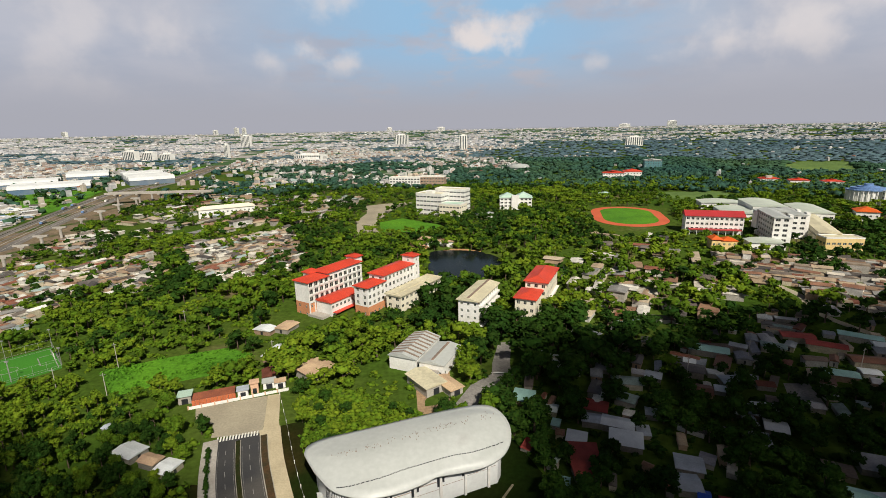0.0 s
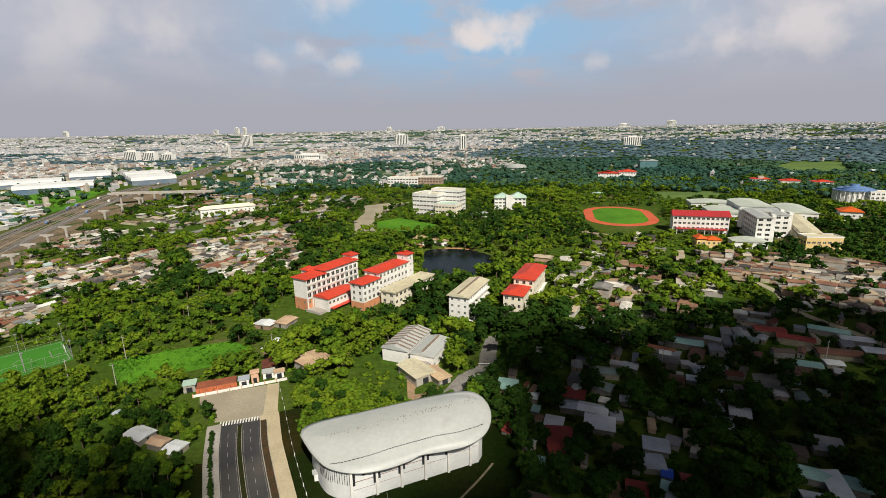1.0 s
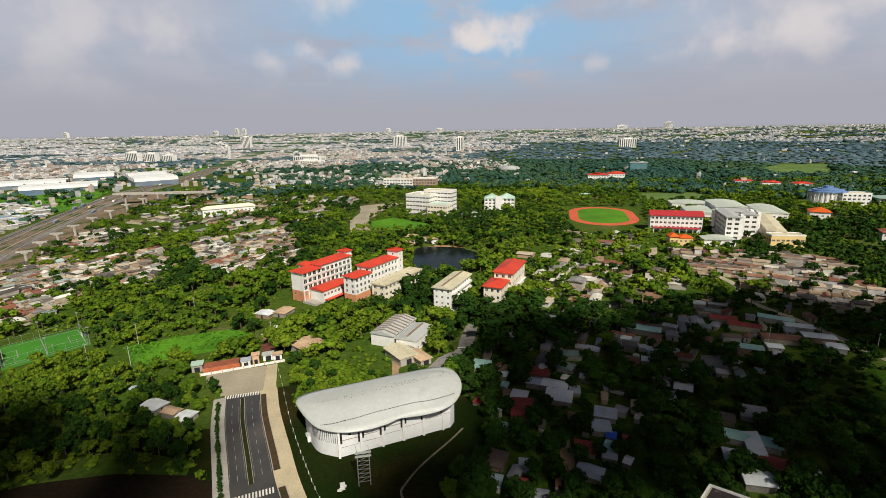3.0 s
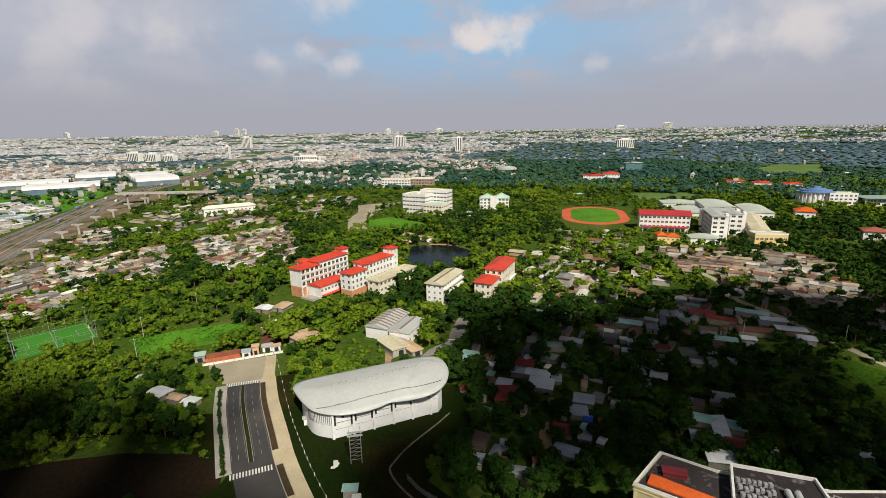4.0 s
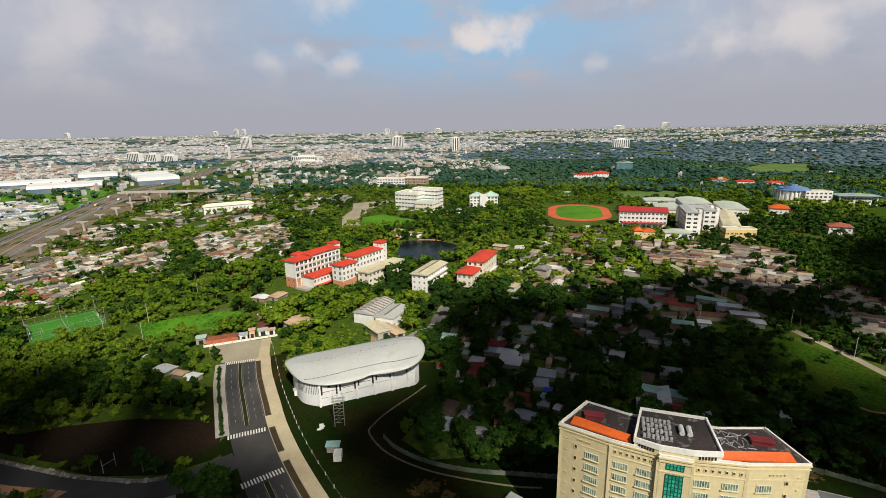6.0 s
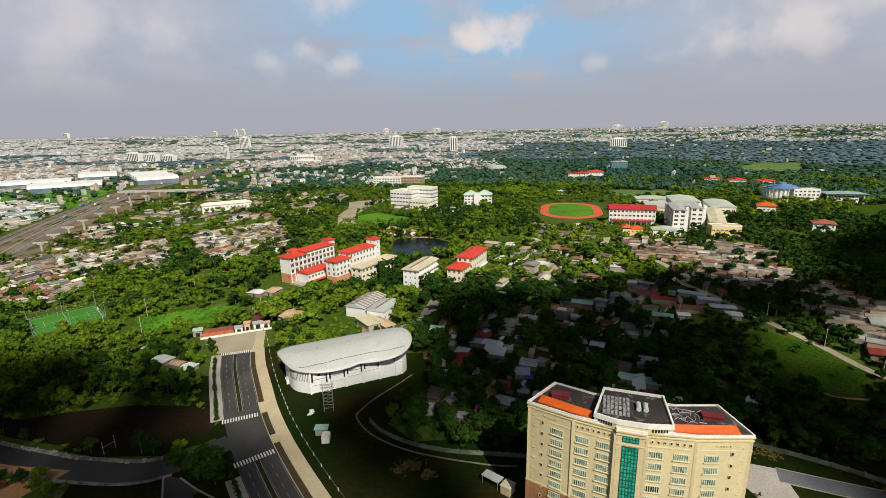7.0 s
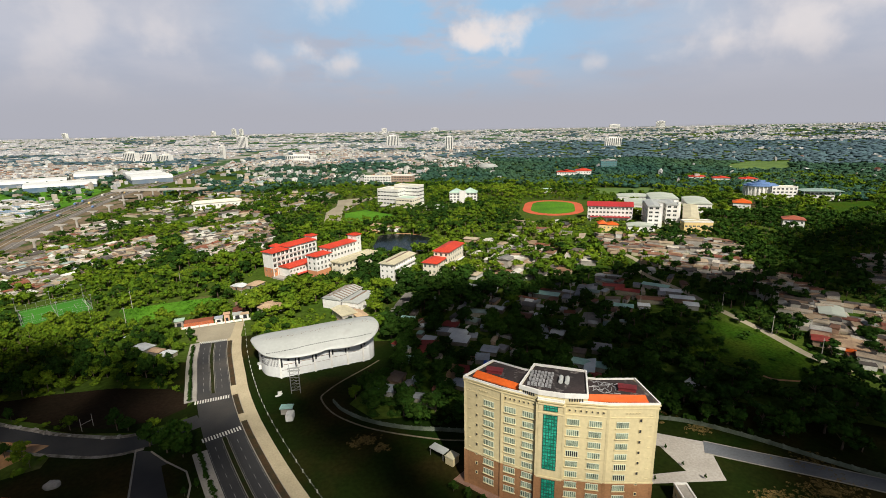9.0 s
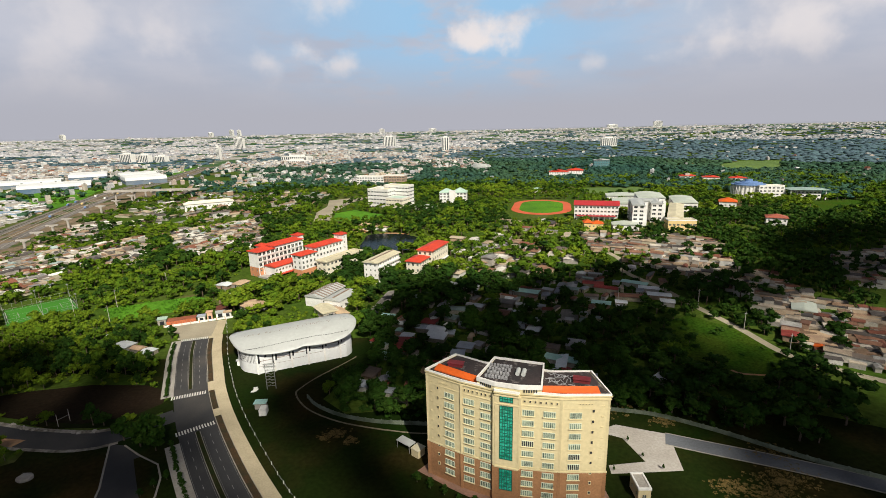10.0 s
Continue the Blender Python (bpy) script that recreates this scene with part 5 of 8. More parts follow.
def east_campus():
    th = thing("school", at(178.5, 333, -17), "white four-storey school with a red roof and red porch roof", "school")
    block(th, 0, 0, 37, 12, -1.5, 12.5, 4, 12, 3, M_WHITE, 1.8, 1.5, 1.0, glass=M_DARK, front=10)
    s = Shape()
    s.box(-0.8, -0.8, 12.5, 37.8, 12.8, 12.8)
    for q in (((-0.8, -0.8, 12.8), (37.8, -0.8, 12.8), (37.8, 6, 16.0), (-0.8, 6, 16.0)), ((37.8, 12.8, 12.8), (-0.8, 12.8, 12.8), (-0.8, 6, 16.0), (37.8, 6, 16.0)),
              ((37.8, -0.8, 12.8), (37.8, 12.8, 12.8), (37.8, 6, 16.0)), ((-0.8, 12.8, 12.8), (-0.8, -0.8, 12.8), (-0.8, 6, 16.0))):
        s.face(q)
    part("roof", s, M_CRIMSON, th)
    s = Shape(); s.box(2, -4.5, 3.4, 35, -0.1, 3.9); part("porch_roof", s, M_CRIMSON, th)
    for i in range(8):
        s = Shape(); s.box(2.2 + 4.6 * i, -4.3, -1, 2.6 + 4.6 * i, -3.9, 3.4); part("porch_post", s, M_WHITE, th)
    for x, y, yaw, w, l, h, fl, lab in ((214.5, 294, -18, 9, 34, 18, 6, "tall white slab block with dark bands"), (236, 308, -18, 9, 26, 16, 5, "white slab block beside its taller twin"), (223, 323, -18, 24, 10, 16, 5, "white block joining two wings round a court")):
        th = thing("school", at(x, y, yaw), lab, "school")
        block(th, 0, 0, w, l, -1.5, h, fl, 2, 8, M_WHITE, 2.6, 1.5, 1.0, glass=M_DARK)
        s = Shape(); hip_roof(s, 0, 0, w, l, h + 0.3, 1.2, 0.6, hip=0.0); part("roof", s, M_METAL, th)
        s = Shape(); s.box(w, 2, 0, w + 2.2, 7, h + 1.6); part("stair_wall", s, M_WHITE, th)
    th = thing("school", at(236, 277, -9), "cream school block with a pale flat roof and yellow front", "school")
    block(th, 0, 0, 21, 10, -1.5, 8.0, 2, 7, 3, M_YELLOW, 2.0, 1.3, 1.0, glass=M_GLASS)
    flat_roof(th, 0, 0, 21, 10, 8.3, 0.5, mats=(M_WHITE, M_PALEROOF))
    th = thing("hall", at(241, 289, -27), "long cream hall with a pale sheet roof", "hall")
    block(th, 0, 0, 11, 76, -1.5, 8.5, 2, 4, 22, M_CREAMW, 2.0, 1.3, 1.0, faces="lr", glass=M_DARK)
    s = Shape(); hip_roof(s, 0, 0, 11, 76, 8.8, 1.2, 0.6, hip=0.0); part("roof", s, M_PALEROOF, th)
    for x, y, yaw, w, l, h in ((226, 366, -17, 26, 34, 7), (252, 372, -17, 24, 40, 11), (276, 350, -20, 20, 44, 9), (196.5, 287, -14, 20, 11, 4.6), (240, 425, -15, 34, 20, 6)):
        th = thing("hall", at(x, y, yaw), "white hall with a shallow pale sheet roof", "hall", group="campus halls")
        block(th, 0, 0, w, l, -1.5, h, 1 if h < 8 else 2, 5, 7, M_WHITE, 2.2, 1.4, 1.4, glass=M_DARK)
        s = Shape()
        n = 8
        for i in range(n):                               # a shallow barrel
            x0, x1 = -0.6 + (w + 1.2) * i / n, -0.6 + (w + 1.2) * (i + 1) / n
            z0, z1 = (h + 0.2 + 1.3 * math.sin(math.pi * k / n) for k in (i, i + 1))
            s.face([(x0, -0.6, z0), (x1, -0.6, z1), (x1, l + 0.6, z1), (x0, l + 0.6, z0)])
            s.face([(x0, -0.6, h - 0.1), (x1, -0.6, h - 0.1), (x1, -0.6, z1), (x0, -0.6, z0)])
            s.face([(x1, l + 0.6, h - 0.1), (x0, l + 0.6, h - 0.1), (x0, l + 0.6, z0), (x1, l + 0.6, z1)])
        part("roof", s, M_PALEGREEN, th)
    th = thing("house", at(174.5, 291, -10), "yellow house with orange tiled roofs", "house")
    block(th, 0, 0, 15, 8, -1.5, 5.5, 2, 5, 2, M_YELLOW, 1.2, 1.2, 0.9)
    s = Shape(); hip_roof(s, 0, 0, 6, 8, 6.6, 2.2, 0.6, hip=0.4); hip_roof(s, 6.2, 0.2, 15, 8, 5.8, 2.0, 0.6, hip=0.4); part("roof", s, M_ORANGE, th)
    th = thing("stadium_hall", at(400, 436, -20), "hall with a blue oval roof on white columns", "hall")
    s = Shape()
    ov = lambda r: [(r * 17 * math.cos(t), r * 12 * math.sin(t)) for t in (2 * math.pi * i / 28 for i in range(28))]
    s.prism(ov(1.0), 13.0, 14.0); s.prism(ov(0.8), 14.0, 15.6); s.prism(ov(0.5), 15.6, 16.8); s.prism(ov(0.22), 16.8, 19.0)
    part("roof", s, M_BLUEROOF, th)
    s = Shape(); s.prism(ov(0.86), -1.5, 13.0); part("wall", s, M_WHITE, th)
    for i in range(28):
        t = 2 * math.pi * i / 28
        s = Shape(); s.tube((16.2 * math.cos(t), 11.3 * math.sin(t), -1.5), (16.2 * math.cos(t), 11.3 * math.sin(t), 13), 0.4, sides=6); part("column", s, M_WHITE, th)
    keep_clear(on_plan(th.matrix_world, ov(1.15)))
    th = thing("institute", at(402, 420, -14), "white four-storey block beside the blue-roofed hall", "institute")
    block(th, 0, 0, 24, 12, -1, 13, 4, 6, 3, M_WHITE, 2.2, 1.6, 1.0, glass=M_DARK)
    flat_roof(th, 0, 0, 24, 12, 13.3, 0.6, mats=(M_WHITE, M_PALEROOF))
    th = thing("stadium_hall", at(430, 408, -14), "white block under a wide grey-green slab roof", "hall")
    block(th, 4, 0, 26, 12, -1, 9, 3, 6, 3, M_WHITE, 2.2, 1.4, 1.0, glass=M_DARK)
    s = Shape(); hip_roof(s, -4, -3, 32, 15, 10.3, 1.4, 0.6, hip=0.1); part("roof", s, M_GREENGREY, th, "wide grey-green slab roof")
    for x in (-2, 30):
        for y in (-1, 13):
            s = Shape(); s.box(x - 0.5, y - 0.5, -1, x + 0.5, y + 0.5, 10.2); part("column", s, M_WHITE, th)


M_GREENGREY = mat("grey_green_roof", (0.30, 0.40, 0.36), (0.24, 0.33, 0.30), scale=0.12, spread=0.15, rough=0.6)
M_PALEGREEN = mat("pale_green_sheet", (0.52, 0.56, 0.48), (0.44, 0.48, 0.42), scale=0.1, spread=0.12, rough=0.6)
M_YELLOW = mat("yellow_paint", (0.74, 0.55, 0.24), (0.66, 0.48, 0.22), scale=0.2, spread=0.12)
east_campus()


M_RUSTYRED = mat("faded_red_roof", (0.36, 0.10, 0.06), (0.28, 0.08, 0.05), scale=0.2, spread=0.25, rough=0.7)


def villa(x, y, yaw, w, l, h, roof, label, wall=None):
    th = thing("house", at(x, y, yaw), label, "house")
    block(th, 0, 0, w, l, -1.5, h, max(1, round(h / 3.4)), max(1, round(w / 4)), max(1, round(l / 4)), wall or M_WHITE, 1.4, 1.4, 0.9)
    s = Shape(); hip_roof(s, 0, 0, w, l, h + 0.3, min(w, l) * 0.22, 0.8, hip=0.4); part("roof", s, roof, th)


villa(322, 356, -30, 14, 14, 8, M_ORANGE, "white house with an orange-red hipped roof")
villa(318, 284, -30, 14, 11, 6, M_RUSTYRED, "white house with a red roof among trees")
villa(-236, 470, -60, 12, 52, 8, M_CREAMW, "long cream block with a pale roof")

# ---- clouds that throw the broad shade over the near ground ----
def cloud(spread, seed, step, size, alt=1400.0):
    """A ragged bank of cloud: many squashed puffs, over a stretch of plan that lies down-sun of it."""
    rng = np.random.default_rng(seed)
    poly = np.array(spread, float)
    lo, hi = poly.min(0), poly.max(0)
    bm = bmesh.new()
    for x in np.arange(lo[0], hi[0], step):
        for y in np.arange(lo[1], hi[1], step):
            px, py = x + rng.uniform(-6, 6), y + rng.uniform(-6, 6)
            if not inside(poly, np.array([px]), np.array([py]))[0]:
                continue
            r = rng.uniform(*size)
            a = alt + rng.uniform(-10, 10)
            c = Vector((px, py, 0)) + SUN * (a / SUN.z)
            bmesh.ops.create_icosphere(bm, subdivisions=1, radius=r, matrix=Matrix.Translation(c) @ Matrix.Diagonal((1, 1, 0.6, 1)))
    for v in bm.verts:
        v.co += 0.2 * size[0] * noise.noise_vector(v.co * 0.06)
    me = bpy.data.meshes.new("cloud")
    bm.to_mesh(me); bm.free()
    me.materials.append(M_CLOUD)
    tagged(new("cloud", me), "grey-white drifting cloud bank", "cloud", kind="structure")


cloud([(22, 90), (28, 82), (34, 71), (60, 69), (104, 67), (124, 62), (136, 44), (132, 10), (130, -60), (280, -60), (280, 36), (216, 62), (202, 70), (192, 66), (170, 78), (160, 96), (176, 128), (202, 150), (214, 176),
       (190, 204), (150, 206), (110, 192), (80, 182), (44, 186), (22, 168), (27, 125)], 3, 12.5, (8.8, 11.8))
cloud([(-60, 64), (-52, 52), (-34, 28), (-4, -10), (30, -40), (44, -20), (16, 14), (-6, 46), (-22, 68), (-40, 80), (-54, 78)], 12, 12.0, (6.2, 8.2))
cloud([(202, 82), (226, 60), (330, 30), (330, 110), (290, 140), (206, 138)], 13, 15.0, (5.2, 7.2))
cloud([(-300, -80), (10, -80), (-8, -14), (-26, 20), (-46, 54), (-56, 84), (-60, 104), (-82, 116), (-110, 121), (-170, 124), (-300, 126)], 4, 15.0, (9.4, 12.4))
cloud([(44, -80), (128, -80), (130, 16), (104, 14), (62, 22), (42, 22)], 6, 15.0, (7.0, 9.5))
cloud([(-22, 82), (-14, 76), (-4, 62), (8, 46), (20, 30), (36, 12), (62, 0), (110, -26), (126, -12), (110, 4), (62, 10), (44, 24), (36, 42), (30, 60), (28, 92), (18, 102), (4, 95), (-12, 88)], 8, 12.5, (9.0, 11.8))
cloud([(140, 90), (160, 74), (190, 70), (192, 88), (186, 112), (176, 132), (158, 104)], 9, 14.0, (7.6, 10.0))
cloud([(196, 150), (224, 144), (256, 152), (292, 150), (420, 220), (430, 300), (340, 278), (290, 262), (258, 240), (250, 208), (232, 188), (212, 190), (194, 176)], 5, 14.0, (9.0, 12.0))
cloud([(268, 172), (300, 178), (372, 262), (366, 300), (300, 262), (270, 210)], 10, 13.0, (9.0, 12.0))

# ---- scattering ----
def tri_box(x0, y0, z0, x1, y1, z1):
    v = np.array([(x, y, z) for z in (z0, z1) for y in (y0, y1) for x in (x0, x1)], float)
    q = ((0, 1, 5, 4), (1, 3, 7, 5), (3, 2, 6, 7), (2, 0, 4, 6), (4, 5, 7, 6))
    return v, np.array([t for a, b, c, d in q for t in ((a, b, c), (a, c, d))])


def stack(parts):
    """Join (verts, tris, slot) pieces to one template."""
    V, F, S, n = [], [], [], 0
    for v, f, s in parts:
        V.append(v); F.append(f + n); S.append(np.full(len(f), s)); n += len(v)
    return np.concatenate(V), np.concatenate(F), np.concatenate(S)


def scatter(name, templates, pick, pos, yaw, scale, materials, label, category, smooth=False):
    """Copies of a few templates joined into one mesh."""
    V, F, S, n = [], [], [], 0
    for k, (tv, tf, ts) in enumerate(templates):
        i = np.flatnonzero(pick == k)
        if not len(i):
            continue
        c, s = np.cos(yaw[i])[:, None], np.sin(yaw[i])[:, None]
        q = tv[None] * scale[i][:, None, :]
        v = np.stack([q[..., 0] * c - q[..., 1] * s, q[..., 0] * s + q[..., 1] * c, q[..., 2]], -1) + pos[i][:, None, :]
        V.append(v.reshape(-1, 3))
        F.append((tf[None] + (n + np.arange(len(i)) * len(tv))[:, None, None]).reshape(-1, 3))
        S.append(np.tile(ts, len(i)))
        n += len(i) * len(tv)
    return joined(name, np.concatenate(V), np.concatenate(F), materials, np.concatenate(S), label, category, smooth)


def lump(rng, c, r, sub=1, rough=0.3):
    bm = bmesh.new()
    bmesh.ops.create_icosphere(bm, subdivisions=sub, radius=1.0)
    v = np.array([p.co[:] for p in bm.verts])
    f = np.array([[w.index for w in g.verts] for g in bm.faces])
    bm.free()
    v = v * (1 + rough * rng.uniform(-1, 1, (len(v), 1))) * np.array(r) + np.array(c)
    return v, f


def leaves(rng, centres, radii, n, size):
    """Small bent leaf sprays standing off the clumps."""
    k = rng.integers(0, len(centres), n)
    d = rng.normal(size=(n, 3)); d[:, 2] = np.abs(d[:, 2]) * 0.9 - 0.25
    d /= np.linalg.norm(d, axis=1)[:, None]
    p = centres[k] + d * radii[k][:, None] * rng.uniform(0.80, 1.20, (n, 1))
    nrm = d + 0.7 * rng.normal(size=(n, 3)); nrm /= np.linalg.norm(nrm, axis=1)[:, None]
    t = np.cross(nrm, rng.normal(size=(n, 3))); t /= np.linalg.norm(t, axis=1)[:, None]
    b = np.cross(nrm, t)
    s = size * rng.uniform(0.6, 1.3, (n, 1))
    v = np.stack([p - t * s - b * s * 0.6, p + t * s - b * s * 0.5, p + t * s * 0.7 + b * s * 0.6 - nrm * s * 0.2, p - t * s * 0.8 + b * s * 0.7], 1).reshape(-1, 3)
    i = np.arange(n)[:, None] * 4
    return v, np.concatenate([i + [0, 1, 2], i + [0, 2, 3]])


def tree_template(seed, clumps, n_leaf, size, sub, slim=1.0):
    """A tree about 1 high, crown about 0.9 wide: tapered trunk, limbs, lumpy crown with sprays and gaps."""
    rng = np.random.default_rng(seed)
    a = rng.uniform(0, 6.283, clumps)
    rr = np.sqrt(rng.uniform(0.02, 1, clumps)) * 0.33 * slim
    zz = 0.30 + 0.56 * rng.uniform(0, 1, clumps) ** 0.8 * (1.12 - rr / 0.33 / slim * 0.5)
    C = np.stack([rr * np.cos(a), rr * np.sin(a), zz], 1)
    C[0] = (0, 0, 0.66)
    R = rng.uniform(0.08, 0.16, clumps); R[0] = 0.2
    parts = []
    for c, r in list(zip(C, R))[:max(3, int(clumps * 0.8))]:
        v, f = lump(rng, c, (r * 0.88, r * 0.88, r * 0.74), sub)
        parts.append((v, f, 1))
    v, f = leaves(rng, C, R, n_leaf, size)
    parts.append((v, f, 1))
    t = Shape()
    t.tube((0, 0, -0.08), (0.01, 0, 0.5), 0.032, 0.016, sides=5)
    for c in C[1:4 if n_leaf > 100 else 1]:
        t.tube((0.005, 0, 0.3), tuple(c), 0.014, 0.006, sides=4)
    tv = np.array(t.v)
    tf = np.array([(g[0], g[i], g[i + 1]) for g in t.f for i in range(1, len(g) - 1)])
    parts.append((tv, tf, 0))
    return stack(parts)


def fringe(x, y, s, seed):
    """A slow random field over the plan, 0 to 1."""
    return np.array([0.5 + 0.5 * noise.noise((a * s, b * s, seed)) for a, b in zip(x, y)])


# zones of huts and open ground
HUTS_WEST = [[(-307, 327), (-290, 337), (-248, 315), (-242, 336), (-215, 350), (-178, 300), (-174, 263), (-208, 259), (-197, 219), (-200, 196), (-240, 206), (-300, 262)],
             [(-198, 353), (-183, 372), (-125, 397), (-95, 329), (-88, 292), (-103, 280), (-128, 272), (-156, 296)],
             [(-312, 372), (-318, 399), (-310, 439), (-281, 387), (-257, 363), (-274, 347)],
             ]
HUTS_RIM = [[(-520, 470), (-430, 400), (-408, 440), (-432, 520), (-470, 560), (-560, 600)]]
HUTS_EAST = [[(166, 233), (160, 262), (172, 276), (192, 270), (234, 262), (252, 240), (236, 200), (239, 176), (250, 180), (244, 150), (256, 125), (290, 104), (330, 80), (300, 40), (235, 50), (207, 80), (208, 110), (216, 140), (206, 172), (190, 196), (176, 214)],
             [(300, 198), (346, 206), (342, 172), (290, 146), (275, 152)]]
HUTS_NEAR = [[(24, 164), (30, 130), (26, 112), (44, 96), (66, 92), (80, 104), (100, 120), (132, 128), (160, 150), (186, 172), (176, 200), (150, 200), (118, 186), (84, 178), (56, 180)],
             [(24, 78), (40, 64), (52, 66), (56, 84), (40, 92), (26, 92)]]
HUTS_LOOSE = [[(-300, 400), (-210, 390), (-110, 420), (-75, 440), (-90, 560), (-300, 610)], [(66, 190), (165, 212), (160, 290), (112, 330), (56, 280)]]
HUTS_MID = [[(80, 190), (120, 190), (130, 215), (118, 255), (88, 262), (70, 230)], [(118, 330), (150, 312), (168, 318), (150, 338), (128, 345)]]
GRASS_EAST = [(157, 92), (162, 83), (171, 80), (177, 75), (189, 79), (199, 94), (194, 106), (190, 116), (183, 122), (178, 132), (170, 126), (161, 125), (162, 114), (153, 106)]


def within(polys, x, y):
    hit = np.zeros(np.shape(x), bool)
    for p in polys:
        hit |= inside(np.array(p, float), x, y)
    return hit


M_PASTURE = mat("pasture", (0.13, 0.20, 0.055), (0.10, 0.16, 0.05), scale=0.02, fine=0.2, spread=0.3, rough=0.95, spec=0.03)
M_ROUGH = mat("rough_grass", (0.030, 0.080, 0.006), (0.050, 0.082, 0.008), scale=0.06, fine=0.9, spread=0.55, rough=0.95, spec=0.03, bump=0.3)
EAST_LANE = smooth_line([(172, 238), (176, 215), (170, 195), (180, 165), (185, 142), (192, 115), (196, 92), (203, 82), (214, 70), (240, 50)], 4)
sheet("road", ribbon(EAST_LANE, -1.8, 1.8), M_DUSTY, 0.06, "dusty lane along the huts", step=12)
keep_clear(ribbon(EAST_LANE, -3, 3))
TRAIL = smooth_line([(168, 80), (170.5, 77.2), (177, 75.6), (184, 74)], 4)
sheet("path", ribbon(TRAIL, -0.5, 0.5), M_SAND, 0.09, "trodden sandy trail at the foot of the meadow", step=6)
keep_clear(ribbon(TRAIL, -4, 4))
sheet("meadow", GRASS_EAST, M_ROUGH, 0.05, "open rough green meadow below the huts", step=14)

M_HIGHWAY = mat("highway_asphalt", (0.22, 0.20, 0.185), (0.14, 0.13, 0.12), scale=0.03, fine=0.4, spread=0.4, rough=0.9, spec=0.05)
M_WORKS = mat("earthworks", (0.22, 0.165, 0.11), (0.13, 0.105, 0.07), scale=0.05, fine=0.4, spread=0.45, rough=0.95, spec=0.03,
              stain=(0.055, 0.085, 0.022), stain_scale=0.05, stain_lo=0.54, stain_hi=0.62)
# highway under construction and viaduct line
HIGHWAY = smooth_line([(-326, 290), (-368, 390), (-394, 490), (-411, 582), (-420, 650), (-428, 800), (-462, 957), (-534, 1274), (-610, 1600), (-664, 1888), (-730, 2303), (-860, 3200)], 6)
for a, b, m, lab in ((-19.6, -18.4, M_MEDIAN, "green strip between the lanes"), (-5.5, -3.5, M_HIGHWAY, "dark haul track in the earthworks"), (1.5, 2.6, M_KERB, "line of concrete barriers"), (11.6, 12.2, M_KERB, "line of concrete barriers"), (-12.6, -11.8, M_KERB, "line of concrete barriers")):
    sheet("road_strip", ribbon(HIGHWAY, a, b), m, 0.16, lab, step=60)
sheet("road", ribbon(HIGHWAY, -26, -12), M_HIGHWAY, 0.1, "broad dusty highway under construction", step=60)
sheet("road", ribbon(HIGHWAY, -12, 6), M_WORKS, 0.06, "brown earthworks beside the highway", step=60)
sheet("road", ribbon(HIGHWAY, 6, 18), M_HIGHWAY, 0.08, "dusty carriageway beside the viaduct piers", step=60)
WORKS = [(-290, 300), (-312, 370), (-324, 420), (-332, 480), (-336, 560), (-340, 640), (-420, 650), (-398, 520), (-368, 400), (-330, 300)]
sheet("yard", WORKS, M_WORKS, 0.04, "dusty construction strip under the viaduct", step=40)
keep_clear(WORKS)
keep_clear(ribbon(HIGHWAY, -34, 28))
sheet("meadow", [(-445, 470), (-430, 560), (-470, 680), (-600, 720), (-700, 690), (-560, 600)], M_MEADOW, 0.05, "green field beside the highway", step=60)
sheet("meadow", [(-470, 860), (-495, 1100), (-560, 1120), (-660, 1030), (-560, 990)], M_MEADOW, 0.05, "distant green field", step=90)
sheet("meadow", [(540, 712), (640, 716), (790, 910), (720, 940), (615, 860)], M_PASTURE, 0.05, "distant open green field", step=60)
sheet("meadow", [(428, 384), (490, 392), (448, 340), (396, 330)], M_ROUGH, 0.08, "sunlit yellow-green field among the woods", step=30)
keep_clear([(428, 384), (490, 392), (448, 340), (396, 330)])
sheet("meadow", [(233, 501), (256, 545), (330, 540), (318, 512), (288, 478)], M_PASTURE, 0.08, "pale green field behind the running track", step=40)
for p in ([(233, 501), (256, 545), (330, 540), (288, 474)], [(262, 500), (312, 480), (330, 520), (280, 545)], [(540, 712), (640, 716), (790, 910), (720, 940), (615, 860)]):
    keep_clear(p)


def pier_meshes():
    c, k = Shape(), Shape()
    c.tube((0, 0, -1), (0, 0, 8.0), 1.15, 1.15, sides=12)
    k.prism([(-1.2, -5.2), (1.2, -5.2), (1.2, 5.2), (-1.2, 5.2)], 9.0, 10.2)
    k.prism([(-1.2, -2.2), (1.2, -2.2), (1.2, 2.2), (-1.2, 2.2)], 8.0, 9.0)
    return c.mesh("column", M_CONCRETE), k.mesh("cap", M_CONCRETE)


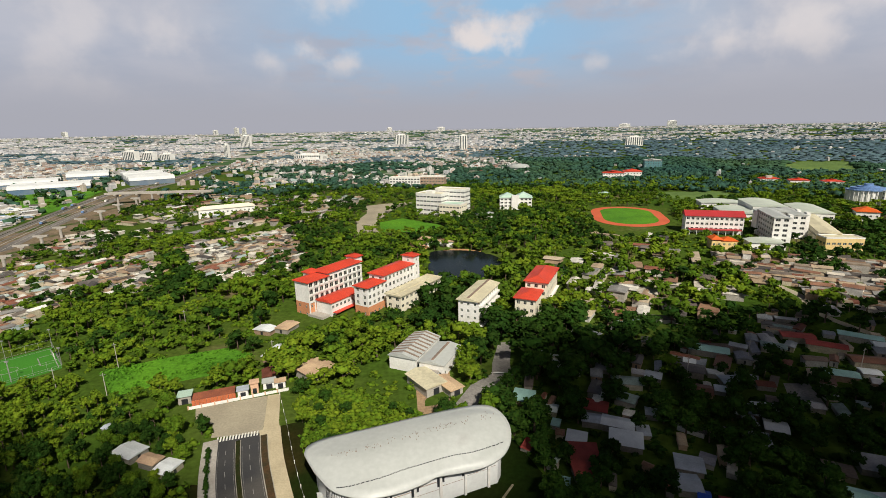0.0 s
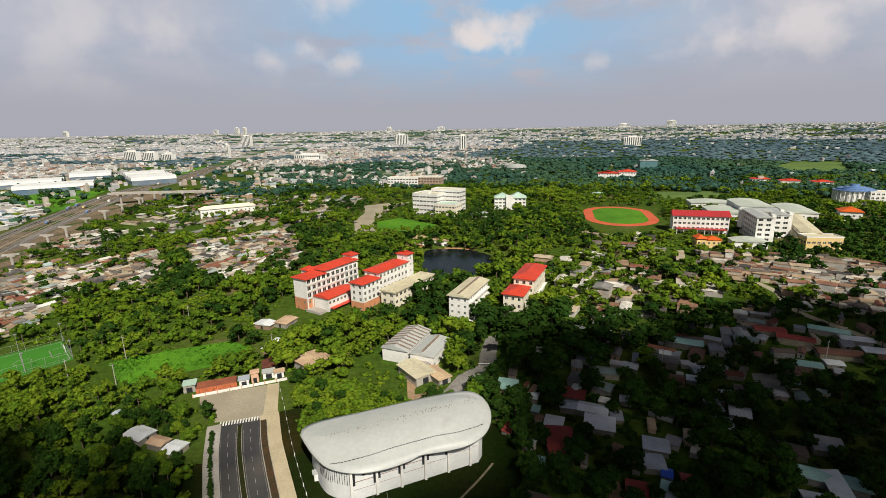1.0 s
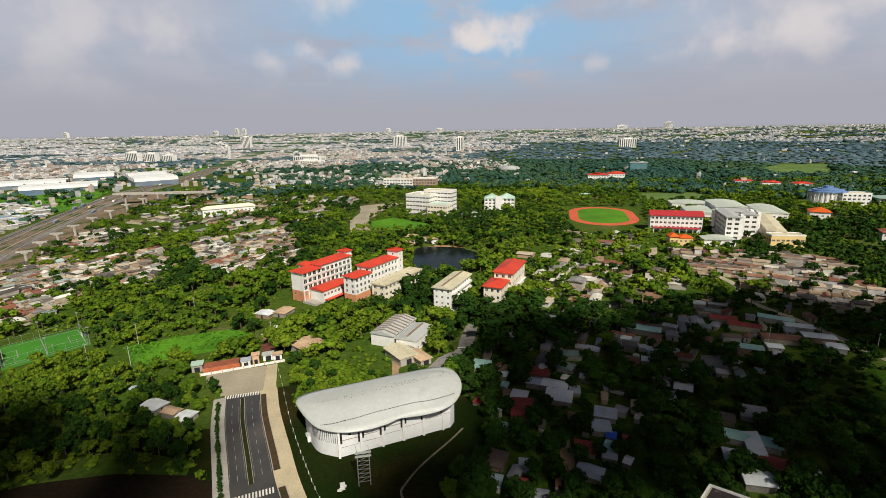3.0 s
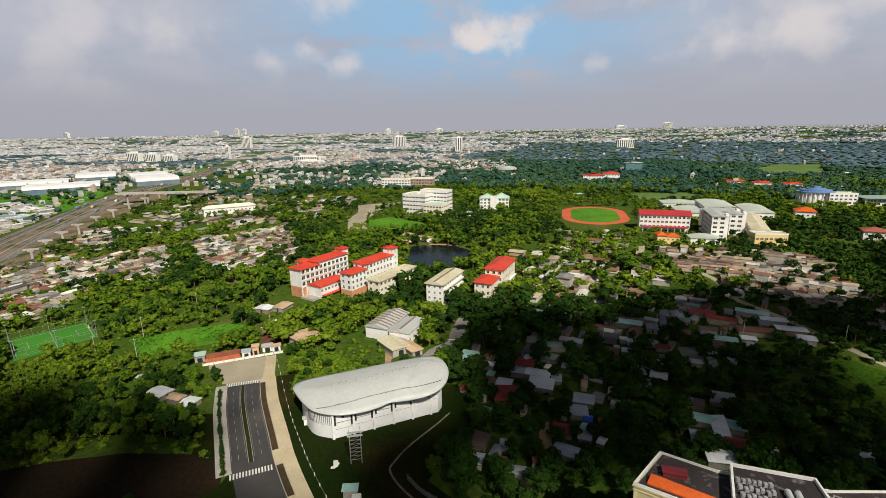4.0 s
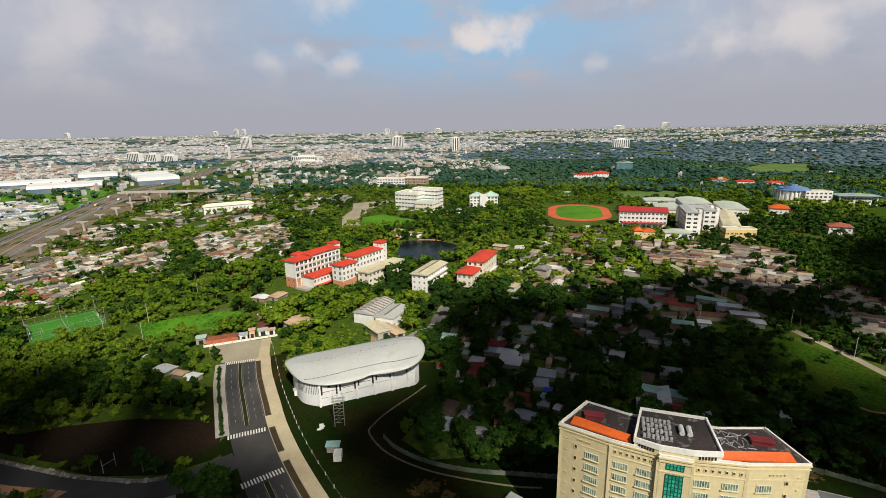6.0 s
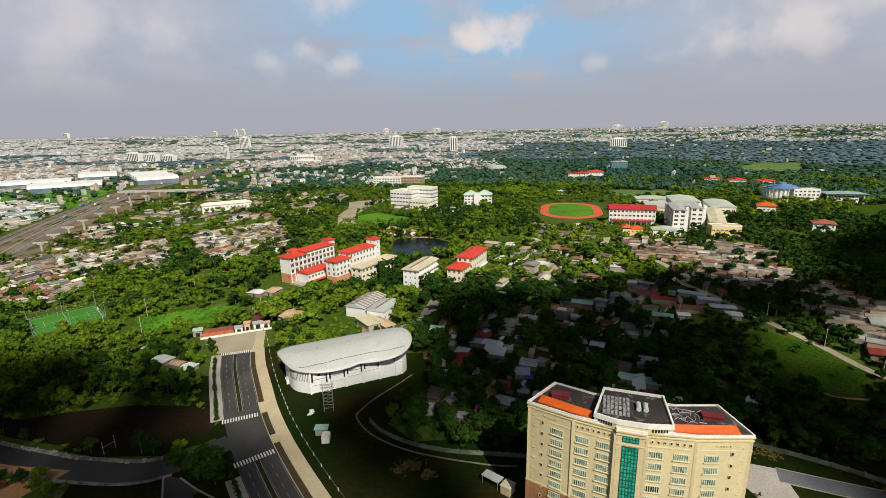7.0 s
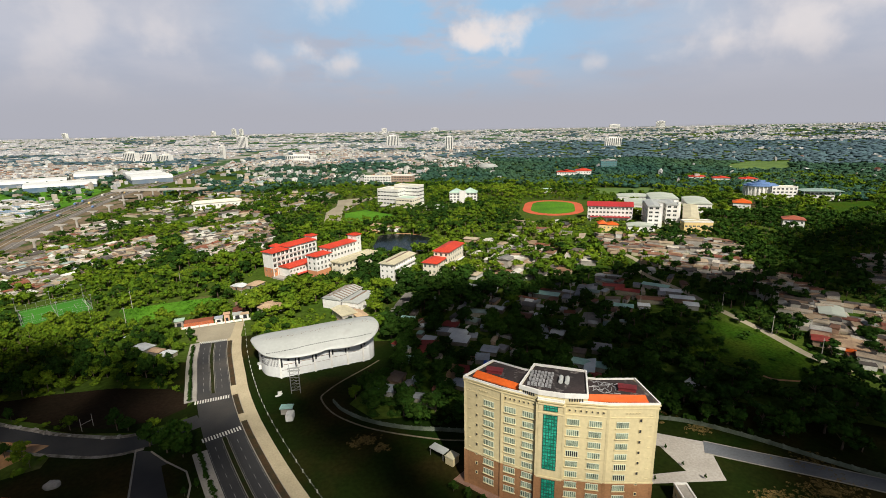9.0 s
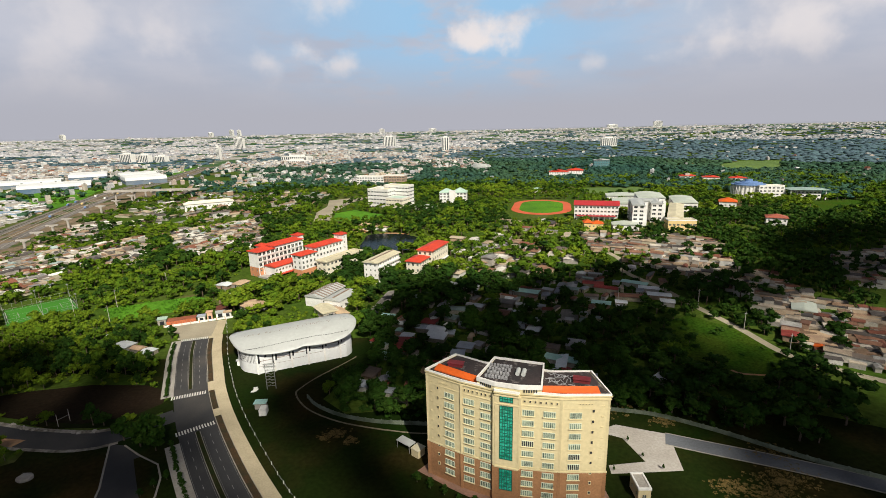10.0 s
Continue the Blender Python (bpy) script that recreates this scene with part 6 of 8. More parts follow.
def viaduct():
    col, cap = pier_meshes()
    line = [(-300, 322), (-312, 352), (-321, 382), (-328, 412), (-333, 445), (-337, 478), (-339, 510), (-341, 545), (-343, 580), (-344, 612)]
    for (x, y), (x2, y2) in zip(line, line[1:]):
        m = at(x, y, math.degrees(math.atan2(y2 - y, x2 - x)))
        th = thing("viaduct_pier", m, "bare concrete hammerhead viaduct pier without its deck", "pier", group="viaduct piers")
        part("column", col, None, th); part("cap", cap, None, th)
    deck = thing("viaduct", at(-312, 566, 2), "finished concrete viaduct deck on piers", "viaduct")
    s = Shape(); s.box(-74, -4, 10.2, 48, 4, 11.6); s.box(-74, -4, 11.6, 48, -3.6, 12.5); s.box(-74, 3.6, 11.6, 48, 4, 12.5); part("deck", s, M_CONCRETE, deck)
    for i in range(5):
        part("column", col, None, deck, m=pose(-62 + 25 * i, 0, 0)); part("cap", cap, None, deck, m=pose(-62 + 25 * i, 0, 0))


viaduct()


def depot(x, y, yaw, l, spans, w=26.0):
    th = thing("depot", at(x, y, yaw), "huge depot shed with white curved sheet roofs", "depot", group="depot sheds")
    for i in range(spans):
        s = Shape()
        n = 8
        for k in range(n):
            a, b = math.pi * k / n, math.pi * (k + 1) / n
            x0, x1 = (i * w + w / 2 - w / 2 * math.cos(q) for q in (a, b))
            z0, z1 = (7 + 6.0 * math.sin(q) for q in (a, b))
            s.face([(x0, 0, z0), (x1, 0, z1), (x1, l, z1), (x0, l, z0)])
            s.face([(x0, 0, 6), (x1, 0, 6), (x1, 0, z1), (x0, 0, z0)])
        part("roof", s, M_SHEDROOF, th)
    s = Shape(); s.box(0.5, 0.5, -2, spans * w - 0.5, l - 0.5, 6.6); part("wall", s, M_DEPOT, th)
    keep_clear(on_plan(th.matrix_world, [(-4, -4), (spans * w + 4, -4), (spans * w + 4, l + 4), (-4, l + 4)]))


M_SHEDROOF = mat("white_sheet", (0.66, 0.67, 0.66), (0.58, 0.59, 0.59), scale=0.05, fine=0.4, spread=0.12, rough=0.6)
M_DEPOT = mat("depot_wall", (0.09, 0.15, 0.24), (0.20, 0.23, 0.25), scale=0.06, spread=0.2)
depot(-508, 788, -52, 62, 3); depot(-620, 712, -58, 95, 2); depot(-740, 770, -60, 120, 2); depot(-660, 880, -58, 60, 3); depot(-552, 850, -52, 60, 2)


# ---- homes ----
def home_template(rng):
    """A hut: walls, and a gabled or lean-to sheet roof with eaves."""
    parts = []
    v, f = tri_box(-0.5, -0.5, -0.4, 0.5, 0.5, 0.72)
    if rng.random() < 0.3:
        return stack([(v, f[:8], 0), (v * [1.04, 1.04, 0.1] + [0, 0, 0.68], f, 1)])
    parts.append((v, f[:8], 0))
    e, h = 0.58, rng.choice([0.18, 0.28, 0.10])
    if rng.random() < 0.7:
        r = np.array([(-e, -e, 0.70), (e, -e, 0.70), (e, e, 0.70), (-e, e, 0.70), (0, -e, 0.72 + h), (0, e, 0.72 + h)], float)
        t = np.array([(0, 4, 5), (0, 5, 3), (1, 2, 5), (1, 5, 4), (0, 1, 4), (2, 3, 5)])
    else:
        r = np.array([(-e, -e, 0.70), (e, -e, 0.70 + h), (e, e, 0.70 + h), (-e, e, 0.70), (e, -e, 0.68), (e, e, 0.68)], float)
        t = np.array([(0, 1, 2), (0, 2, 3), (1, 4, 5), (1, 5, 2), (0, 4, 1), (3, 2, 5)])
    parts.append((r, t, 1))
    return stack(parts)


def plots(polys, step, jitter, grain_deg, seed, keep):
    """Places for huts along the grain of a quarter."""
    rng = np.random.default_rng(seed)
    allp = np.concatenate([np.array(p, float) for p in polys])
    c = allp.mean(0)
    R = np.abs(allp - c).max() * 1.6
    g = np.arange(-R, R, step)
    u, v = np.meshgrid(g, np.arange(-R, R, step * 1.25))
    u, v = u.ravel() + rng.uniform(-jitter, jitter, u.size), v.ravel() + rng.uniform(-jitter, jitter, u.size)
    a = radians(grain_deg)
    x, y = c[0] + u * math.cos(a) - v * math.sin(a), c[1] + u * math.sin(a) + v * math.cos(a)
    ok = within(polys, x, y) & ~taken(x, y) & (rng.random(x.size) < keep)
    return x[ok], y[ok], rng


def crowd(name, polys, step, grain_deg, seed, keep, label, size=(0.45, 1.15), tall=(2.2, 3.7), roof=None, across=0.35):
    x, y, rng = plots(polys, step, step * 0.38, grain_deg, seed, keep)
    n = len(x)
    tmpl = [home_template(np.random.default_rng(seed * 7 + k)) for k in range(5)]
    yaw = radians(grain_deg) + rng.normal(0, 0.14, n) + (rng.random(n) < across) * math.pi / 2
    sc = np.stack([step * rng.uniform(*size, n), step * 1.7 * rng.uniform(*size, n) * np.where(rng.random(n) < 0.25, 1.7, 1), rng.uniform(*tall, n) * np.where(rng.random(n) < 0.12, 1.8, 1)], 1)
    scatter(name, tmpl, rng.integers(0, 5, n), np.stack([x, y, rise(x, y)], 1), yaw, sc, (M_HOMES, roof or M_TIN), label, "houses")


crowd("huts", HUTS_WEST, 4.5, -28, 11, 0.9, "crowded low houses with weathered tin and tile roofs")
M_TINPALE = palette("pale_tin_roofs", [(0.78, 0.78, 0.78), (0.58, 0.60, 0.64), (0.70, 0.68, 0.63), (0.26, 0.36, 0.48), (0.48, 0.46, 0.43), (0.82, 0.82, 0.80)], rough=0.6)
crowd("huts", HUTS_RIM, 6.5, -28, 16, 0.9, "close-set sheds and houses with white roofs beside the highway", tall=(3.0, 6.0), roof=M_TINPALE)
crowd("huts", HUTS_EAST, 4.4, -32, 12, 0.9, "packed tin-roofed shanties on the slope", roof=M_TINEAST, across=0.85)
crowd("huts", HUTS_MID, 8.5, -25, 13, 0.55, "scattered low houses among trees")

crowd("huts", HUTS_LOOSE, 11.5, -27, 15, 0.5, "low houses scattered among the trees", size=(0.3, 0.75), tall=(2.6, 4.6))

HOME_MESH = []


def home_meshes():
    rng = np.random.default_rng(5)
    for k in range(7):
        w, l, h = rng.uniform(4.6, 7.5), rng.uniform(7.5, 14), rng.uniform(2.1, 2.8)
        a, b, d = Shape(), Shape(), Shape()
        a.box(-w / 2, -l / 2, -1.2, w / 2, l / 2, h)
        if k % 3 == 2:
            z = (h + 0.1, h + 1.0)
            b.prism([(-w / 2 - 0.4, -l / 2 - 0.4), (w / 2 + 0.4, -l / 2 - 0.4), (w / 2 + 0.4, l / 2 + 0.4), (-w / 2 - 0.4, l / 2 + 0.4)], h - 0.02, lambda x, y: z[0] + (z[1] - z[0]) * (x / w + 0.5))
        else:
            hip_roof(b, -w / 2, -l / 2, w / 2, l / 2, h + 0.12, rng.uniform(0.45, 0.95), 0.5, 0.12, hip=0.0)
        d.box(-0.5, -l / 2 - 0.05, 0, 0.5, -l / 2 + 0.1, 1.95)
        HOME_MESH.append((w, l, a.mesh("wall", M_HOMEOB), b, d.mesh("door", M_DARK)))


home_meshes()
LIGHTROOF = mat("bright_tin", (0.76, 0.79, 0.80), spread=0.12, rough=0.45)
TEALROOF = mat("teal_tin", (0.38, 0.62, 0.56), spread=0.15, rough=0.6)
RUSTROOF = mat("rust_tin", (0.30, 0.05, 0.04), spread=0.25, rough=0.75)
GREYROOF = mat("grey_blue_tin", (0.42, 0.46, 0.52), spread=0.2, rough=0.6)
BLUETARP = mat("blue_tarp", (0.03, 0.10, 0.55), spread=0.15, rough=0.5)
ROOFMESH = {}


def home(x, y, yaw, k, roof=None, label="small house with a weathered tin roof", sx=1.0, sy=1.0):
    w, l, wall, shp, door = HOME_MESH[k % 7]
    roof = roof or M_TINOB
    if (k % 7, roof.name) not in ROOFMESH:
        ROOFMESH[k % 7, roof.name] = shp.mesh("roof", roof)
    th = thing("house", at(x, y, yaw), label, "house", group="tin-roofed houses")
    th.scale = (sx, sy, min(1.0, 0.45 + 0.6 * min(sx, sy)))
    part("wall", wall, None, th); part("roof", ROOFMESH[k % 7, roof.name], None, th); part("door", door, None, th)
    r = max(w * sx, l * sy) * 0.5
    r = r * 0.7 + 1.2
    keep_clear([(x - r, y - r), (x + r, y - r), (x + r, y + r), (x - r, y + r)])


def row_of_homes(roof, label, places):
    """Houses that stand along the lanes, their ridges across the slope: x, y and length."""
    rng = np.random.default_rng(len(places) * 13 + int(places[0][0]))
    for x, y, long in places:
        k = int(rng.integers(0, 7))
        w, l = HOME_MESH[k][:2]
        home(x, y, 68 + rng.normal(0, 8), k, roof, label, rng.uniform(0.75, 1.05) * min(6.0, 2.2 + long * 0.6) / w, long / l)


row_of_homes(TEALROOF, "house with a faded teal sheet roof", ((28.5, 141.1, 6.8), (36, 127.1, 2.6), (31.4, 101.4, 3.6), (62.9, 90.5, 3.8), (105.6, 90.9, 14), (104.6, 166.9, 13), (139.6, 146, 8.7), (166.8, 170.3, 13)))
row_of_homes(LIGHTROOF, "house with a bright silver tin roof", ((35.4, 134.3, 5.4), (40.2, 119.4, 5.5), (54.2, 124.8, 8.6), (53.7, 117.0, 8.8), (93.7, 129, 2.8), (102.1, 129.5, 6.1), (99.5, 120.5, 5.8), (94, 160, 4.1), (150.3, 146.7, 5.7)))
row_of_homes(LIGHTROOF, "house with a pale sheet roof", ((69.7, 178.1, 3.6), (96.3, 74.5, 7.2), (111.5, 77, 5.8), (65.4, 83.8, 2.2), (172.4, 151.8, 11), (171.5, 162.1, 10), (45.7, 160.3, 6.4), (172.8, 143.2, 6.4), (94.9, 141.4, 3.4)))
row_of_homes(GREYROOF, "house with a grey-blue tin roof", ((47.3, 127.4, 6), (66.8, 130, 3.6), (94, 123.8, 3.5), (91.1, 115, 5.5), (66.6, 106.6, 6.7), (62.7, 99.5, 5.5), (60.9, 86.4, 4), (53, 79.5, 6.9), (25, 76.7, 6), (35.6, 82.6, 3.6), (97.1, 83.2, 8), (100.6, 146, 5.5), (76.4, 150.6, 5.1), (60.5, 121.2, 3.8)))
row_of_homes(RUSTROOF, "house with a rust-red sheet roof", ((40.1, 112.2, 7.5), (38.9, 105.3, 7.2), (54.6, 89.5, 6), (69, 92.5, 3.5), (33, 76.0, 3.8), (106, 79.5, 8.5), (148.7, 164.5, 12), (50.7, 134.3, 7), (25.5, 117, 2.9), (144.2, 173.5, 11)))
row_of_homes(M_TINOB, "house with a dark weathered tin roof", ((87, 140.7, 8.2), (65.7, 147.7, 9.8), (62.4, 183.3, 10), (90.8, 153.7, 9), (157, 152.8, 14), (114.1, 103.6, 7.8), (103.6, 102.7, 6.4), (27.6, 85.5, 5.6), (72.6, 108.5, 3.8), (61.7, 137.5, 6.2), (129.7, 166.4, 8)))
home(64.6, 95.4, 66, 6, BLUETARP, "hut under a bright blue tarpaulin", 0.5, 0.35)
sheet("yard", [(48.9, 99), (52, 98), (51, 88), (48.5, 76), (43.6, 76), (47, 88)], M_TANEARTH, 0.09, "bare tan earth lane between the houses", step=6)
sheet("yard", [(119, 145), (127.3, 144), (123, 130), (112, 129.7)], M_GREYPAVE, 0.07, "grey concrete yard between the houses", step=6)
keep_clear([(48.9, 99), (52, 98), (51, 88), (48.5, 76), (43.6, 76), (47, 88)])
keep_clear([(119, 145), (127.3, 144), (123, 130), (112, 129.7)])


# low buildings in the west woods
for a in ((-89, 118.5, 65, 0, LIGHTROOF, "small house with a pale roof among trees", 0.8, 0.6), (-80.5, 114, 70, 3, M_WOODROOF, "low house with a weathered tan roof among trees", 0.7, 0.55), (-74.4, 111.2, 72, 4, LIGHTROOF, "house with a pale tin roof among trees", 0.8, 0.5),
          (-102, 130, 68, 1, GREYROOF, "house with a grey roof among trees", 0.55, 0.5), (-79, 203, -20, 6, LIGHTROOF, "low house with a white roof", 1.2, 0.7), (-70, 205.5, -20, 0, M_WOODROOF, "low house with a tan roof", 1.0, 0.7),
          (-66, 178.5, -15, 3, LIGHTROOF, "house with a patched white roof", 1.2, 1.0), (-62, 172, 10, 5, GREYROOF, "hut with a patched grey roof", 0.8, 0.8), (-63, 162, 20, 6, None, "hut with a patched tin roof", 0.8, 0.8),
          (104, 88, -20, 2, LIGHTROOF, "small house with a pale sheet roof", 0.8, 0.8), (139, 74, 30, 6, LIGHTROOF, "lone hut with a pale tin roof", 0.8, 0.6), (212, 92, -35, 3, M_ORANGE, "shop with an orange awning roof", 0.8, 0.5),
          (216, 97, -35, 0, M_WOODROOF, "shop house with a long tan roof", 1.4, 1.0), (208, 103, -35, 1, RUSTROOF, "shop house with a dark red roof", 1.3, 1.0), (232, 128, -35, 0, M_PALEGREEN, "warehouse with a wide pale green roof", 1.3, 1.2), (-70, 20, 10, 3, M_ORANGE, "house with an orange tiled roof", 0.9, 0.8)):
    home(*a)
keep_clear([(-92, 120), (-76, 114), (-71, 106), (-86, 112)])


def near_homes():
    x, y, rng = plots(HUTS_NEAR, 6.6, 2.0, -27, 21, 0.5)
    o = rng.permutation(len(x))
    x, y = x[o], y[o]
    f = fringe(x, y, 0.035, 4.0)
    n = 0
    for a, b, k in zip(x, y, f):
        if k < 0.50 - 0.24 * (a > 95) or n >= 190:
            continue
        n += 1
        home(float(a), float(b), -27 + rng.normal(0, 9) + (90 if rng.random() < 0.4 else 0), int(rng.integers(0, 7)), None, sx=rng.uniform(0.4, 0.75), sy=rng.uniform(0.35, 0.75))


near_homes()
crowd("huts", HUTS_NEAR, 5.6, -27, 14, 0.26, "small lean-tos and sheds crowded between the houses", size=(0.25, 0.6), tall=(1.8, 2.9))


# ---- trees ----
PLANTED = [(-150, 92), (-78, 92), (-62, 104), (-72, 122), (-92, 134), (-112, 148), (-140, 158), (-196, 140), (-196, 98)]   # close-set young trees
BACK = np.array([(-56, 155), (-30, 152), (-10, 140), (-3, 135), (-23, 122), (-42, 116), (-50, 136)], float)   # low growth behind the hall


def woods():
    rng = np.random.default_rng(2)
    step = 6.7
    gx, gy = np.meshgrid(np.arange(-560, 640, step), np.arange(-15, 650, step))
    x, y = gx.ravel() + rng.uniform(-2.6, 2.6, gx.size), gy.ravel() + rng.uniform(-2.6, 2.6, gx.size)
    ok = (np.abs(x - 20) < 1.0 * (y + 95) + 25) & ~taken(x, y)
    x, y = x[ok], y[ok]
    den = 0.93 * np.ones(len(x))
    patch = fringe(x, y, 0.022, 9.0)
    den[(patch < 0.40) & (y > 120)] = 0.35
    den[within(HUTS_WEST, x, y)] = 0.26 + 0.5 * (patch[within(HUTS_WEST, x, y)] > 0.62)
    den[within(HUTS_EAST, x, y)] = 0.15 + 0.75 * (patch[within(HUTS_EAST, x, y)] > 0.58)
    den[within(HUTS_NEAR, x, y)] = 0.80
    den[within(HUTS_NEAR, x, y) & (x > 125)] *= 0.7
    den[within(HUTS_MID, x, y)] = 0.7
    den[within(HUTS_LOOSE, x, y)] *= 0.75
    den[inside(np.array(GRASS_EAST, float), x, y)] = np.where(x[inside(np.array(GRASS_EAST, float), x, y)] < 170, 0.22, 0.05)
    den[(x < -360) & (y > 420)] *= 0.2
    den[(x < 0) & (x > -330) & (y > 380) & (patch < 0.56)] *= 0.45
    den[y > 430] *= 0.8
    den[inside(BACK, x, y)] = 0.6
    ok = (rng.random(len(x)) < den) & ~within([PLANTED], x, y)
    px, py = (q.ravel() for q in np.meshgrid(np.arange(-200, -50, 4.6), np.arange(85, 165, 4.6)))
    px, py = px + rng.uniform(-1.6, 1.6, px.size), py + rng.uniform(-1.6, 1.6, px.size)
    grown = within([PLANTED], px, py) & ~taken(px, py) & (rng.random(px.size) < 0.95)
    x, y = np.concatenate([x[ok], px[grown]]), np.concatenate([y[ok], py[grown]])
    n = len(x)
    size = rng.uniform(5.0, 9.6, n) * np.where(fringe(x, y, 0.012, 3.0) > 0.55, 1.12, 0.92)
    size[(x > -110) & (x < 70) & (y > 150) & (y < 340)] *= 1.22
    size[within([PLANTED], x, y)] *= 0.86
    size[inside(BACK, x, y)] *= 0.6
    size[within(HUTS_NEAR, x, y)] *= 1.12
    size[within(HUTS_EAST, x, y)] *= 0.9
    size[within(HUTS_WEST, x, y)] *= 0.75
    return x, y, size, rng


WX, WY, WSIZE, wrng = woods()
NEAR = (WY < 152) & (WX > -118) & (WX < 128)
idx = np.flatnonzero(NEAR)
near_idx = idx[np.argsort(np.hypot(WX[idx] - 10, WY[idx] - 20))][:300]
LEAVES = (M_LEAF, M_LEAF2, M_LEAF3)


def near_trees():
    made = []
    for k in range(6):
        tv, tf, ts = tree_template(40 + k, 18, 760, 0.036, 1)
        obs = []
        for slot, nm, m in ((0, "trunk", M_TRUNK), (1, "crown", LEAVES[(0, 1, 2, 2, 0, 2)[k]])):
            f = tf[ts == slot]
            used, inv = np.unique(f, return_inverse=True)
            me = bpy.data.meshes.new(nm)
            me.from_pydata(tv[used].tolist(), [], inv.reshape(f.shape).tolist())
            me.materials.append(m)
            obs.append((nm, me))
        made.append(obs)
    rng = np.random.default_rng(8)
    for i in near_idx:
        s = float(WSIZE[i])
        # past x 16 only the darkest crowns: cloud shade put into leaf colour
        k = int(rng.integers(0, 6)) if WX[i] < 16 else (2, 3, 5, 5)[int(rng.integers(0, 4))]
        th = thing("tree", at(float(WX[i]), float(WY[i]), float(rng.uniform(0, 360))), ("broad tree with fresh green leaves", "leafy tree with yellow-green crown", "leafy tree with dark green crown", "leafy tree with dark green crown", "broad tree with fresh green leaves", "leafy tree with dark green crown")[k], "tree", group="trees")
        w = s * rng.uniform(1.05, 1.35) * (0.72 if WX[i] < -60 and WY[i] < 158 else 1.0)
        th.scale = (w, w, s)
        for nm, me in made[k]:
            part(nm, me, None, th)


near_trees()
rest = np.setdiff1d(np.arange(len(WX)), near_idx)


def wood_stuff():
    x, y, s = WX[rest], WY[rest], WSIZE[rest]
    far = np.hypot(x, y + 60) > 275
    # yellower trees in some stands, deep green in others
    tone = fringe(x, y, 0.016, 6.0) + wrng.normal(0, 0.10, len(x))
    tone[(x > 200) & (y < 330) | (x > 16) & (y < 200)] -= 0.36       # darker leaves here stand in for the cloud shade
    # darkest leaves right of the tower, shade again in the colour
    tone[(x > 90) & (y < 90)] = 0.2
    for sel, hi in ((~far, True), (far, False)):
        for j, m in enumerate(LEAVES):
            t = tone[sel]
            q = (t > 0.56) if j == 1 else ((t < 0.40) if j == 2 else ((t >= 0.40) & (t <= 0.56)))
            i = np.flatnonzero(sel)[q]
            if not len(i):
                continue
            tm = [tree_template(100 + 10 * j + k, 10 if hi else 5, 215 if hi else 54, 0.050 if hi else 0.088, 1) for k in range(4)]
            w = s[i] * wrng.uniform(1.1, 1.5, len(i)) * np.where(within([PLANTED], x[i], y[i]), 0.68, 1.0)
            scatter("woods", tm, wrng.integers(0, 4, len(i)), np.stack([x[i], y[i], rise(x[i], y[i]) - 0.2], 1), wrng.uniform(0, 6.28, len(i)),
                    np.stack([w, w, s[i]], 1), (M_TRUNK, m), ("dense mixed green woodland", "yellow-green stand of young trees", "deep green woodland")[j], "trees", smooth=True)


wood_stuff()


def scrub():
    """Low bushes that fill the ground between the trees and the edges of the fields."""
    rng = np.random.default_rng(77)
    n = 12500
    r = 90 + 420 * rng.random(n) ** 0.75
    a = rng.uniform(-1.0, 1.0, n)
    x, y = 15 + r * np.sin(a * 0.86), -75 + r * np.cos(a * 0.86)
    bx, by = rng.uniform(-56, -3, 900), rng.uniform(114, 156, 900)
    low = inside(BACK, bx, by)
    x, y, r = np.concatenate([x, bx[low]]), np.concatenate([y, by[low]]), np.concatenate([r, np.full(low.sum(), 200.0)])
    n = len(x)
    ok = ~taken(x, y) & (rng.random(n) < np.where(within(HUTS_WEST + HUTS_EAST + [GRASS_EAST], x, y), 0.1, 0.62))
    x, y, r = x[ok], y[ok], r[ok]
    tm = []
    for k in range(4):
        q = np.random.default_rng(700 + k)
        C = np.stack([q.uniform(-0.3, 0.3, 2), q.uniform(-0.3, 0.3, 2), q.uniform(0.1, 0.35, 2)], 1)
        R = q.uniform(0.3, 0.42, 2)
        parts = [(*lump(q, c, (s, s, s), 1), 0) for c, s in zip(C[:1], R[:1])]
        tm.append(stack(parts + [(*leaves(q, C, R, 16, 0.17), 0)]))
    s = rng.uniform(2.2, 4.6, len(x))
    sc = np.stack([s, s, rng.uniform(1.2, 3.0, len(x))], 1)
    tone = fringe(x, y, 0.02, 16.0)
    # scrub here takes the dark leaf colour in place of shade
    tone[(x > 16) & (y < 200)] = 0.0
    for q, m, lab in ((tone > 0.5, M_LEAF2, "yellow-green scrub between the trees"), ((tone <= 0.5) & (tone > 0.1), M_LEAF, "low green scrub between the trees"), (tone <= 0.1, M_LEAF3, "low scrub coloured dark for the cloud shade")):
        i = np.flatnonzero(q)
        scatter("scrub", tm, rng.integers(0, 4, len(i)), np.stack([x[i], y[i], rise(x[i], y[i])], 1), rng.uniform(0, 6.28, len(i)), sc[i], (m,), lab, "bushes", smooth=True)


scrub()


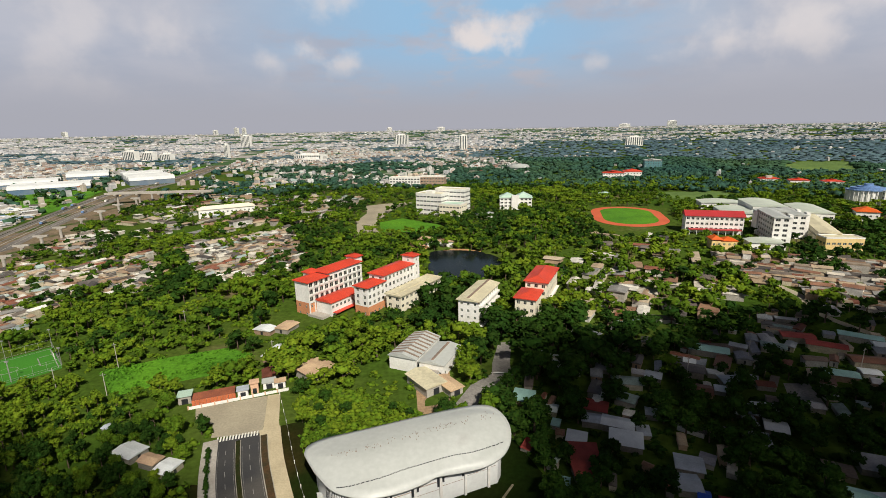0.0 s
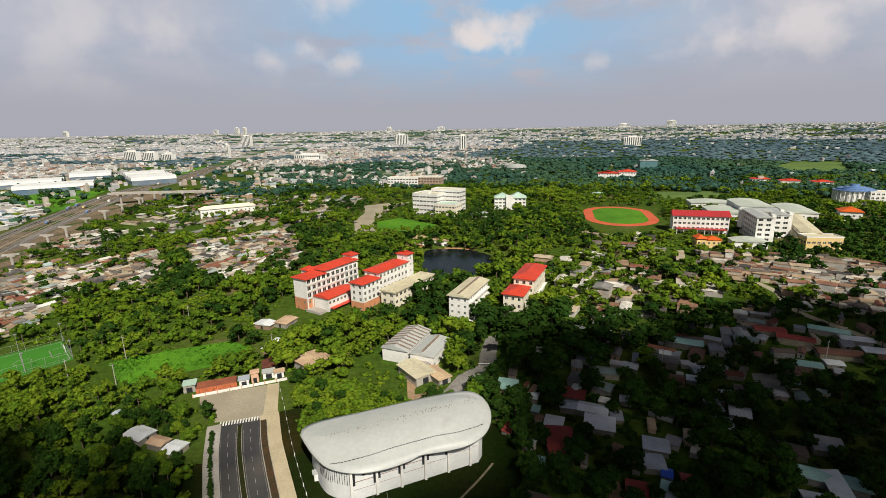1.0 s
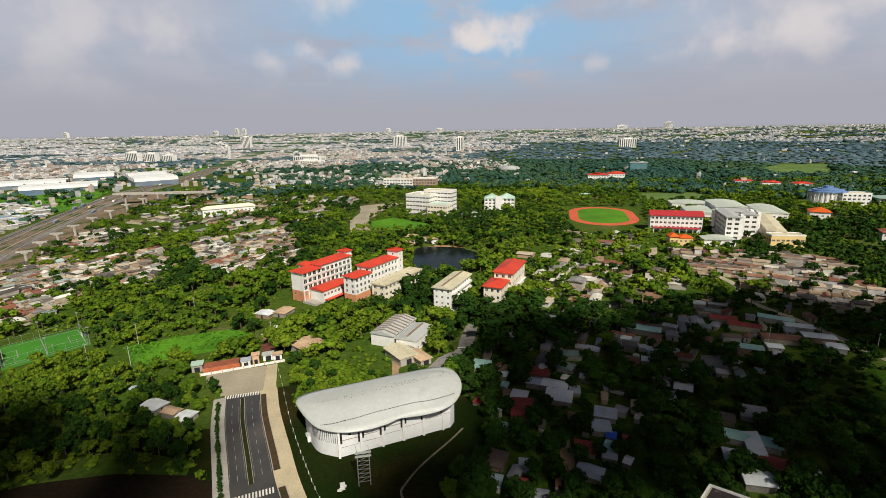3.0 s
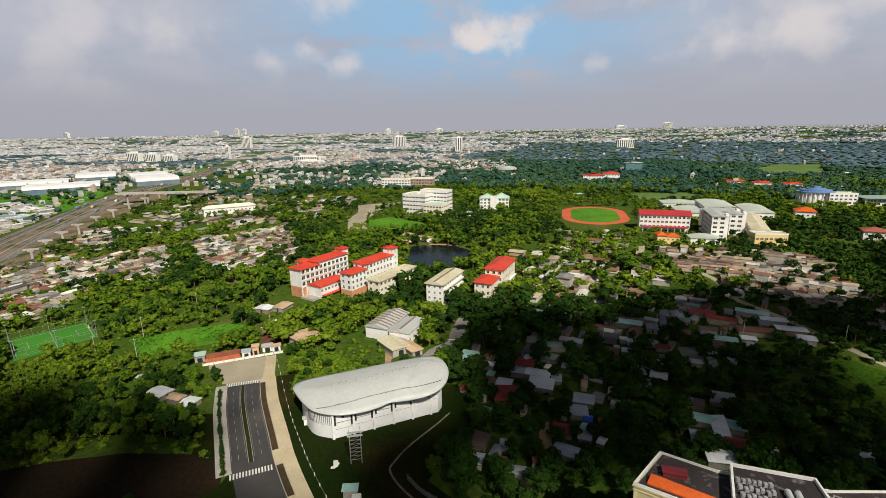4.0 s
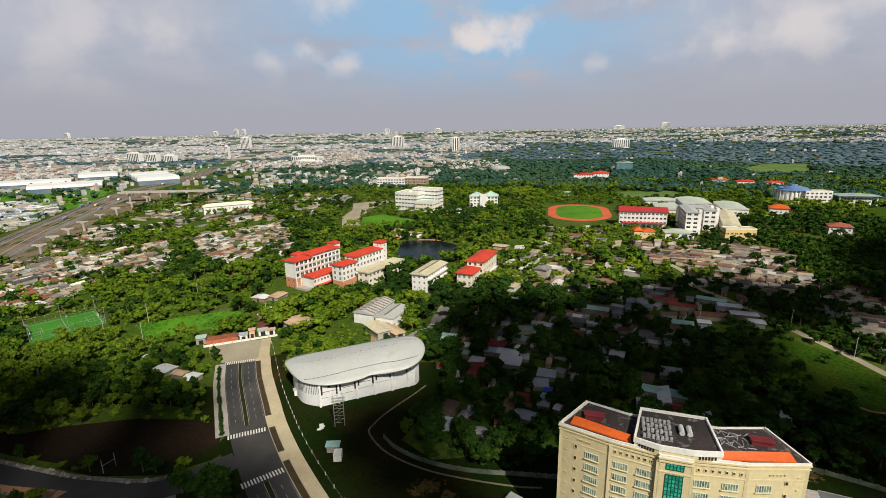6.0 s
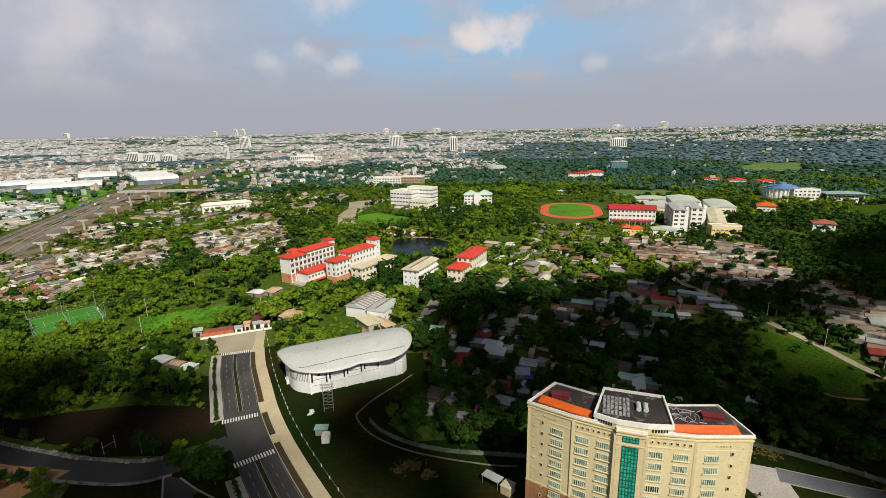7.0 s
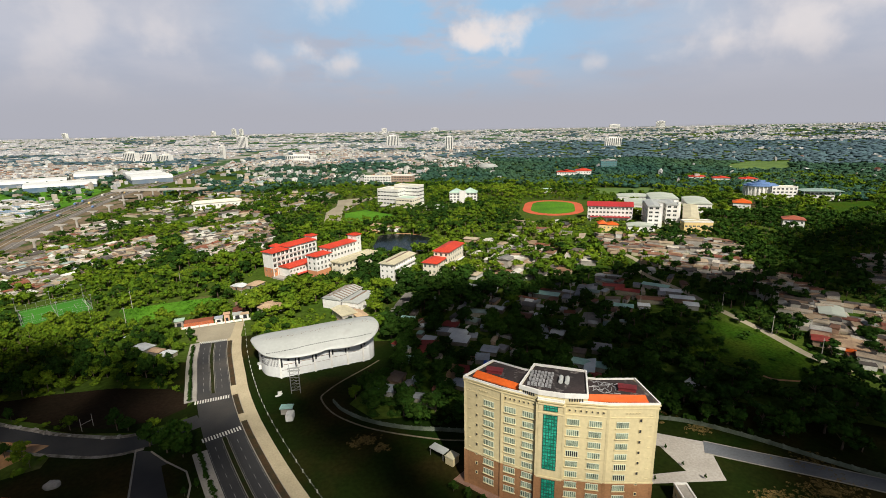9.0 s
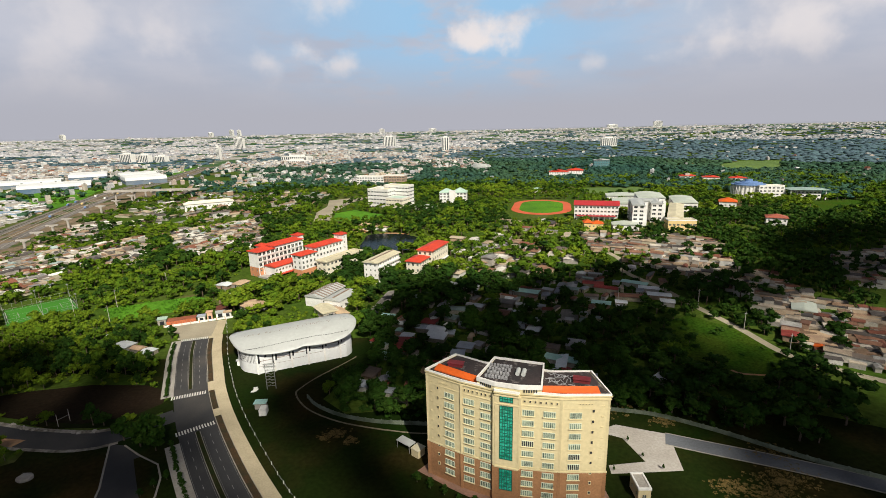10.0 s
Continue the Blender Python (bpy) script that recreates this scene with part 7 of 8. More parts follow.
def field_tufts():
    """Weeds and young bushes on the overgrown field."""
    rng = np.random.default_rng(78)
    x, y = rng.uniform(-135, -70, 2600), rng.uniform(148, 192, 2600)
    f = fringe(x, y, 0.06, 2.0)
    ok = inside(np.array(FIELD, float), x, y) & (rng.random(2600) < 0.12 + 0.7 * (f > 0.60))
    x, y = x[ok], y[ok]
    q = np.random.default_rng(9)
    tm = [stack([(*leaves(q, np.array([(0, 0, 0.2)]), np.array([0.35]), 16, 0.2), 0)]) for _ in range(3)]
    s = rng.uniform(1.0, 2.6, len(x))
    scatter("weeds", tm, rng.integers(0, 3, len(x)), np.stack([x, y, rise(x, y) + 0.25], 1), rng.uniform(0, 6.28, len(x)), np.stack([s, s, s * 0.6], 1), (M_MEADOW,), "tall bright green weeds on the field", "weeds")


field_tufts()


M_TOWN = mat("town_ground", (0.42, 0.39, 0.36), (0.32, 0.30, 0.28), scale=0.01, fine=0.06, spread=0.4, rough=0.95, spec=0.03, stain=(0.06, 0.115, 0.045), stain_scale=0.006, stain_lo=0.44, stain_hi=0.52)
sheet("town_ground", [(-2600, 2600), (-1500, 1500), (-1050, 1150), (-500, 1150), (-330, 900), (-150, 700), (30, 720), (120, 1000), (300, 2500), (1500, 2900), (3300, 3000), (4000, 3400), (3000, 4300), (0, 4850), (-3000, 4300)], M_TOWN, 0.3, "dusty streets and yards of the town", step=160)


def far_woods():
    rng = np.random.default_rng(31)
    sprays = []
    n = 14500
    r = 620 * np.exp(rng.uniform(0, 1, n) * math.log(4200 / 620))
    a = rng.uniform(-1.0, 1.2, n)
    y = r / np.sqrt(1 + a * a)
    x = a * y
    f = fringe(x, y, 0.0035, 2.0)
    a = a + 0.5 * (fringe(x, y, 0.0026, 41.0) - 0.5)      # a ragged edge between town and woods
    p = np.where(a < -0.02, 0.18 + 0.5 * (f > 0.6), np.where(r < 2600, 0.95, 0.35 + 0.5 * (f > 0.5)))
    p = np.where((a < -0.02) & (r < 760), 0.6, p)
    p = np.where((a < -0.45) & (r < 1000), 0.10, p)
    p = np.where((a < -0.02) & (fringe(x, y, 0.0019, 22.0) <= 0.40), 0.9, p)
    ok = (rng.random(n) < p) & ~taken(x, y)
    x, y, r = x[ok], y[ok], r[ok]
    tm = []
    for k in range(4):
        q = np.random.default_rng(300 + k)
        parts = []
        for _ in range(2):
            c = (q.uniform(-0.5, 0.5), q.uniform(-0.5, 0.5), q.uniform(0.2, 0.45))
            v, g = lump(q, c, (q.uniform(0.25, 0.4), q.uniform(0.25, 0.4), q.uniform(0.3, 0.5)), 1, 0.4)
            parts.append((v, g, 0))
        tm.append(stack(parts))
        C = np.array([(q.uniform(-0.45, 0.45), q.uniform(-0.45, 0.45), q.uniform(0.25, 0.5)) for _ in range(5)])
        sprays.append(stack(parts + [(*leaves(q, C, np.full(5, 0.32), 20, 0.13), 0)]))
    s = np.clip(r * 0.011, 8, 26) * rng.uniform(0.7, 1.3, len(x))
    kind, turn, sc = rng.integers(0, 4, len(x)), rng.uniform(0, 6.28, len(x)), np.stack([s * 1.5, s * 1.2, np.where(r > 1150, 0.6, 1.0) * rng.uniform(6, 11, len(x))], 1)
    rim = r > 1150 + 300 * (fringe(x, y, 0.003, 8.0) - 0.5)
    # distance haze is in the leaf colours, bluest beyond the rim
    for q, m, forms, lab in ((~rim, M_FAR, sprays, "distant woodland tinted blue-green for haze"), (rim, M_FARBLUE, tm, "far woodland on the plain coloured blue-grey for haze")):
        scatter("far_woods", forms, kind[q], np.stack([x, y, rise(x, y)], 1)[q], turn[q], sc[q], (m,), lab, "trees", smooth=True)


far_woods()


# ---- the city ----
def city():
    rng = np.random.default_rng(17)
    n = 42000
    r = 640 * np.exp(rng.uniform(0, 1, n) * math.log(4700 / 640))
    a = rng.uniform(-1.02, 1.2, n)
    y = r / np.sqrt(1 + a * a)
    x = a * y
    f = fringe(x, y, 0.004, 12.0)
    a = a + 0.5 * (fringe(x, y, 0.0026, 41.0) - 0.5)
    big = fringe(x, y, 0.0019, 22.0)
    west = np.where(f > 0.46, 0.95, 0.08) * np.where(big > 0.40, 1.0, 0.25)
    west = np.where((a < -0.35) & (r < 1050), 0.05, west)
    east = np.where(r < 2500, np.where(f > 0.74, 0.08, 0.006), np.where(f > 0.5, 0.6, 0.08))
    p = np.where(a < 0.04, west, np.where(a < 0.16, np.where(r < 900, 0.02, west), east))
    ok = (rng.random(n) < p) & ~taken(x, y)
    x, y, r = x[ok], y[ok], r[ok]
    k = len(x)
    w = np.clip(r * 0.0050, 5.5, 14)
    sc = np.stack([w * rng.uniform(0.5, 1.4, k), w * rng.uniform(0.6, 1.6, k), rng.gamma(1.8, 1.1, k) + 3.2], 1)
    v, t = tri_box(-0.5, -0.5, -0.3, 0.5, 0.5, 1.0)
    v2, t2 = tri_box(-0.5, -0.5, -0.3, 0.5, 0.5, 0.8)
    rv = np.array([(-.55, -.55, .78), (.55, -.55, .78), (.55, .55, .78), (-.55, .55, .78), (0, -.55, 1.05), (0, .55, 1.05)])
    rt = np.array([(0, 4, 5), (0, 5, 3), (1, 2, 5), (1, 5, 4), (0, 1, 4), (2, 3, 5)])
    tm = [stack([(v, t, 0)]), stack([(v2, t2, 0), (rv, rt, 1)]), stack([(v, t, 0), (v * [0.4, 0.4, 0.2] + [0.1, 0.1, 1.0], t, 0)])]
    kind, yaw, pos = rng.choice(3, k, p=[0.4, 0.35, 0.25]), radians(-30) + rng.normal(0, 0.25, k), np.stack([x, y, rise(x, y)], 1)
    # houses past 2000 m take the haze-grey palette
    for q, mats, lab in ((r < 2000, (M_CITY, M_TIN), "sprawl of pale town houses"), (r >= 2000, (M_CITYFAR, M_CITYFAR), "town on the horizon coloured grey for haze")):
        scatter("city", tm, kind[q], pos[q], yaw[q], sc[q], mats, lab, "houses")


city()


def highrise(x, y, yaw, w, d, h, label="pale distant high-rise block"):
    th = thing("high_rise", at(x, y, yaw), label, "high-rise")
    s = Shape(); s.box(-w / 2, -d / 2, -2, w / 2, d / 2, h); part("wall", s, M_WHITE, th)
    n = max(3, int(w / 7))
    for i in range(n):
        c = Shape(); x0 = -w / 2 + w * (i + 0.25) / n
        c.box(x0, -d / 2 - 0.15, 3, x0 + w / n * 0.5, -d / 2 + 0.1, h - 2); part("window_bay", c, M_GLASS, th)
    s = Shape(); s.box(-w / 4, -d / 4, h, w / 4, d / 4, h + 4); part("lift_house", s, M_WHITE, th)
    keep_clear(on_plan(th.matrix_world, [(-w / 2 - 5, -d / 2 - 30), (w / 2 + 5, -d / 2 - 30), (w / 2 + 5, d / 2 + 5), (-w / 2 - 5, d / 2 + 5)]))

# ---- far landmarks ----
for a in ((1960, 4080, -20, 70, 30, 105, "pale slab tower on the skyline"), (100, 1760, -10, 26, 18, 62, "grey and white twin apartment tower"), (-157, 2290, -12, 60, 20, 62, "white apartment slab above the town"),
          (-1720, 4300, -20, 36, 20, 120, "pale tower on the skyline"), (-1655, 4300, -20, 30, 20, 115, "pale tower on the skyline"), (-915, 2390, -18, 52, 18, 70, "cream apartment block above the town"),
          (-880, 1420, -24, 52, 16, 34, "pale apartment slab of a housing estate"), (-820, 1408, -24, 44, 16, 30, "pale apartment slab of a housing estate"), (-765, 1400, -24, 42, 16, 24, "pale apartment slab of a housing estate"),
          (735, 1810, -15, 60, 24, 40, "grey office slab in the woods"), (-1880, 4250, -18, 40, 20, 80, "pale tower on the skyline"), (-628, 1480, -15, 12, 12, 50, "slim grey tower beside the highway"),
          (50, 4300, -10, 60, 24, 75, "pale block on the skyline"), (-400, 4320, -10, 40, 24, 85, "pale block on the skyline"), (-2900, 3900, -30, 60, 20, 90, "pale tower on the skyline"),
          (1650, 4300, -10, 90, 30, 60, "pale block on the skyline"), (-340, 1330, -25, 90, 30, 16, "long white factory hall in the town"), (-300, 1180, -25, 70, 26, 12, "long white factory hall in the town")):
    highrise(*a[:5], a[5] * (0.45 if a[1] > 3500 else 0.8), a[6])


def dome_hall():
    th = thing("dome_hall", at(146, 858, -10), "white hall with a shallow oval dome in the woods", "hall")
    ov = lambda r: [(r * 20 * math.cos(t), r * 15 * math.sin(t)) for t in (2 * math.pi * i / 24 for i in range(24))]
    s = Shape()
    for k in range(5):
        s.prism(ov(math.cos(k * 0.3)), 7 + 6 * math.sin(k * 0.3) - (1 if k == 0 else 2), 7 + 6 * math.sin((k + 1) * 0.3) - 1)
    part("roof", s, M_METAL, th)
    s = Shape(); s.prism(ov(0.9), -1, 6); part("wall", s, M_WHITE, th)


dome_hall()
villa(240, 690, -15, 30, 14, 9, M_REDROOF, "large pink villa with red hipped roofs in the woods")
villa(268, 684, -15, 24, 16, 11, M_REDROOF, "large pink villa with red hipped roofs in the woods")
M_TEALWALL = mat("teal_curtain_wall", (0.10, 0.22, 0.23), (0.08, 0.18, 0.20), spread=0.15, rough=0.4)
villa(352, 812, -10, 28, 12, 17, M_METAL, "tall dark teal block with a pale roof", M_TEALWALL)
for x, y in ((402, 590), (422, 566), (448, 548)):
    villa(x, y, -20, 20, 11, 8, M_REDROOF, "white house with a red hipped roof")
villa(176, 512, -15, 12, 8, 4, M_GREENROOF, "low house with a pale teal roof")
villa(34, 410, -12, 22, 5, 3, M_METAL, "low white shelter among trees")
villa(-16, 336, -20, 11, 7, 4, M_WOODROOF, "low tan lakeside house under repair")
villa(0, 336, -12, 12, 6, 3.6, M_WOODROOF, "low tan lakeside house under repair")
sheet("bank", [(-18, 327), (-6, 326), (12, 328.5), (40, 319), (42, 322), (14, 333), (-4, 341), (-20, 344)], M_SAND, 0.35, "bare orange-brown lake bank", step=8)

# ---- street furniture and small structures ----
def frontage():
    """Hoarding and stalls on the far side of the junction."""
    th = thing("hoarding", pose(-83.5, 143.2, 0, 0, 0, 19.5), "orange corrugated hoarding along the junction", "hoarding")
    for i in range(12):
        s = Shape(); s.box(1.15 * i, -0.05, 0, 1.15 * i + 1.05, 0.05, 2.3); part("panel", s, M_HOARD, th)
        s = Shape(); s.tube((1.15 * i, 0.12, 0), (1.15 * i, 0.12, 2.4), 0.06, sides=6); part("post", s, M_STEEL, th)
    s = Shape(); s.box(0, 0.2, 2.0, 13.5, 5.5, 2.3); part("roof", s, M_RUSTY, th, "rust-brown lean-to roof behind the hoarding")
    wall = thing("boundary_wall", pose(-84, 141.6, 0, 0, 0, 20.3), "low pale boundary wall", "wall")
    for i in range(8):
        s = Shape(); s.box(4.05 * i, -0.15, 0, 4.05 * i + 3.9, 0.15, 1.0); part("wall_panel", s, M_WHITE, wall)
        s = Shape(); s.box(4.05 * i - 0.2, -0.25, 0, 4.05 * i + 0.2, 0.25, 1.3); part("pillar", s, M_PEACHY, wall)
    for x, y, w, d, h, wm, rm, lab in ((-87.5, 147, 4, 4, 3.0, M_CONCRETE, M_GREENROOF, "grey stall with a pale green roof"), (-68.8, 150, 3.4, 3.0, 2.8, M_WHITE, GREYROOF, "small grey roadside kiosk"),
                                      (-65.6, 152.4, 2.6, 2.6, 4.0, M_PEACHY, M_PEACHY, "tall peach-coloured gate kiosk"), (-61.5, 155.5, 4.2, 3.0, 2.6, M_WHITE, M_METAL, "small white roadside stall"), (-57.5, 155.5, 3.4, 2.6, 2.6, M_WHITE, M_WOODROOF, "small stall with a tan roof")):
        k = thing("kiosk", at(x, y, 19), lab, "kiosk")
        s = Shape(); s.box(-w / 2, -d / 2, 0, w / 2, d / 2, h); part("wall", s, wm, k)
        s = Shape(); s.box(-w / 2 - 0.4, -d / 2 - 0.5, h, w / 2 + 0.4, d / 2 + 0.3, h + 0.2); part("roof", s, rm, k)
        s = Shape(); s.box(-w / 4, -d / 2 - 0.04, 0, w / 4, -d / 2 + 0.05, 2.0); part("shutter", s, M_DARK, k)
        keep_clear([(x - 3, y - 3), (x + 3, y - 3), (x + 3, y + 3), (x - 3, y + 3)])


M_HOARD = mat("orange_sheet", (0.60, 0.17, 0.07), spread=0.25, rough=0.6)
M_RUSTY = mat("rusty_sheet", (0.32, 0.10, 0.05), (0.22, 0.07, 0.04), scale=0.3, spread=0.3)
M_PEACHY = mat("peach_paint", (0.66, 0.42, 0.28), spread=0.15)
frontage()


def fence():
    """White posts along the lawn beside the pavement."""
    line = smooth_line([(-58.5, 155), (-50, 136), (-40.5, 113.4), (-33.2, 97.7), (-27.4, 86.3), (-21.5, 75.2), (-12.1, 59.7), (0, 41.8), (10.8, 26.8), (19.6, 16), (33.8, 1), (52, -16)], 7)
    th = thing("fence", pose(0, 0, 0), "low fence of white posts along the lawn", "fence")
    s = Shape(); s.box(-0.09, -0.09, -0.1, 0.09, 0.09, 1.0); s.box(-0.12, -0.12, 1.0, 0.12, 0.12, 1.1)
    post = s.mesh("post", M_WHITE)
    for p in line[::2]:
        part("post", post, None, th, m=pose(*p, gz(*p)))
    for z in (0.45, 0.85):
        r = Shape(); r.pipe([(*p, gz(*p) + z) for p in line], 0.02, 4)
        part("rail", r, M_STEEL, th)


fence()


def sign_frame():
    th = thing("sign_gantry", pose(-9.2, 78.2, 0, 0, 0, 10), "tall bare steel sign gantry on the lawn", "gantry")
    for x in (-1.6, 1.6):
        s = Shape(); s.tube((x, 0, 0), (x, 0, 10.5), 0.14, sides=6); part("leg", s, M_STEEL, th)
    for k in range(7):
        s = Shape(); s.tube((-1.6, 0, 1.4 + 1.3 * k), (1.6, 0, 1.4 + 1.3 * k), 0.07, sides=5); part("rung", s, M_STEEL, th)
        s = Shape(); s.tube((-1.6, 0, 1.4 + 1.3 * k), (1.6, 0, 2.7 + 1.3 * k), 0.05, sides=5); part("brace", s, M_STEEL, th)
    s = Shape(); s.box(-2.2, -0.3, 9.2, 2.2, 0.3, 9.5); s.box(-2.2, -0.3, 10.3, 2.2, 0.3, 10.6); part("head_beam", s, M_METAL, th)
    for x, a in ((-1.6, 1.0), (1.6, 1.0)):
        s = Shape(); s.tube((x, 0, 10.5), (x - 0.2, 0, 12.6), 0.06, sides=5); part("mast", s, M_STEEL, th)
    th = thing("site_hut", pose(-8.8, 65.6, 0, 0, 0, 2), "small site hut with a flat teal roof", "hut")
    s = Shape(); s.box(-1.8, -1.2, 0, 1.8, 1.2, 2.3); part("wall", s, M_CONCRETE, th)
    s = Shape(); s.box(-2.2, -1.5, 2.3, 2.2, 1.5, 2.5); part("roof", s, TEALROOF, th)
    th = thing("container", pose(-6.6, 61.8, 0, 0, 0, 4), "white box container on the lawn", "container")
    s = Shape(); s.box(-1.2, -1.6, 0.1, 1.2, 1.6, 2.3); part("body", s, M_WHITE, th)
    for x in (-1.0, 1.0):
        s = Shape(); s.box(x - 0.1, -1.5, 0, x + 0.1, 1.5, 0.1); part("skid", s, M_STEEL, th)
    th = thing("rubble", pose(-15.5, 76.5, 0), "small heap of white broken slabs", "rubble")
    for i in range(4):
        s = Shape(); s.box(-0.9 + 0.4 * i, -0.5, 0.05 * i, 0.3 + 0.5 * i, 0.3 + 0.2 * i, 0.25 + 0.1 * i); part("slab", s, M_WHITE, th, m=pose(0.2 * i, 0.3 * i, 0, 0, 0, 35 * i))


sign_frame()
M_TRODDEN = mat("worn_path", (0.30, 0.26, 0.18), (0.20, 0.17, 0.11), scale=0.4, fine=2, spread=0.4, rough=0.95, spec=0.03)
PATH = smooth_line([(19, 103), (14.7, 96.9), (6.5, 86.4), (2.2, 79), (1.2, 73.8), (7.7, 64.1), (18.6, 56.5), (30.1, 52.0), (44.7, 48.2), (52, 47.4)], 5)
sheet("path", ribbon(PATH, -0.3, 0.3), M_TRODDEN, 0.14, "narrow pale concrete footpath curving over the lawn", step=6)


def retaining(points, label, h=1.4):
    """A wall of panels between small piers."""
    th = thing("garden_wall", pose(0, 0, 0), label, "wall")
    line = smooth_line(points, 5)
    for p, q in zip(line, line[1:]):
        p, q = Vector(p), Vector(q)
        d = (q - p).normalized()
        n = Vector((-d.y, d.x)) * 0.14
        s = Shape()
        s.prism([tuple(p - n), tuple(q - n), tuple(q + n), tuple(p + n)], -0.3, lambda x, y: gz(x, y) + h)
        part("wall_panel", s, M_MOSSY, th)
        s = Shape(); s.box(p.x - 0.22, p.y - 0.22, -0.3, p.x + 0.22, p.y + 0.22, gz(p.x, p.y) + h + 0.2); part("pillar", s, M_MOSSY, th)


M_MOSSY = mat("mossy_concrete", (0.17, 0.20, 0.15), (0.07, 0.09, 0.06), scale=0.25, spread=0.3)
retaining([(6.3, 70.9), (11, 65), (20, 58.8), (32.2, 54.4), (47.3, 52.2), (58, 50.5)], "long mossy pale boundary wall around the lawn")
retaining([(112, 57), (126, 53), (141.3, 43.6), (155, 33), (167.3, 24.5), (190, 12), (214, -2)], "long mossy pale boundary wall below the woods")


def pitch_gear():
    z = 0.14
    c = Vector((-170.3, 172.5))
    u, v = Vector((19.5, -20)).normalized(), Vector((-21, -22)).normalized()
    mk = Shape()

    def stripe(a, b, w=0.18):
        d = (b - a).normalized(); n = Vector((-d.y, d.x)) * w
        mk.face([(*(a - n), z), (*(b - n), z), (*(b + n), z), (*(a + n), z)])
    L, W = 14.5, 12.2
    P = lambda s, t: c + v * s + u * t
    for a, b in ((P(-L, -W), P(L, -W)), (P(L, -W), P(L, W)), (P(L, W), P(-L, W)), (P(-L, W), P(-L, -W)), (P(0, -W), P(0, W)), (P(-L, -5), P(-L + 5, -5)), (P(-L + 5, -5), P(-L + 5, 5)), (P(-L + 5, 5), P(-L, 5)),
                 (P(L, -5), P(L - 5, -5)), (P(L - 5, -5), P(L - 5, 5)), (P(L - 5, 5), P(L, 5))):
        stripe(a, b)
    pts = [c + Vector((3 * math.cos(t), 3 * math.sin(t))) for t in (2 * math.pi * i / 20 for i in range(21))]
    for a, b in zip(pts, pts[1:]):
        stripe(a, b, 0.12)
    structure("pitch_marking", mk, M_LANE, "white line markings of the football pitch")
    for s_, yaw in ((-L, 0), (L, 0)):
        p = P(s_, 0)
        g = thing("goal", pose(p.x, p.y, 0.12, 0, 0, math.degrees(math.atan2(u.y, u.x))), "white football goal frame", "goal", group="goals")
        for x in (-1.6, 1.6):
            s = Shape(); s.tube((x, 0, 0), (x, 0, 2.1), 0.09, sides=6); part("goalpost", s, M_WHITE, g)
        s = Shape(); s.tube((-1.6, 0, 2.1), (1.6, 0, 2.1), 0.09, sides=6); part("crossbar", s, M_WHITE, g)
    for s_, t in ((-L - 1, -W - 1), (-L - 1, W + 1), (L + 1, -W - 1), (L + 1, W + 1), (0, -W - 1), (0, W + 1)):
        p = P(s_, t)
        f = thing("floodlight", pose(p.x, p.y, 0), "tall grey floodlight pole beside the pitch", "floodlight", group="floodlights")
        s = Shape(); s.tube((0, 0, 0), (0, 0, 8.5), 0.12, 0.07, sides=6); part("pole", s, M_STEEL, f)
        s = Shape(); s.box(-0.6, -0.15, 8.3, 0.6, 0.25, 8.8); part("lamp_head", s, M_STEEL, f)
    n = thing("pitch_fence", pose(0, 0, 0), "thin mesh fence round the football pitch", "fence")
    cor = [P(-L - .8, -W - .8), P(L + .8, -W - .8), P(L + .8, W + .8), P(-L - .8, W + .8)]
    for a, b in zip(cor, cor[1:] + cor[:1]):
        k = 7
        for i in range(k):
            q = a.lerp(b, i / k)
            s = Shape(); s.tube((*q, 0), (*q, 4.0), 0.06, sides=5); part("post", s, M_STEEL, n)
        for h in (1.2, 4.0):
            s = Shape(); s.tube((*a, h), (*b, h), 0.04, sides=4); part("rail", s, M_STEEL, n)


pitch_gear()


def poles():
    for x, y, h in ((-127, 172.6, 11), (-66.7, 176, 9), (-139, 156.3, 9), (70, 176, 9), (88, 150, 9), (116, 160, 9), (150, 150, 9), (187, 140, 9), (193, 112, 9), (198, 90, 9), (60, 140, 9), (-118, 152, 9), (-120, 212, 9), (30, 128, 8)):
        th = thing("utility_pole", at(x, y, 20), "slim grey concrete utility pole", "pole", group="utility poles")
        s = Shape(); s.tube((0, 0, -0.3), (0, 0, h), 0.17, 0.10, sides=7); part("shaft", s, M_CONCRETE, th)
        s = Shape(); s.box(-0.8, -0.07, h - 0.9, 0.8, 0.07, h - 0.76); part("crossarm", s, M_STEEL, th)
    g = thing("goal", pose(-73.5, 59.5, 0, 0, 0, 65), "bare football goal on the earth ground", "goal", group="goals")
    for x in (-1.8, 1.8):
        s = Shape(); s.tube((x, 0, 0), (x, 0, 4.5), 0.1, sides=6); part("goalpost", s, M_CONCRETE, g)
    s = Shape(); s.tube((-1.8, 0, 2.4), (1.8, 0, 2.4), 0.07, sides=6); part("crossbar", s, M_CONCRETE, g)


poles()


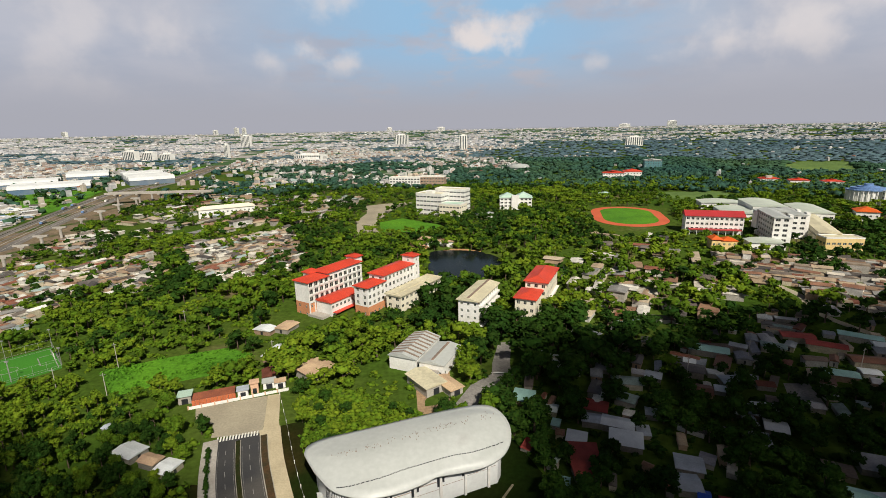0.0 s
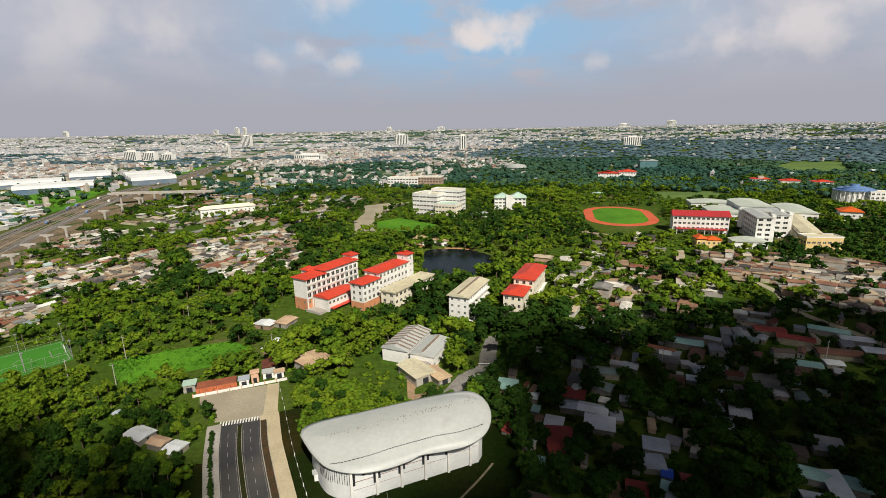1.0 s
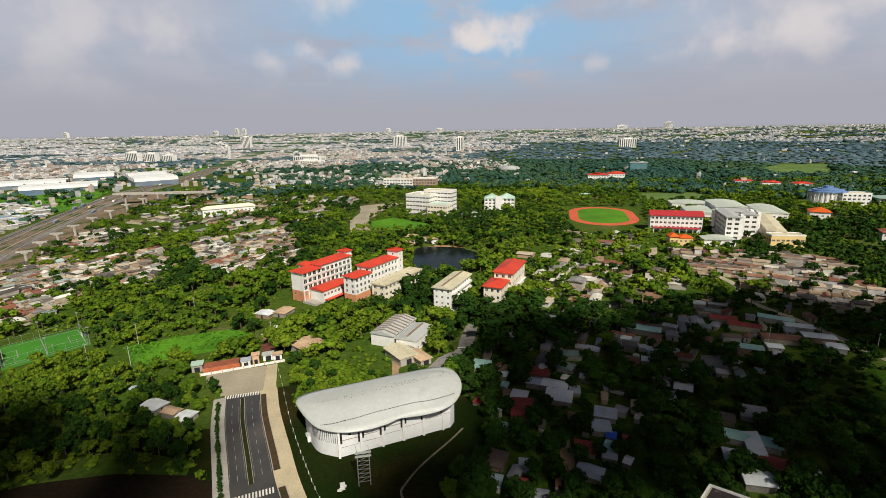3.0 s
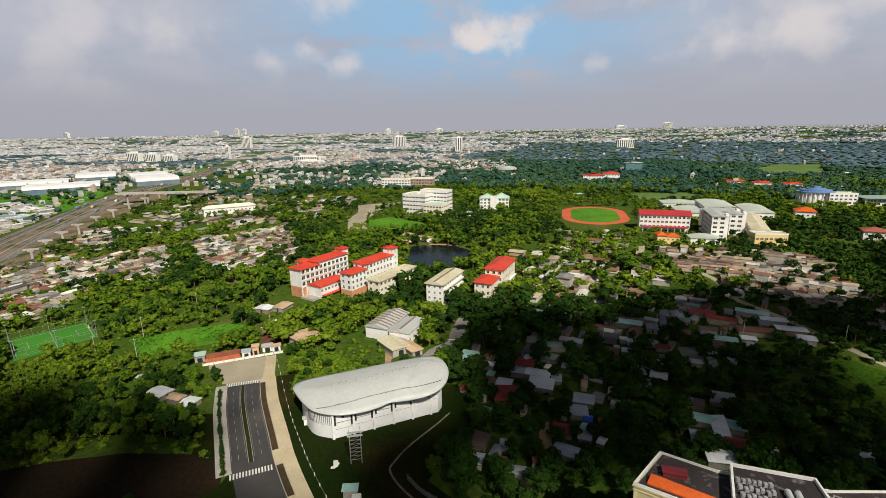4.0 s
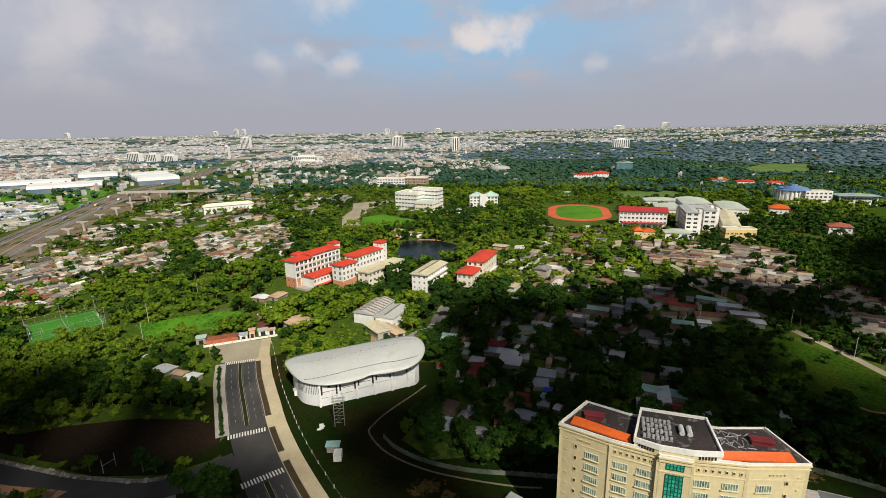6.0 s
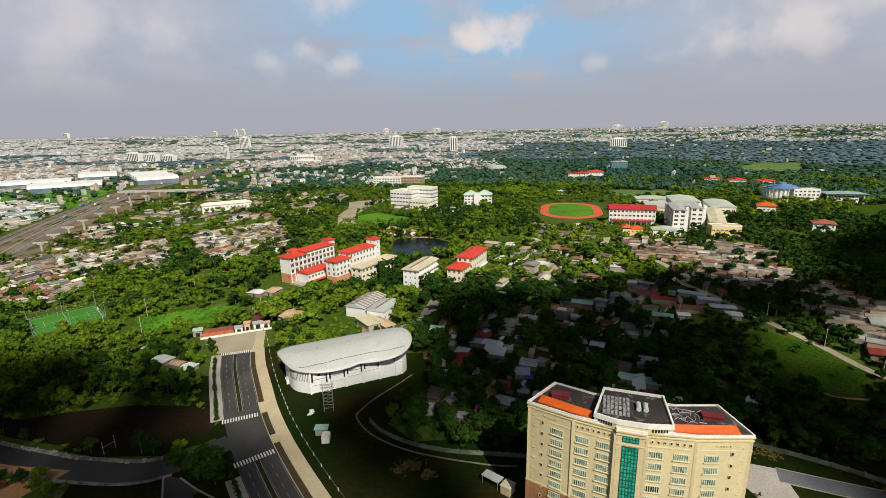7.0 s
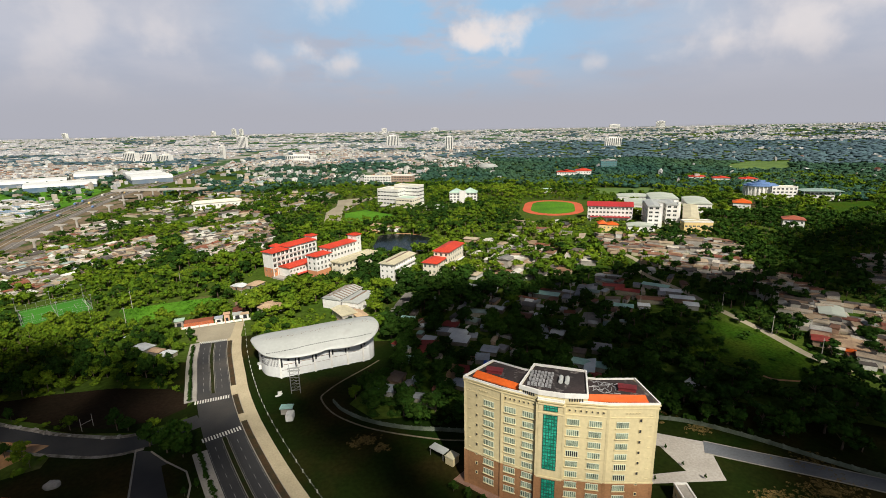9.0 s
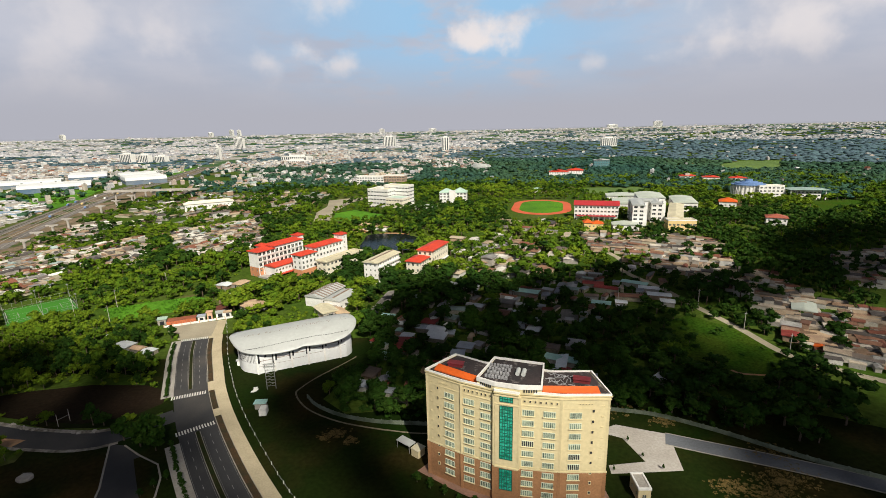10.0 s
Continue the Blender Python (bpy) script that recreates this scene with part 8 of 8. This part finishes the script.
def street_trees():
    """Young trees in the footways and bushes at the tower's foot."""
    rng = np.random.default_rng(77)
    tv, tf, ts = tree_template(71, 8, 160, 0.07, 1, 0.8)
    mesh = {}
    for slot, nm, m in ((0, "trunk", M_TRUNK), (1, "crown", M_LEAF3)):
        f = tf[ts == slot]
        used, inv = np.unique(f, return_inverse=True)
        me = bpy.data.meshes.new(nm)
        me.from_pydata(tv[used].tolist(), [], inv.reshape(f.shape).tolist())
        me.materials.append(m)
        mesh[nm] = me

    def plant(x, y, s, label, w=None):
        th = thing("tree", at(x, y, rng.uniform(0, 360), 0.1), label, "tree", group="street trees")
        w = w or s * 1.15
        th.scale = (w, w, s)
        part("trunk", mesh["trunk"], None, th); part("crown", mesh["crown"], None, th)
    for seg in (cut(MEDIAN, 124, 76), cut(MEDIAN, 50, 0)):
        off = ribbon(seg, -7.8, -7.7)[:len(seg)]
        for i, p in enumerate(off):
            plant(*p, rng.uniform(1.5, 2.6), "young street tree in the grey footway")
            if i + 1 < len(off):
                plant((p[0] + off[i + 1][0]) / 2, (p[1] + off[i + 1][1]) / 2, rng.uniform(1.2, 2.3), "young street tree in the grey footway")
    m = pose(51.1, 29.5, 0, 0, 0, -18.9)
    for i in range(13):
        u = i / 12
        q = m @ Vector((-2 + 52 * u, -4.5 - 4.6 * math.sin(math.pi * u), 0))
        plant(q.x, q.y, rng.uniform(2.2, 3.6), "clipped young tree before the tower")
    for x, y in ((106.5, 44), (112, 40.5), (113.5, 33), (103, 27.5), (117, 27.5), (-25, 27), (-23, 30), (-27, 24), (-22, 33)):
        plant(x, y, rng.uniform(1.3, 2.0) * (1.8 if x < 0 else 1), "young tree beside the paving", rng.uniform(1.0, 1.5) * (2.0 if x < 0 else 1))
    bv, bf, bs = tree_template(72, 16, 620, 0.05, 1, 1.0)
    top, wide = float(bv[:, 2].max()), float(np.abs(bv[:, :2]).max())
    big = {}
    for slot, nm, m in ((0, "trunk", M_TRUNK), (1, "crown", M_LEAF3)):
        f = bf[bs == slot]
        used, inv = np.unique(f, return_inverse=True)
        big[nm] = bpy.data.meshes.new(nm)
        big[nm].from_pydata(bv[used].tolist(), [], inv.reshape(f.shape).tolist())
        big[nm].materials.append(m)
    for x, y, h, r in ((-36.2, 46.6, 11.5, 4.6), (-39.6, 45.6, 9.5, 4.2), (-33.6, 43.4, 7.5, 3.4), (-46.8, 49.0, 8.5, 3.6), (-41.5, 48.6, 5.0, 2.8)):
        th = thing("tree", at(x, y, rng.uniform(0, 360)), "tall dark leafy tree at the road corner", "tree", group="trees at the road corner")
        th.scale = (r / wide, r / wide, h / top)
        part("trunk", big["trunk"], None, th); part("crown", big["crown"], None, th)


street_trees()


def dry_patches():
    """Bleached tufts standing in loose patches on the lawn."""
    rng = np.random.default_rng(14)
    X, Y = [], []
    for x, y, r, n in ((21, 49, 2.6, 110), (26, 45, 2.0, 70), (17, 47, 1.8, 40), (148, 22, 6, 240), (140, 16, 5, 180), (132, 20, 4, 120), (128, 50, 3, 80), (116, 57, 5, 60), (150, 34, 5, 80)):
        X.append(x + 1.3 * r * rng.normal(0, 0.5, n)); Y.append(y + r * rng.normal(0, 0.45, n))
    x, y = np.concatenate(X), np.concatenate(Y)
    q = np.random.default_rng(15)
    tm = [stack([(*leaves(q, np.array([(0, 0, 0.1)]), np.array([0.4]), 14, 0.15), 0)]) for _ in range(3)]
    s = rng.uniform(0.6, 1.3, len(x))
    scatter("dry_grass", tm, rng.integers(0, 3, len(x)), np.stack([x, y, rise(x, y) + 0.1], 1), rng.uniform(0, 6.28, len(x)), np.stack([s, s, s * 0.35], 1), (M_DRY,), "dry bleached grass tufts on the lawn", "grass")


M_DRY = mat("dry_grass", (0.24, 0.165, 0.06), (0.13, 0.10, 0.035), scale=0.6, fine=2.5, spread=0.5, rough=0.95, spec=0.03)
dry_patches()


def truck_meshes(paint):
    cab, body, wheel = Shape(), Shape(), Shape()
    cab.prism([(-1.15, 0), (1.15, 0), (1.15, 1.9), (-1.15, 1.9)], 0.6, lambda x, y: 2.3 + 0.35 * min(1, y))
    body.box(-1.25, 2.1, 0.9, 1.25, 8.2, 1.2); body.box(-1.25, 2.1, 1.2, 1.25, 8.2, 2.9)
    wheel.tube((-0.15, 0, 0), (0.15, 0, 0), 0.5, sides=10)
    return cab.mesh("cab", paint), body.mesh("load_bed", M_CONCRETE), wheel.mesh("wheel", M_DARK)


def trucks():
    """Lorries standing along the works."""
    sets = [truck_meshes(m) for m in (M_WHITE, M_YELLOW, M_BLUEROOF)]
    names = ("white-cabbed tipper lorry on the dusty highway", "yellow-cabbed tipper lorry on the dusty highway", "blue-cabbed lorry on the dusty highway")
    rng = np.random.default_rng(61)
    for i in range(16):
        k = int(rng.integers(4, 42))
        p, q = Vector(HIGHWAY[k]), Vector(HIGHWAY[k + 1])
        d = (q - p).normalized()
        c = p.lerp(q, rng.random()) + Vector((d.y, -d.x)) * float(rng.choice([-22, -16, -4, 9, 14]))
        s = i % 3
        th = thing("lorry", at(c.x, c.y, math.degrees(math.atan2(d.y, d.x)) - 90, 0.15), names[s], "lorry", group="lorries on the highway")
        cab, bed, wheel = sets[s]
        part("cab", cab, None, th); part("load_bed", bed, None, th)
        for x in (-1.05, 1.05):
            for y in (0.9, 5.6, 7.0):
                part("wheel", wheel, None, th, m=pose(x, y, 0.5))


trucks()


def boulders():
    """Broken stones along the side road, and a sheeted heap."""
    rng = np.random.default_rng(62)
    edge = ribbon(SIDE[5:17], 3.9, 4.3)[:12]
    for i in range(22):
        k = int(rng.integers(0, 11))
        p = Vector(edge[k]).lerp(Vector(edge[k + 1]), rng.random()) + Vector((rng.normal(0, 0.6), rng.normal(0, 0.6)))
        v, f = lump(rng, (0, 0, 0.2), (rng.uniform(0.3, 0.9), rng.uniform(0.3, 0.7), rng.uniform(0.25, 0.5)), 1, 0.25)
        s = Shape()
        for t in f:
            s.face([tuple(v[n]) for n in t])
        tagged(new("boulder", s.mesh("boulder", M_CONCRETE)), "pale broken stone beside the side road", "stone", group="stones along the side road").matrix_world = at(p.x, p.y, 0, 0.1)
    v, f = lump(rng, (0, 0, 0.5), (2.3, 1.7, 1.3), 2, 0.14)
    s = Shape()
    for t in f:
        s.face([tuple(v[n]) for n in t])
    tagged(new("sheeted_heap", s.mesh("sheeted_heap", M_CONCRETE)), "heap of goods under a pale grey sheet on the grass", "heap").matrix_world = at(-64.5, 32.2, 20)


boulders()


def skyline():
    """Last distance: a low ridge with blocks, all round the front, glowing as haze."""
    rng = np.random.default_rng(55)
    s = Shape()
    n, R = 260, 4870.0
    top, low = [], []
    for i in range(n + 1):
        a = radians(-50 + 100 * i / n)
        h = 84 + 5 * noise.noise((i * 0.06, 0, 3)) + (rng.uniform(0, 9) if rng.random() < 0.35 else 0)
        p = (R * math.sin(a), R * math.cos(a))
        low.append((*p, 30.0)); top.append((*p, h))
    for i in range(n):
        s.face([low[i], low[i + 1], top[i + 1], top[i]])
    structure("backdrop", s, M_HAZEGLOW, "backdrop skyline glowing blue-grey as haze at the end of the plain")


M_HAZEGLOW = mat("haze_glow", (0.02, 0.02, 0.022), (0.018, 0.018, 0.02), scale=0.02, fine=0.08, rough=1.0, spec=0.0)
# emission in the sky's haze colour, so the rim fades out
M_HAZEGLOW.node_tree.nodes["Principled BSDF"].inputs["Emission Color"].default_value = (0.335, 0.34, 0.385, 1)
M_HAZEGLOW.node_tree.nodes["Principled BSDF"].inputs["Emission Strength"].default_value = 0.95
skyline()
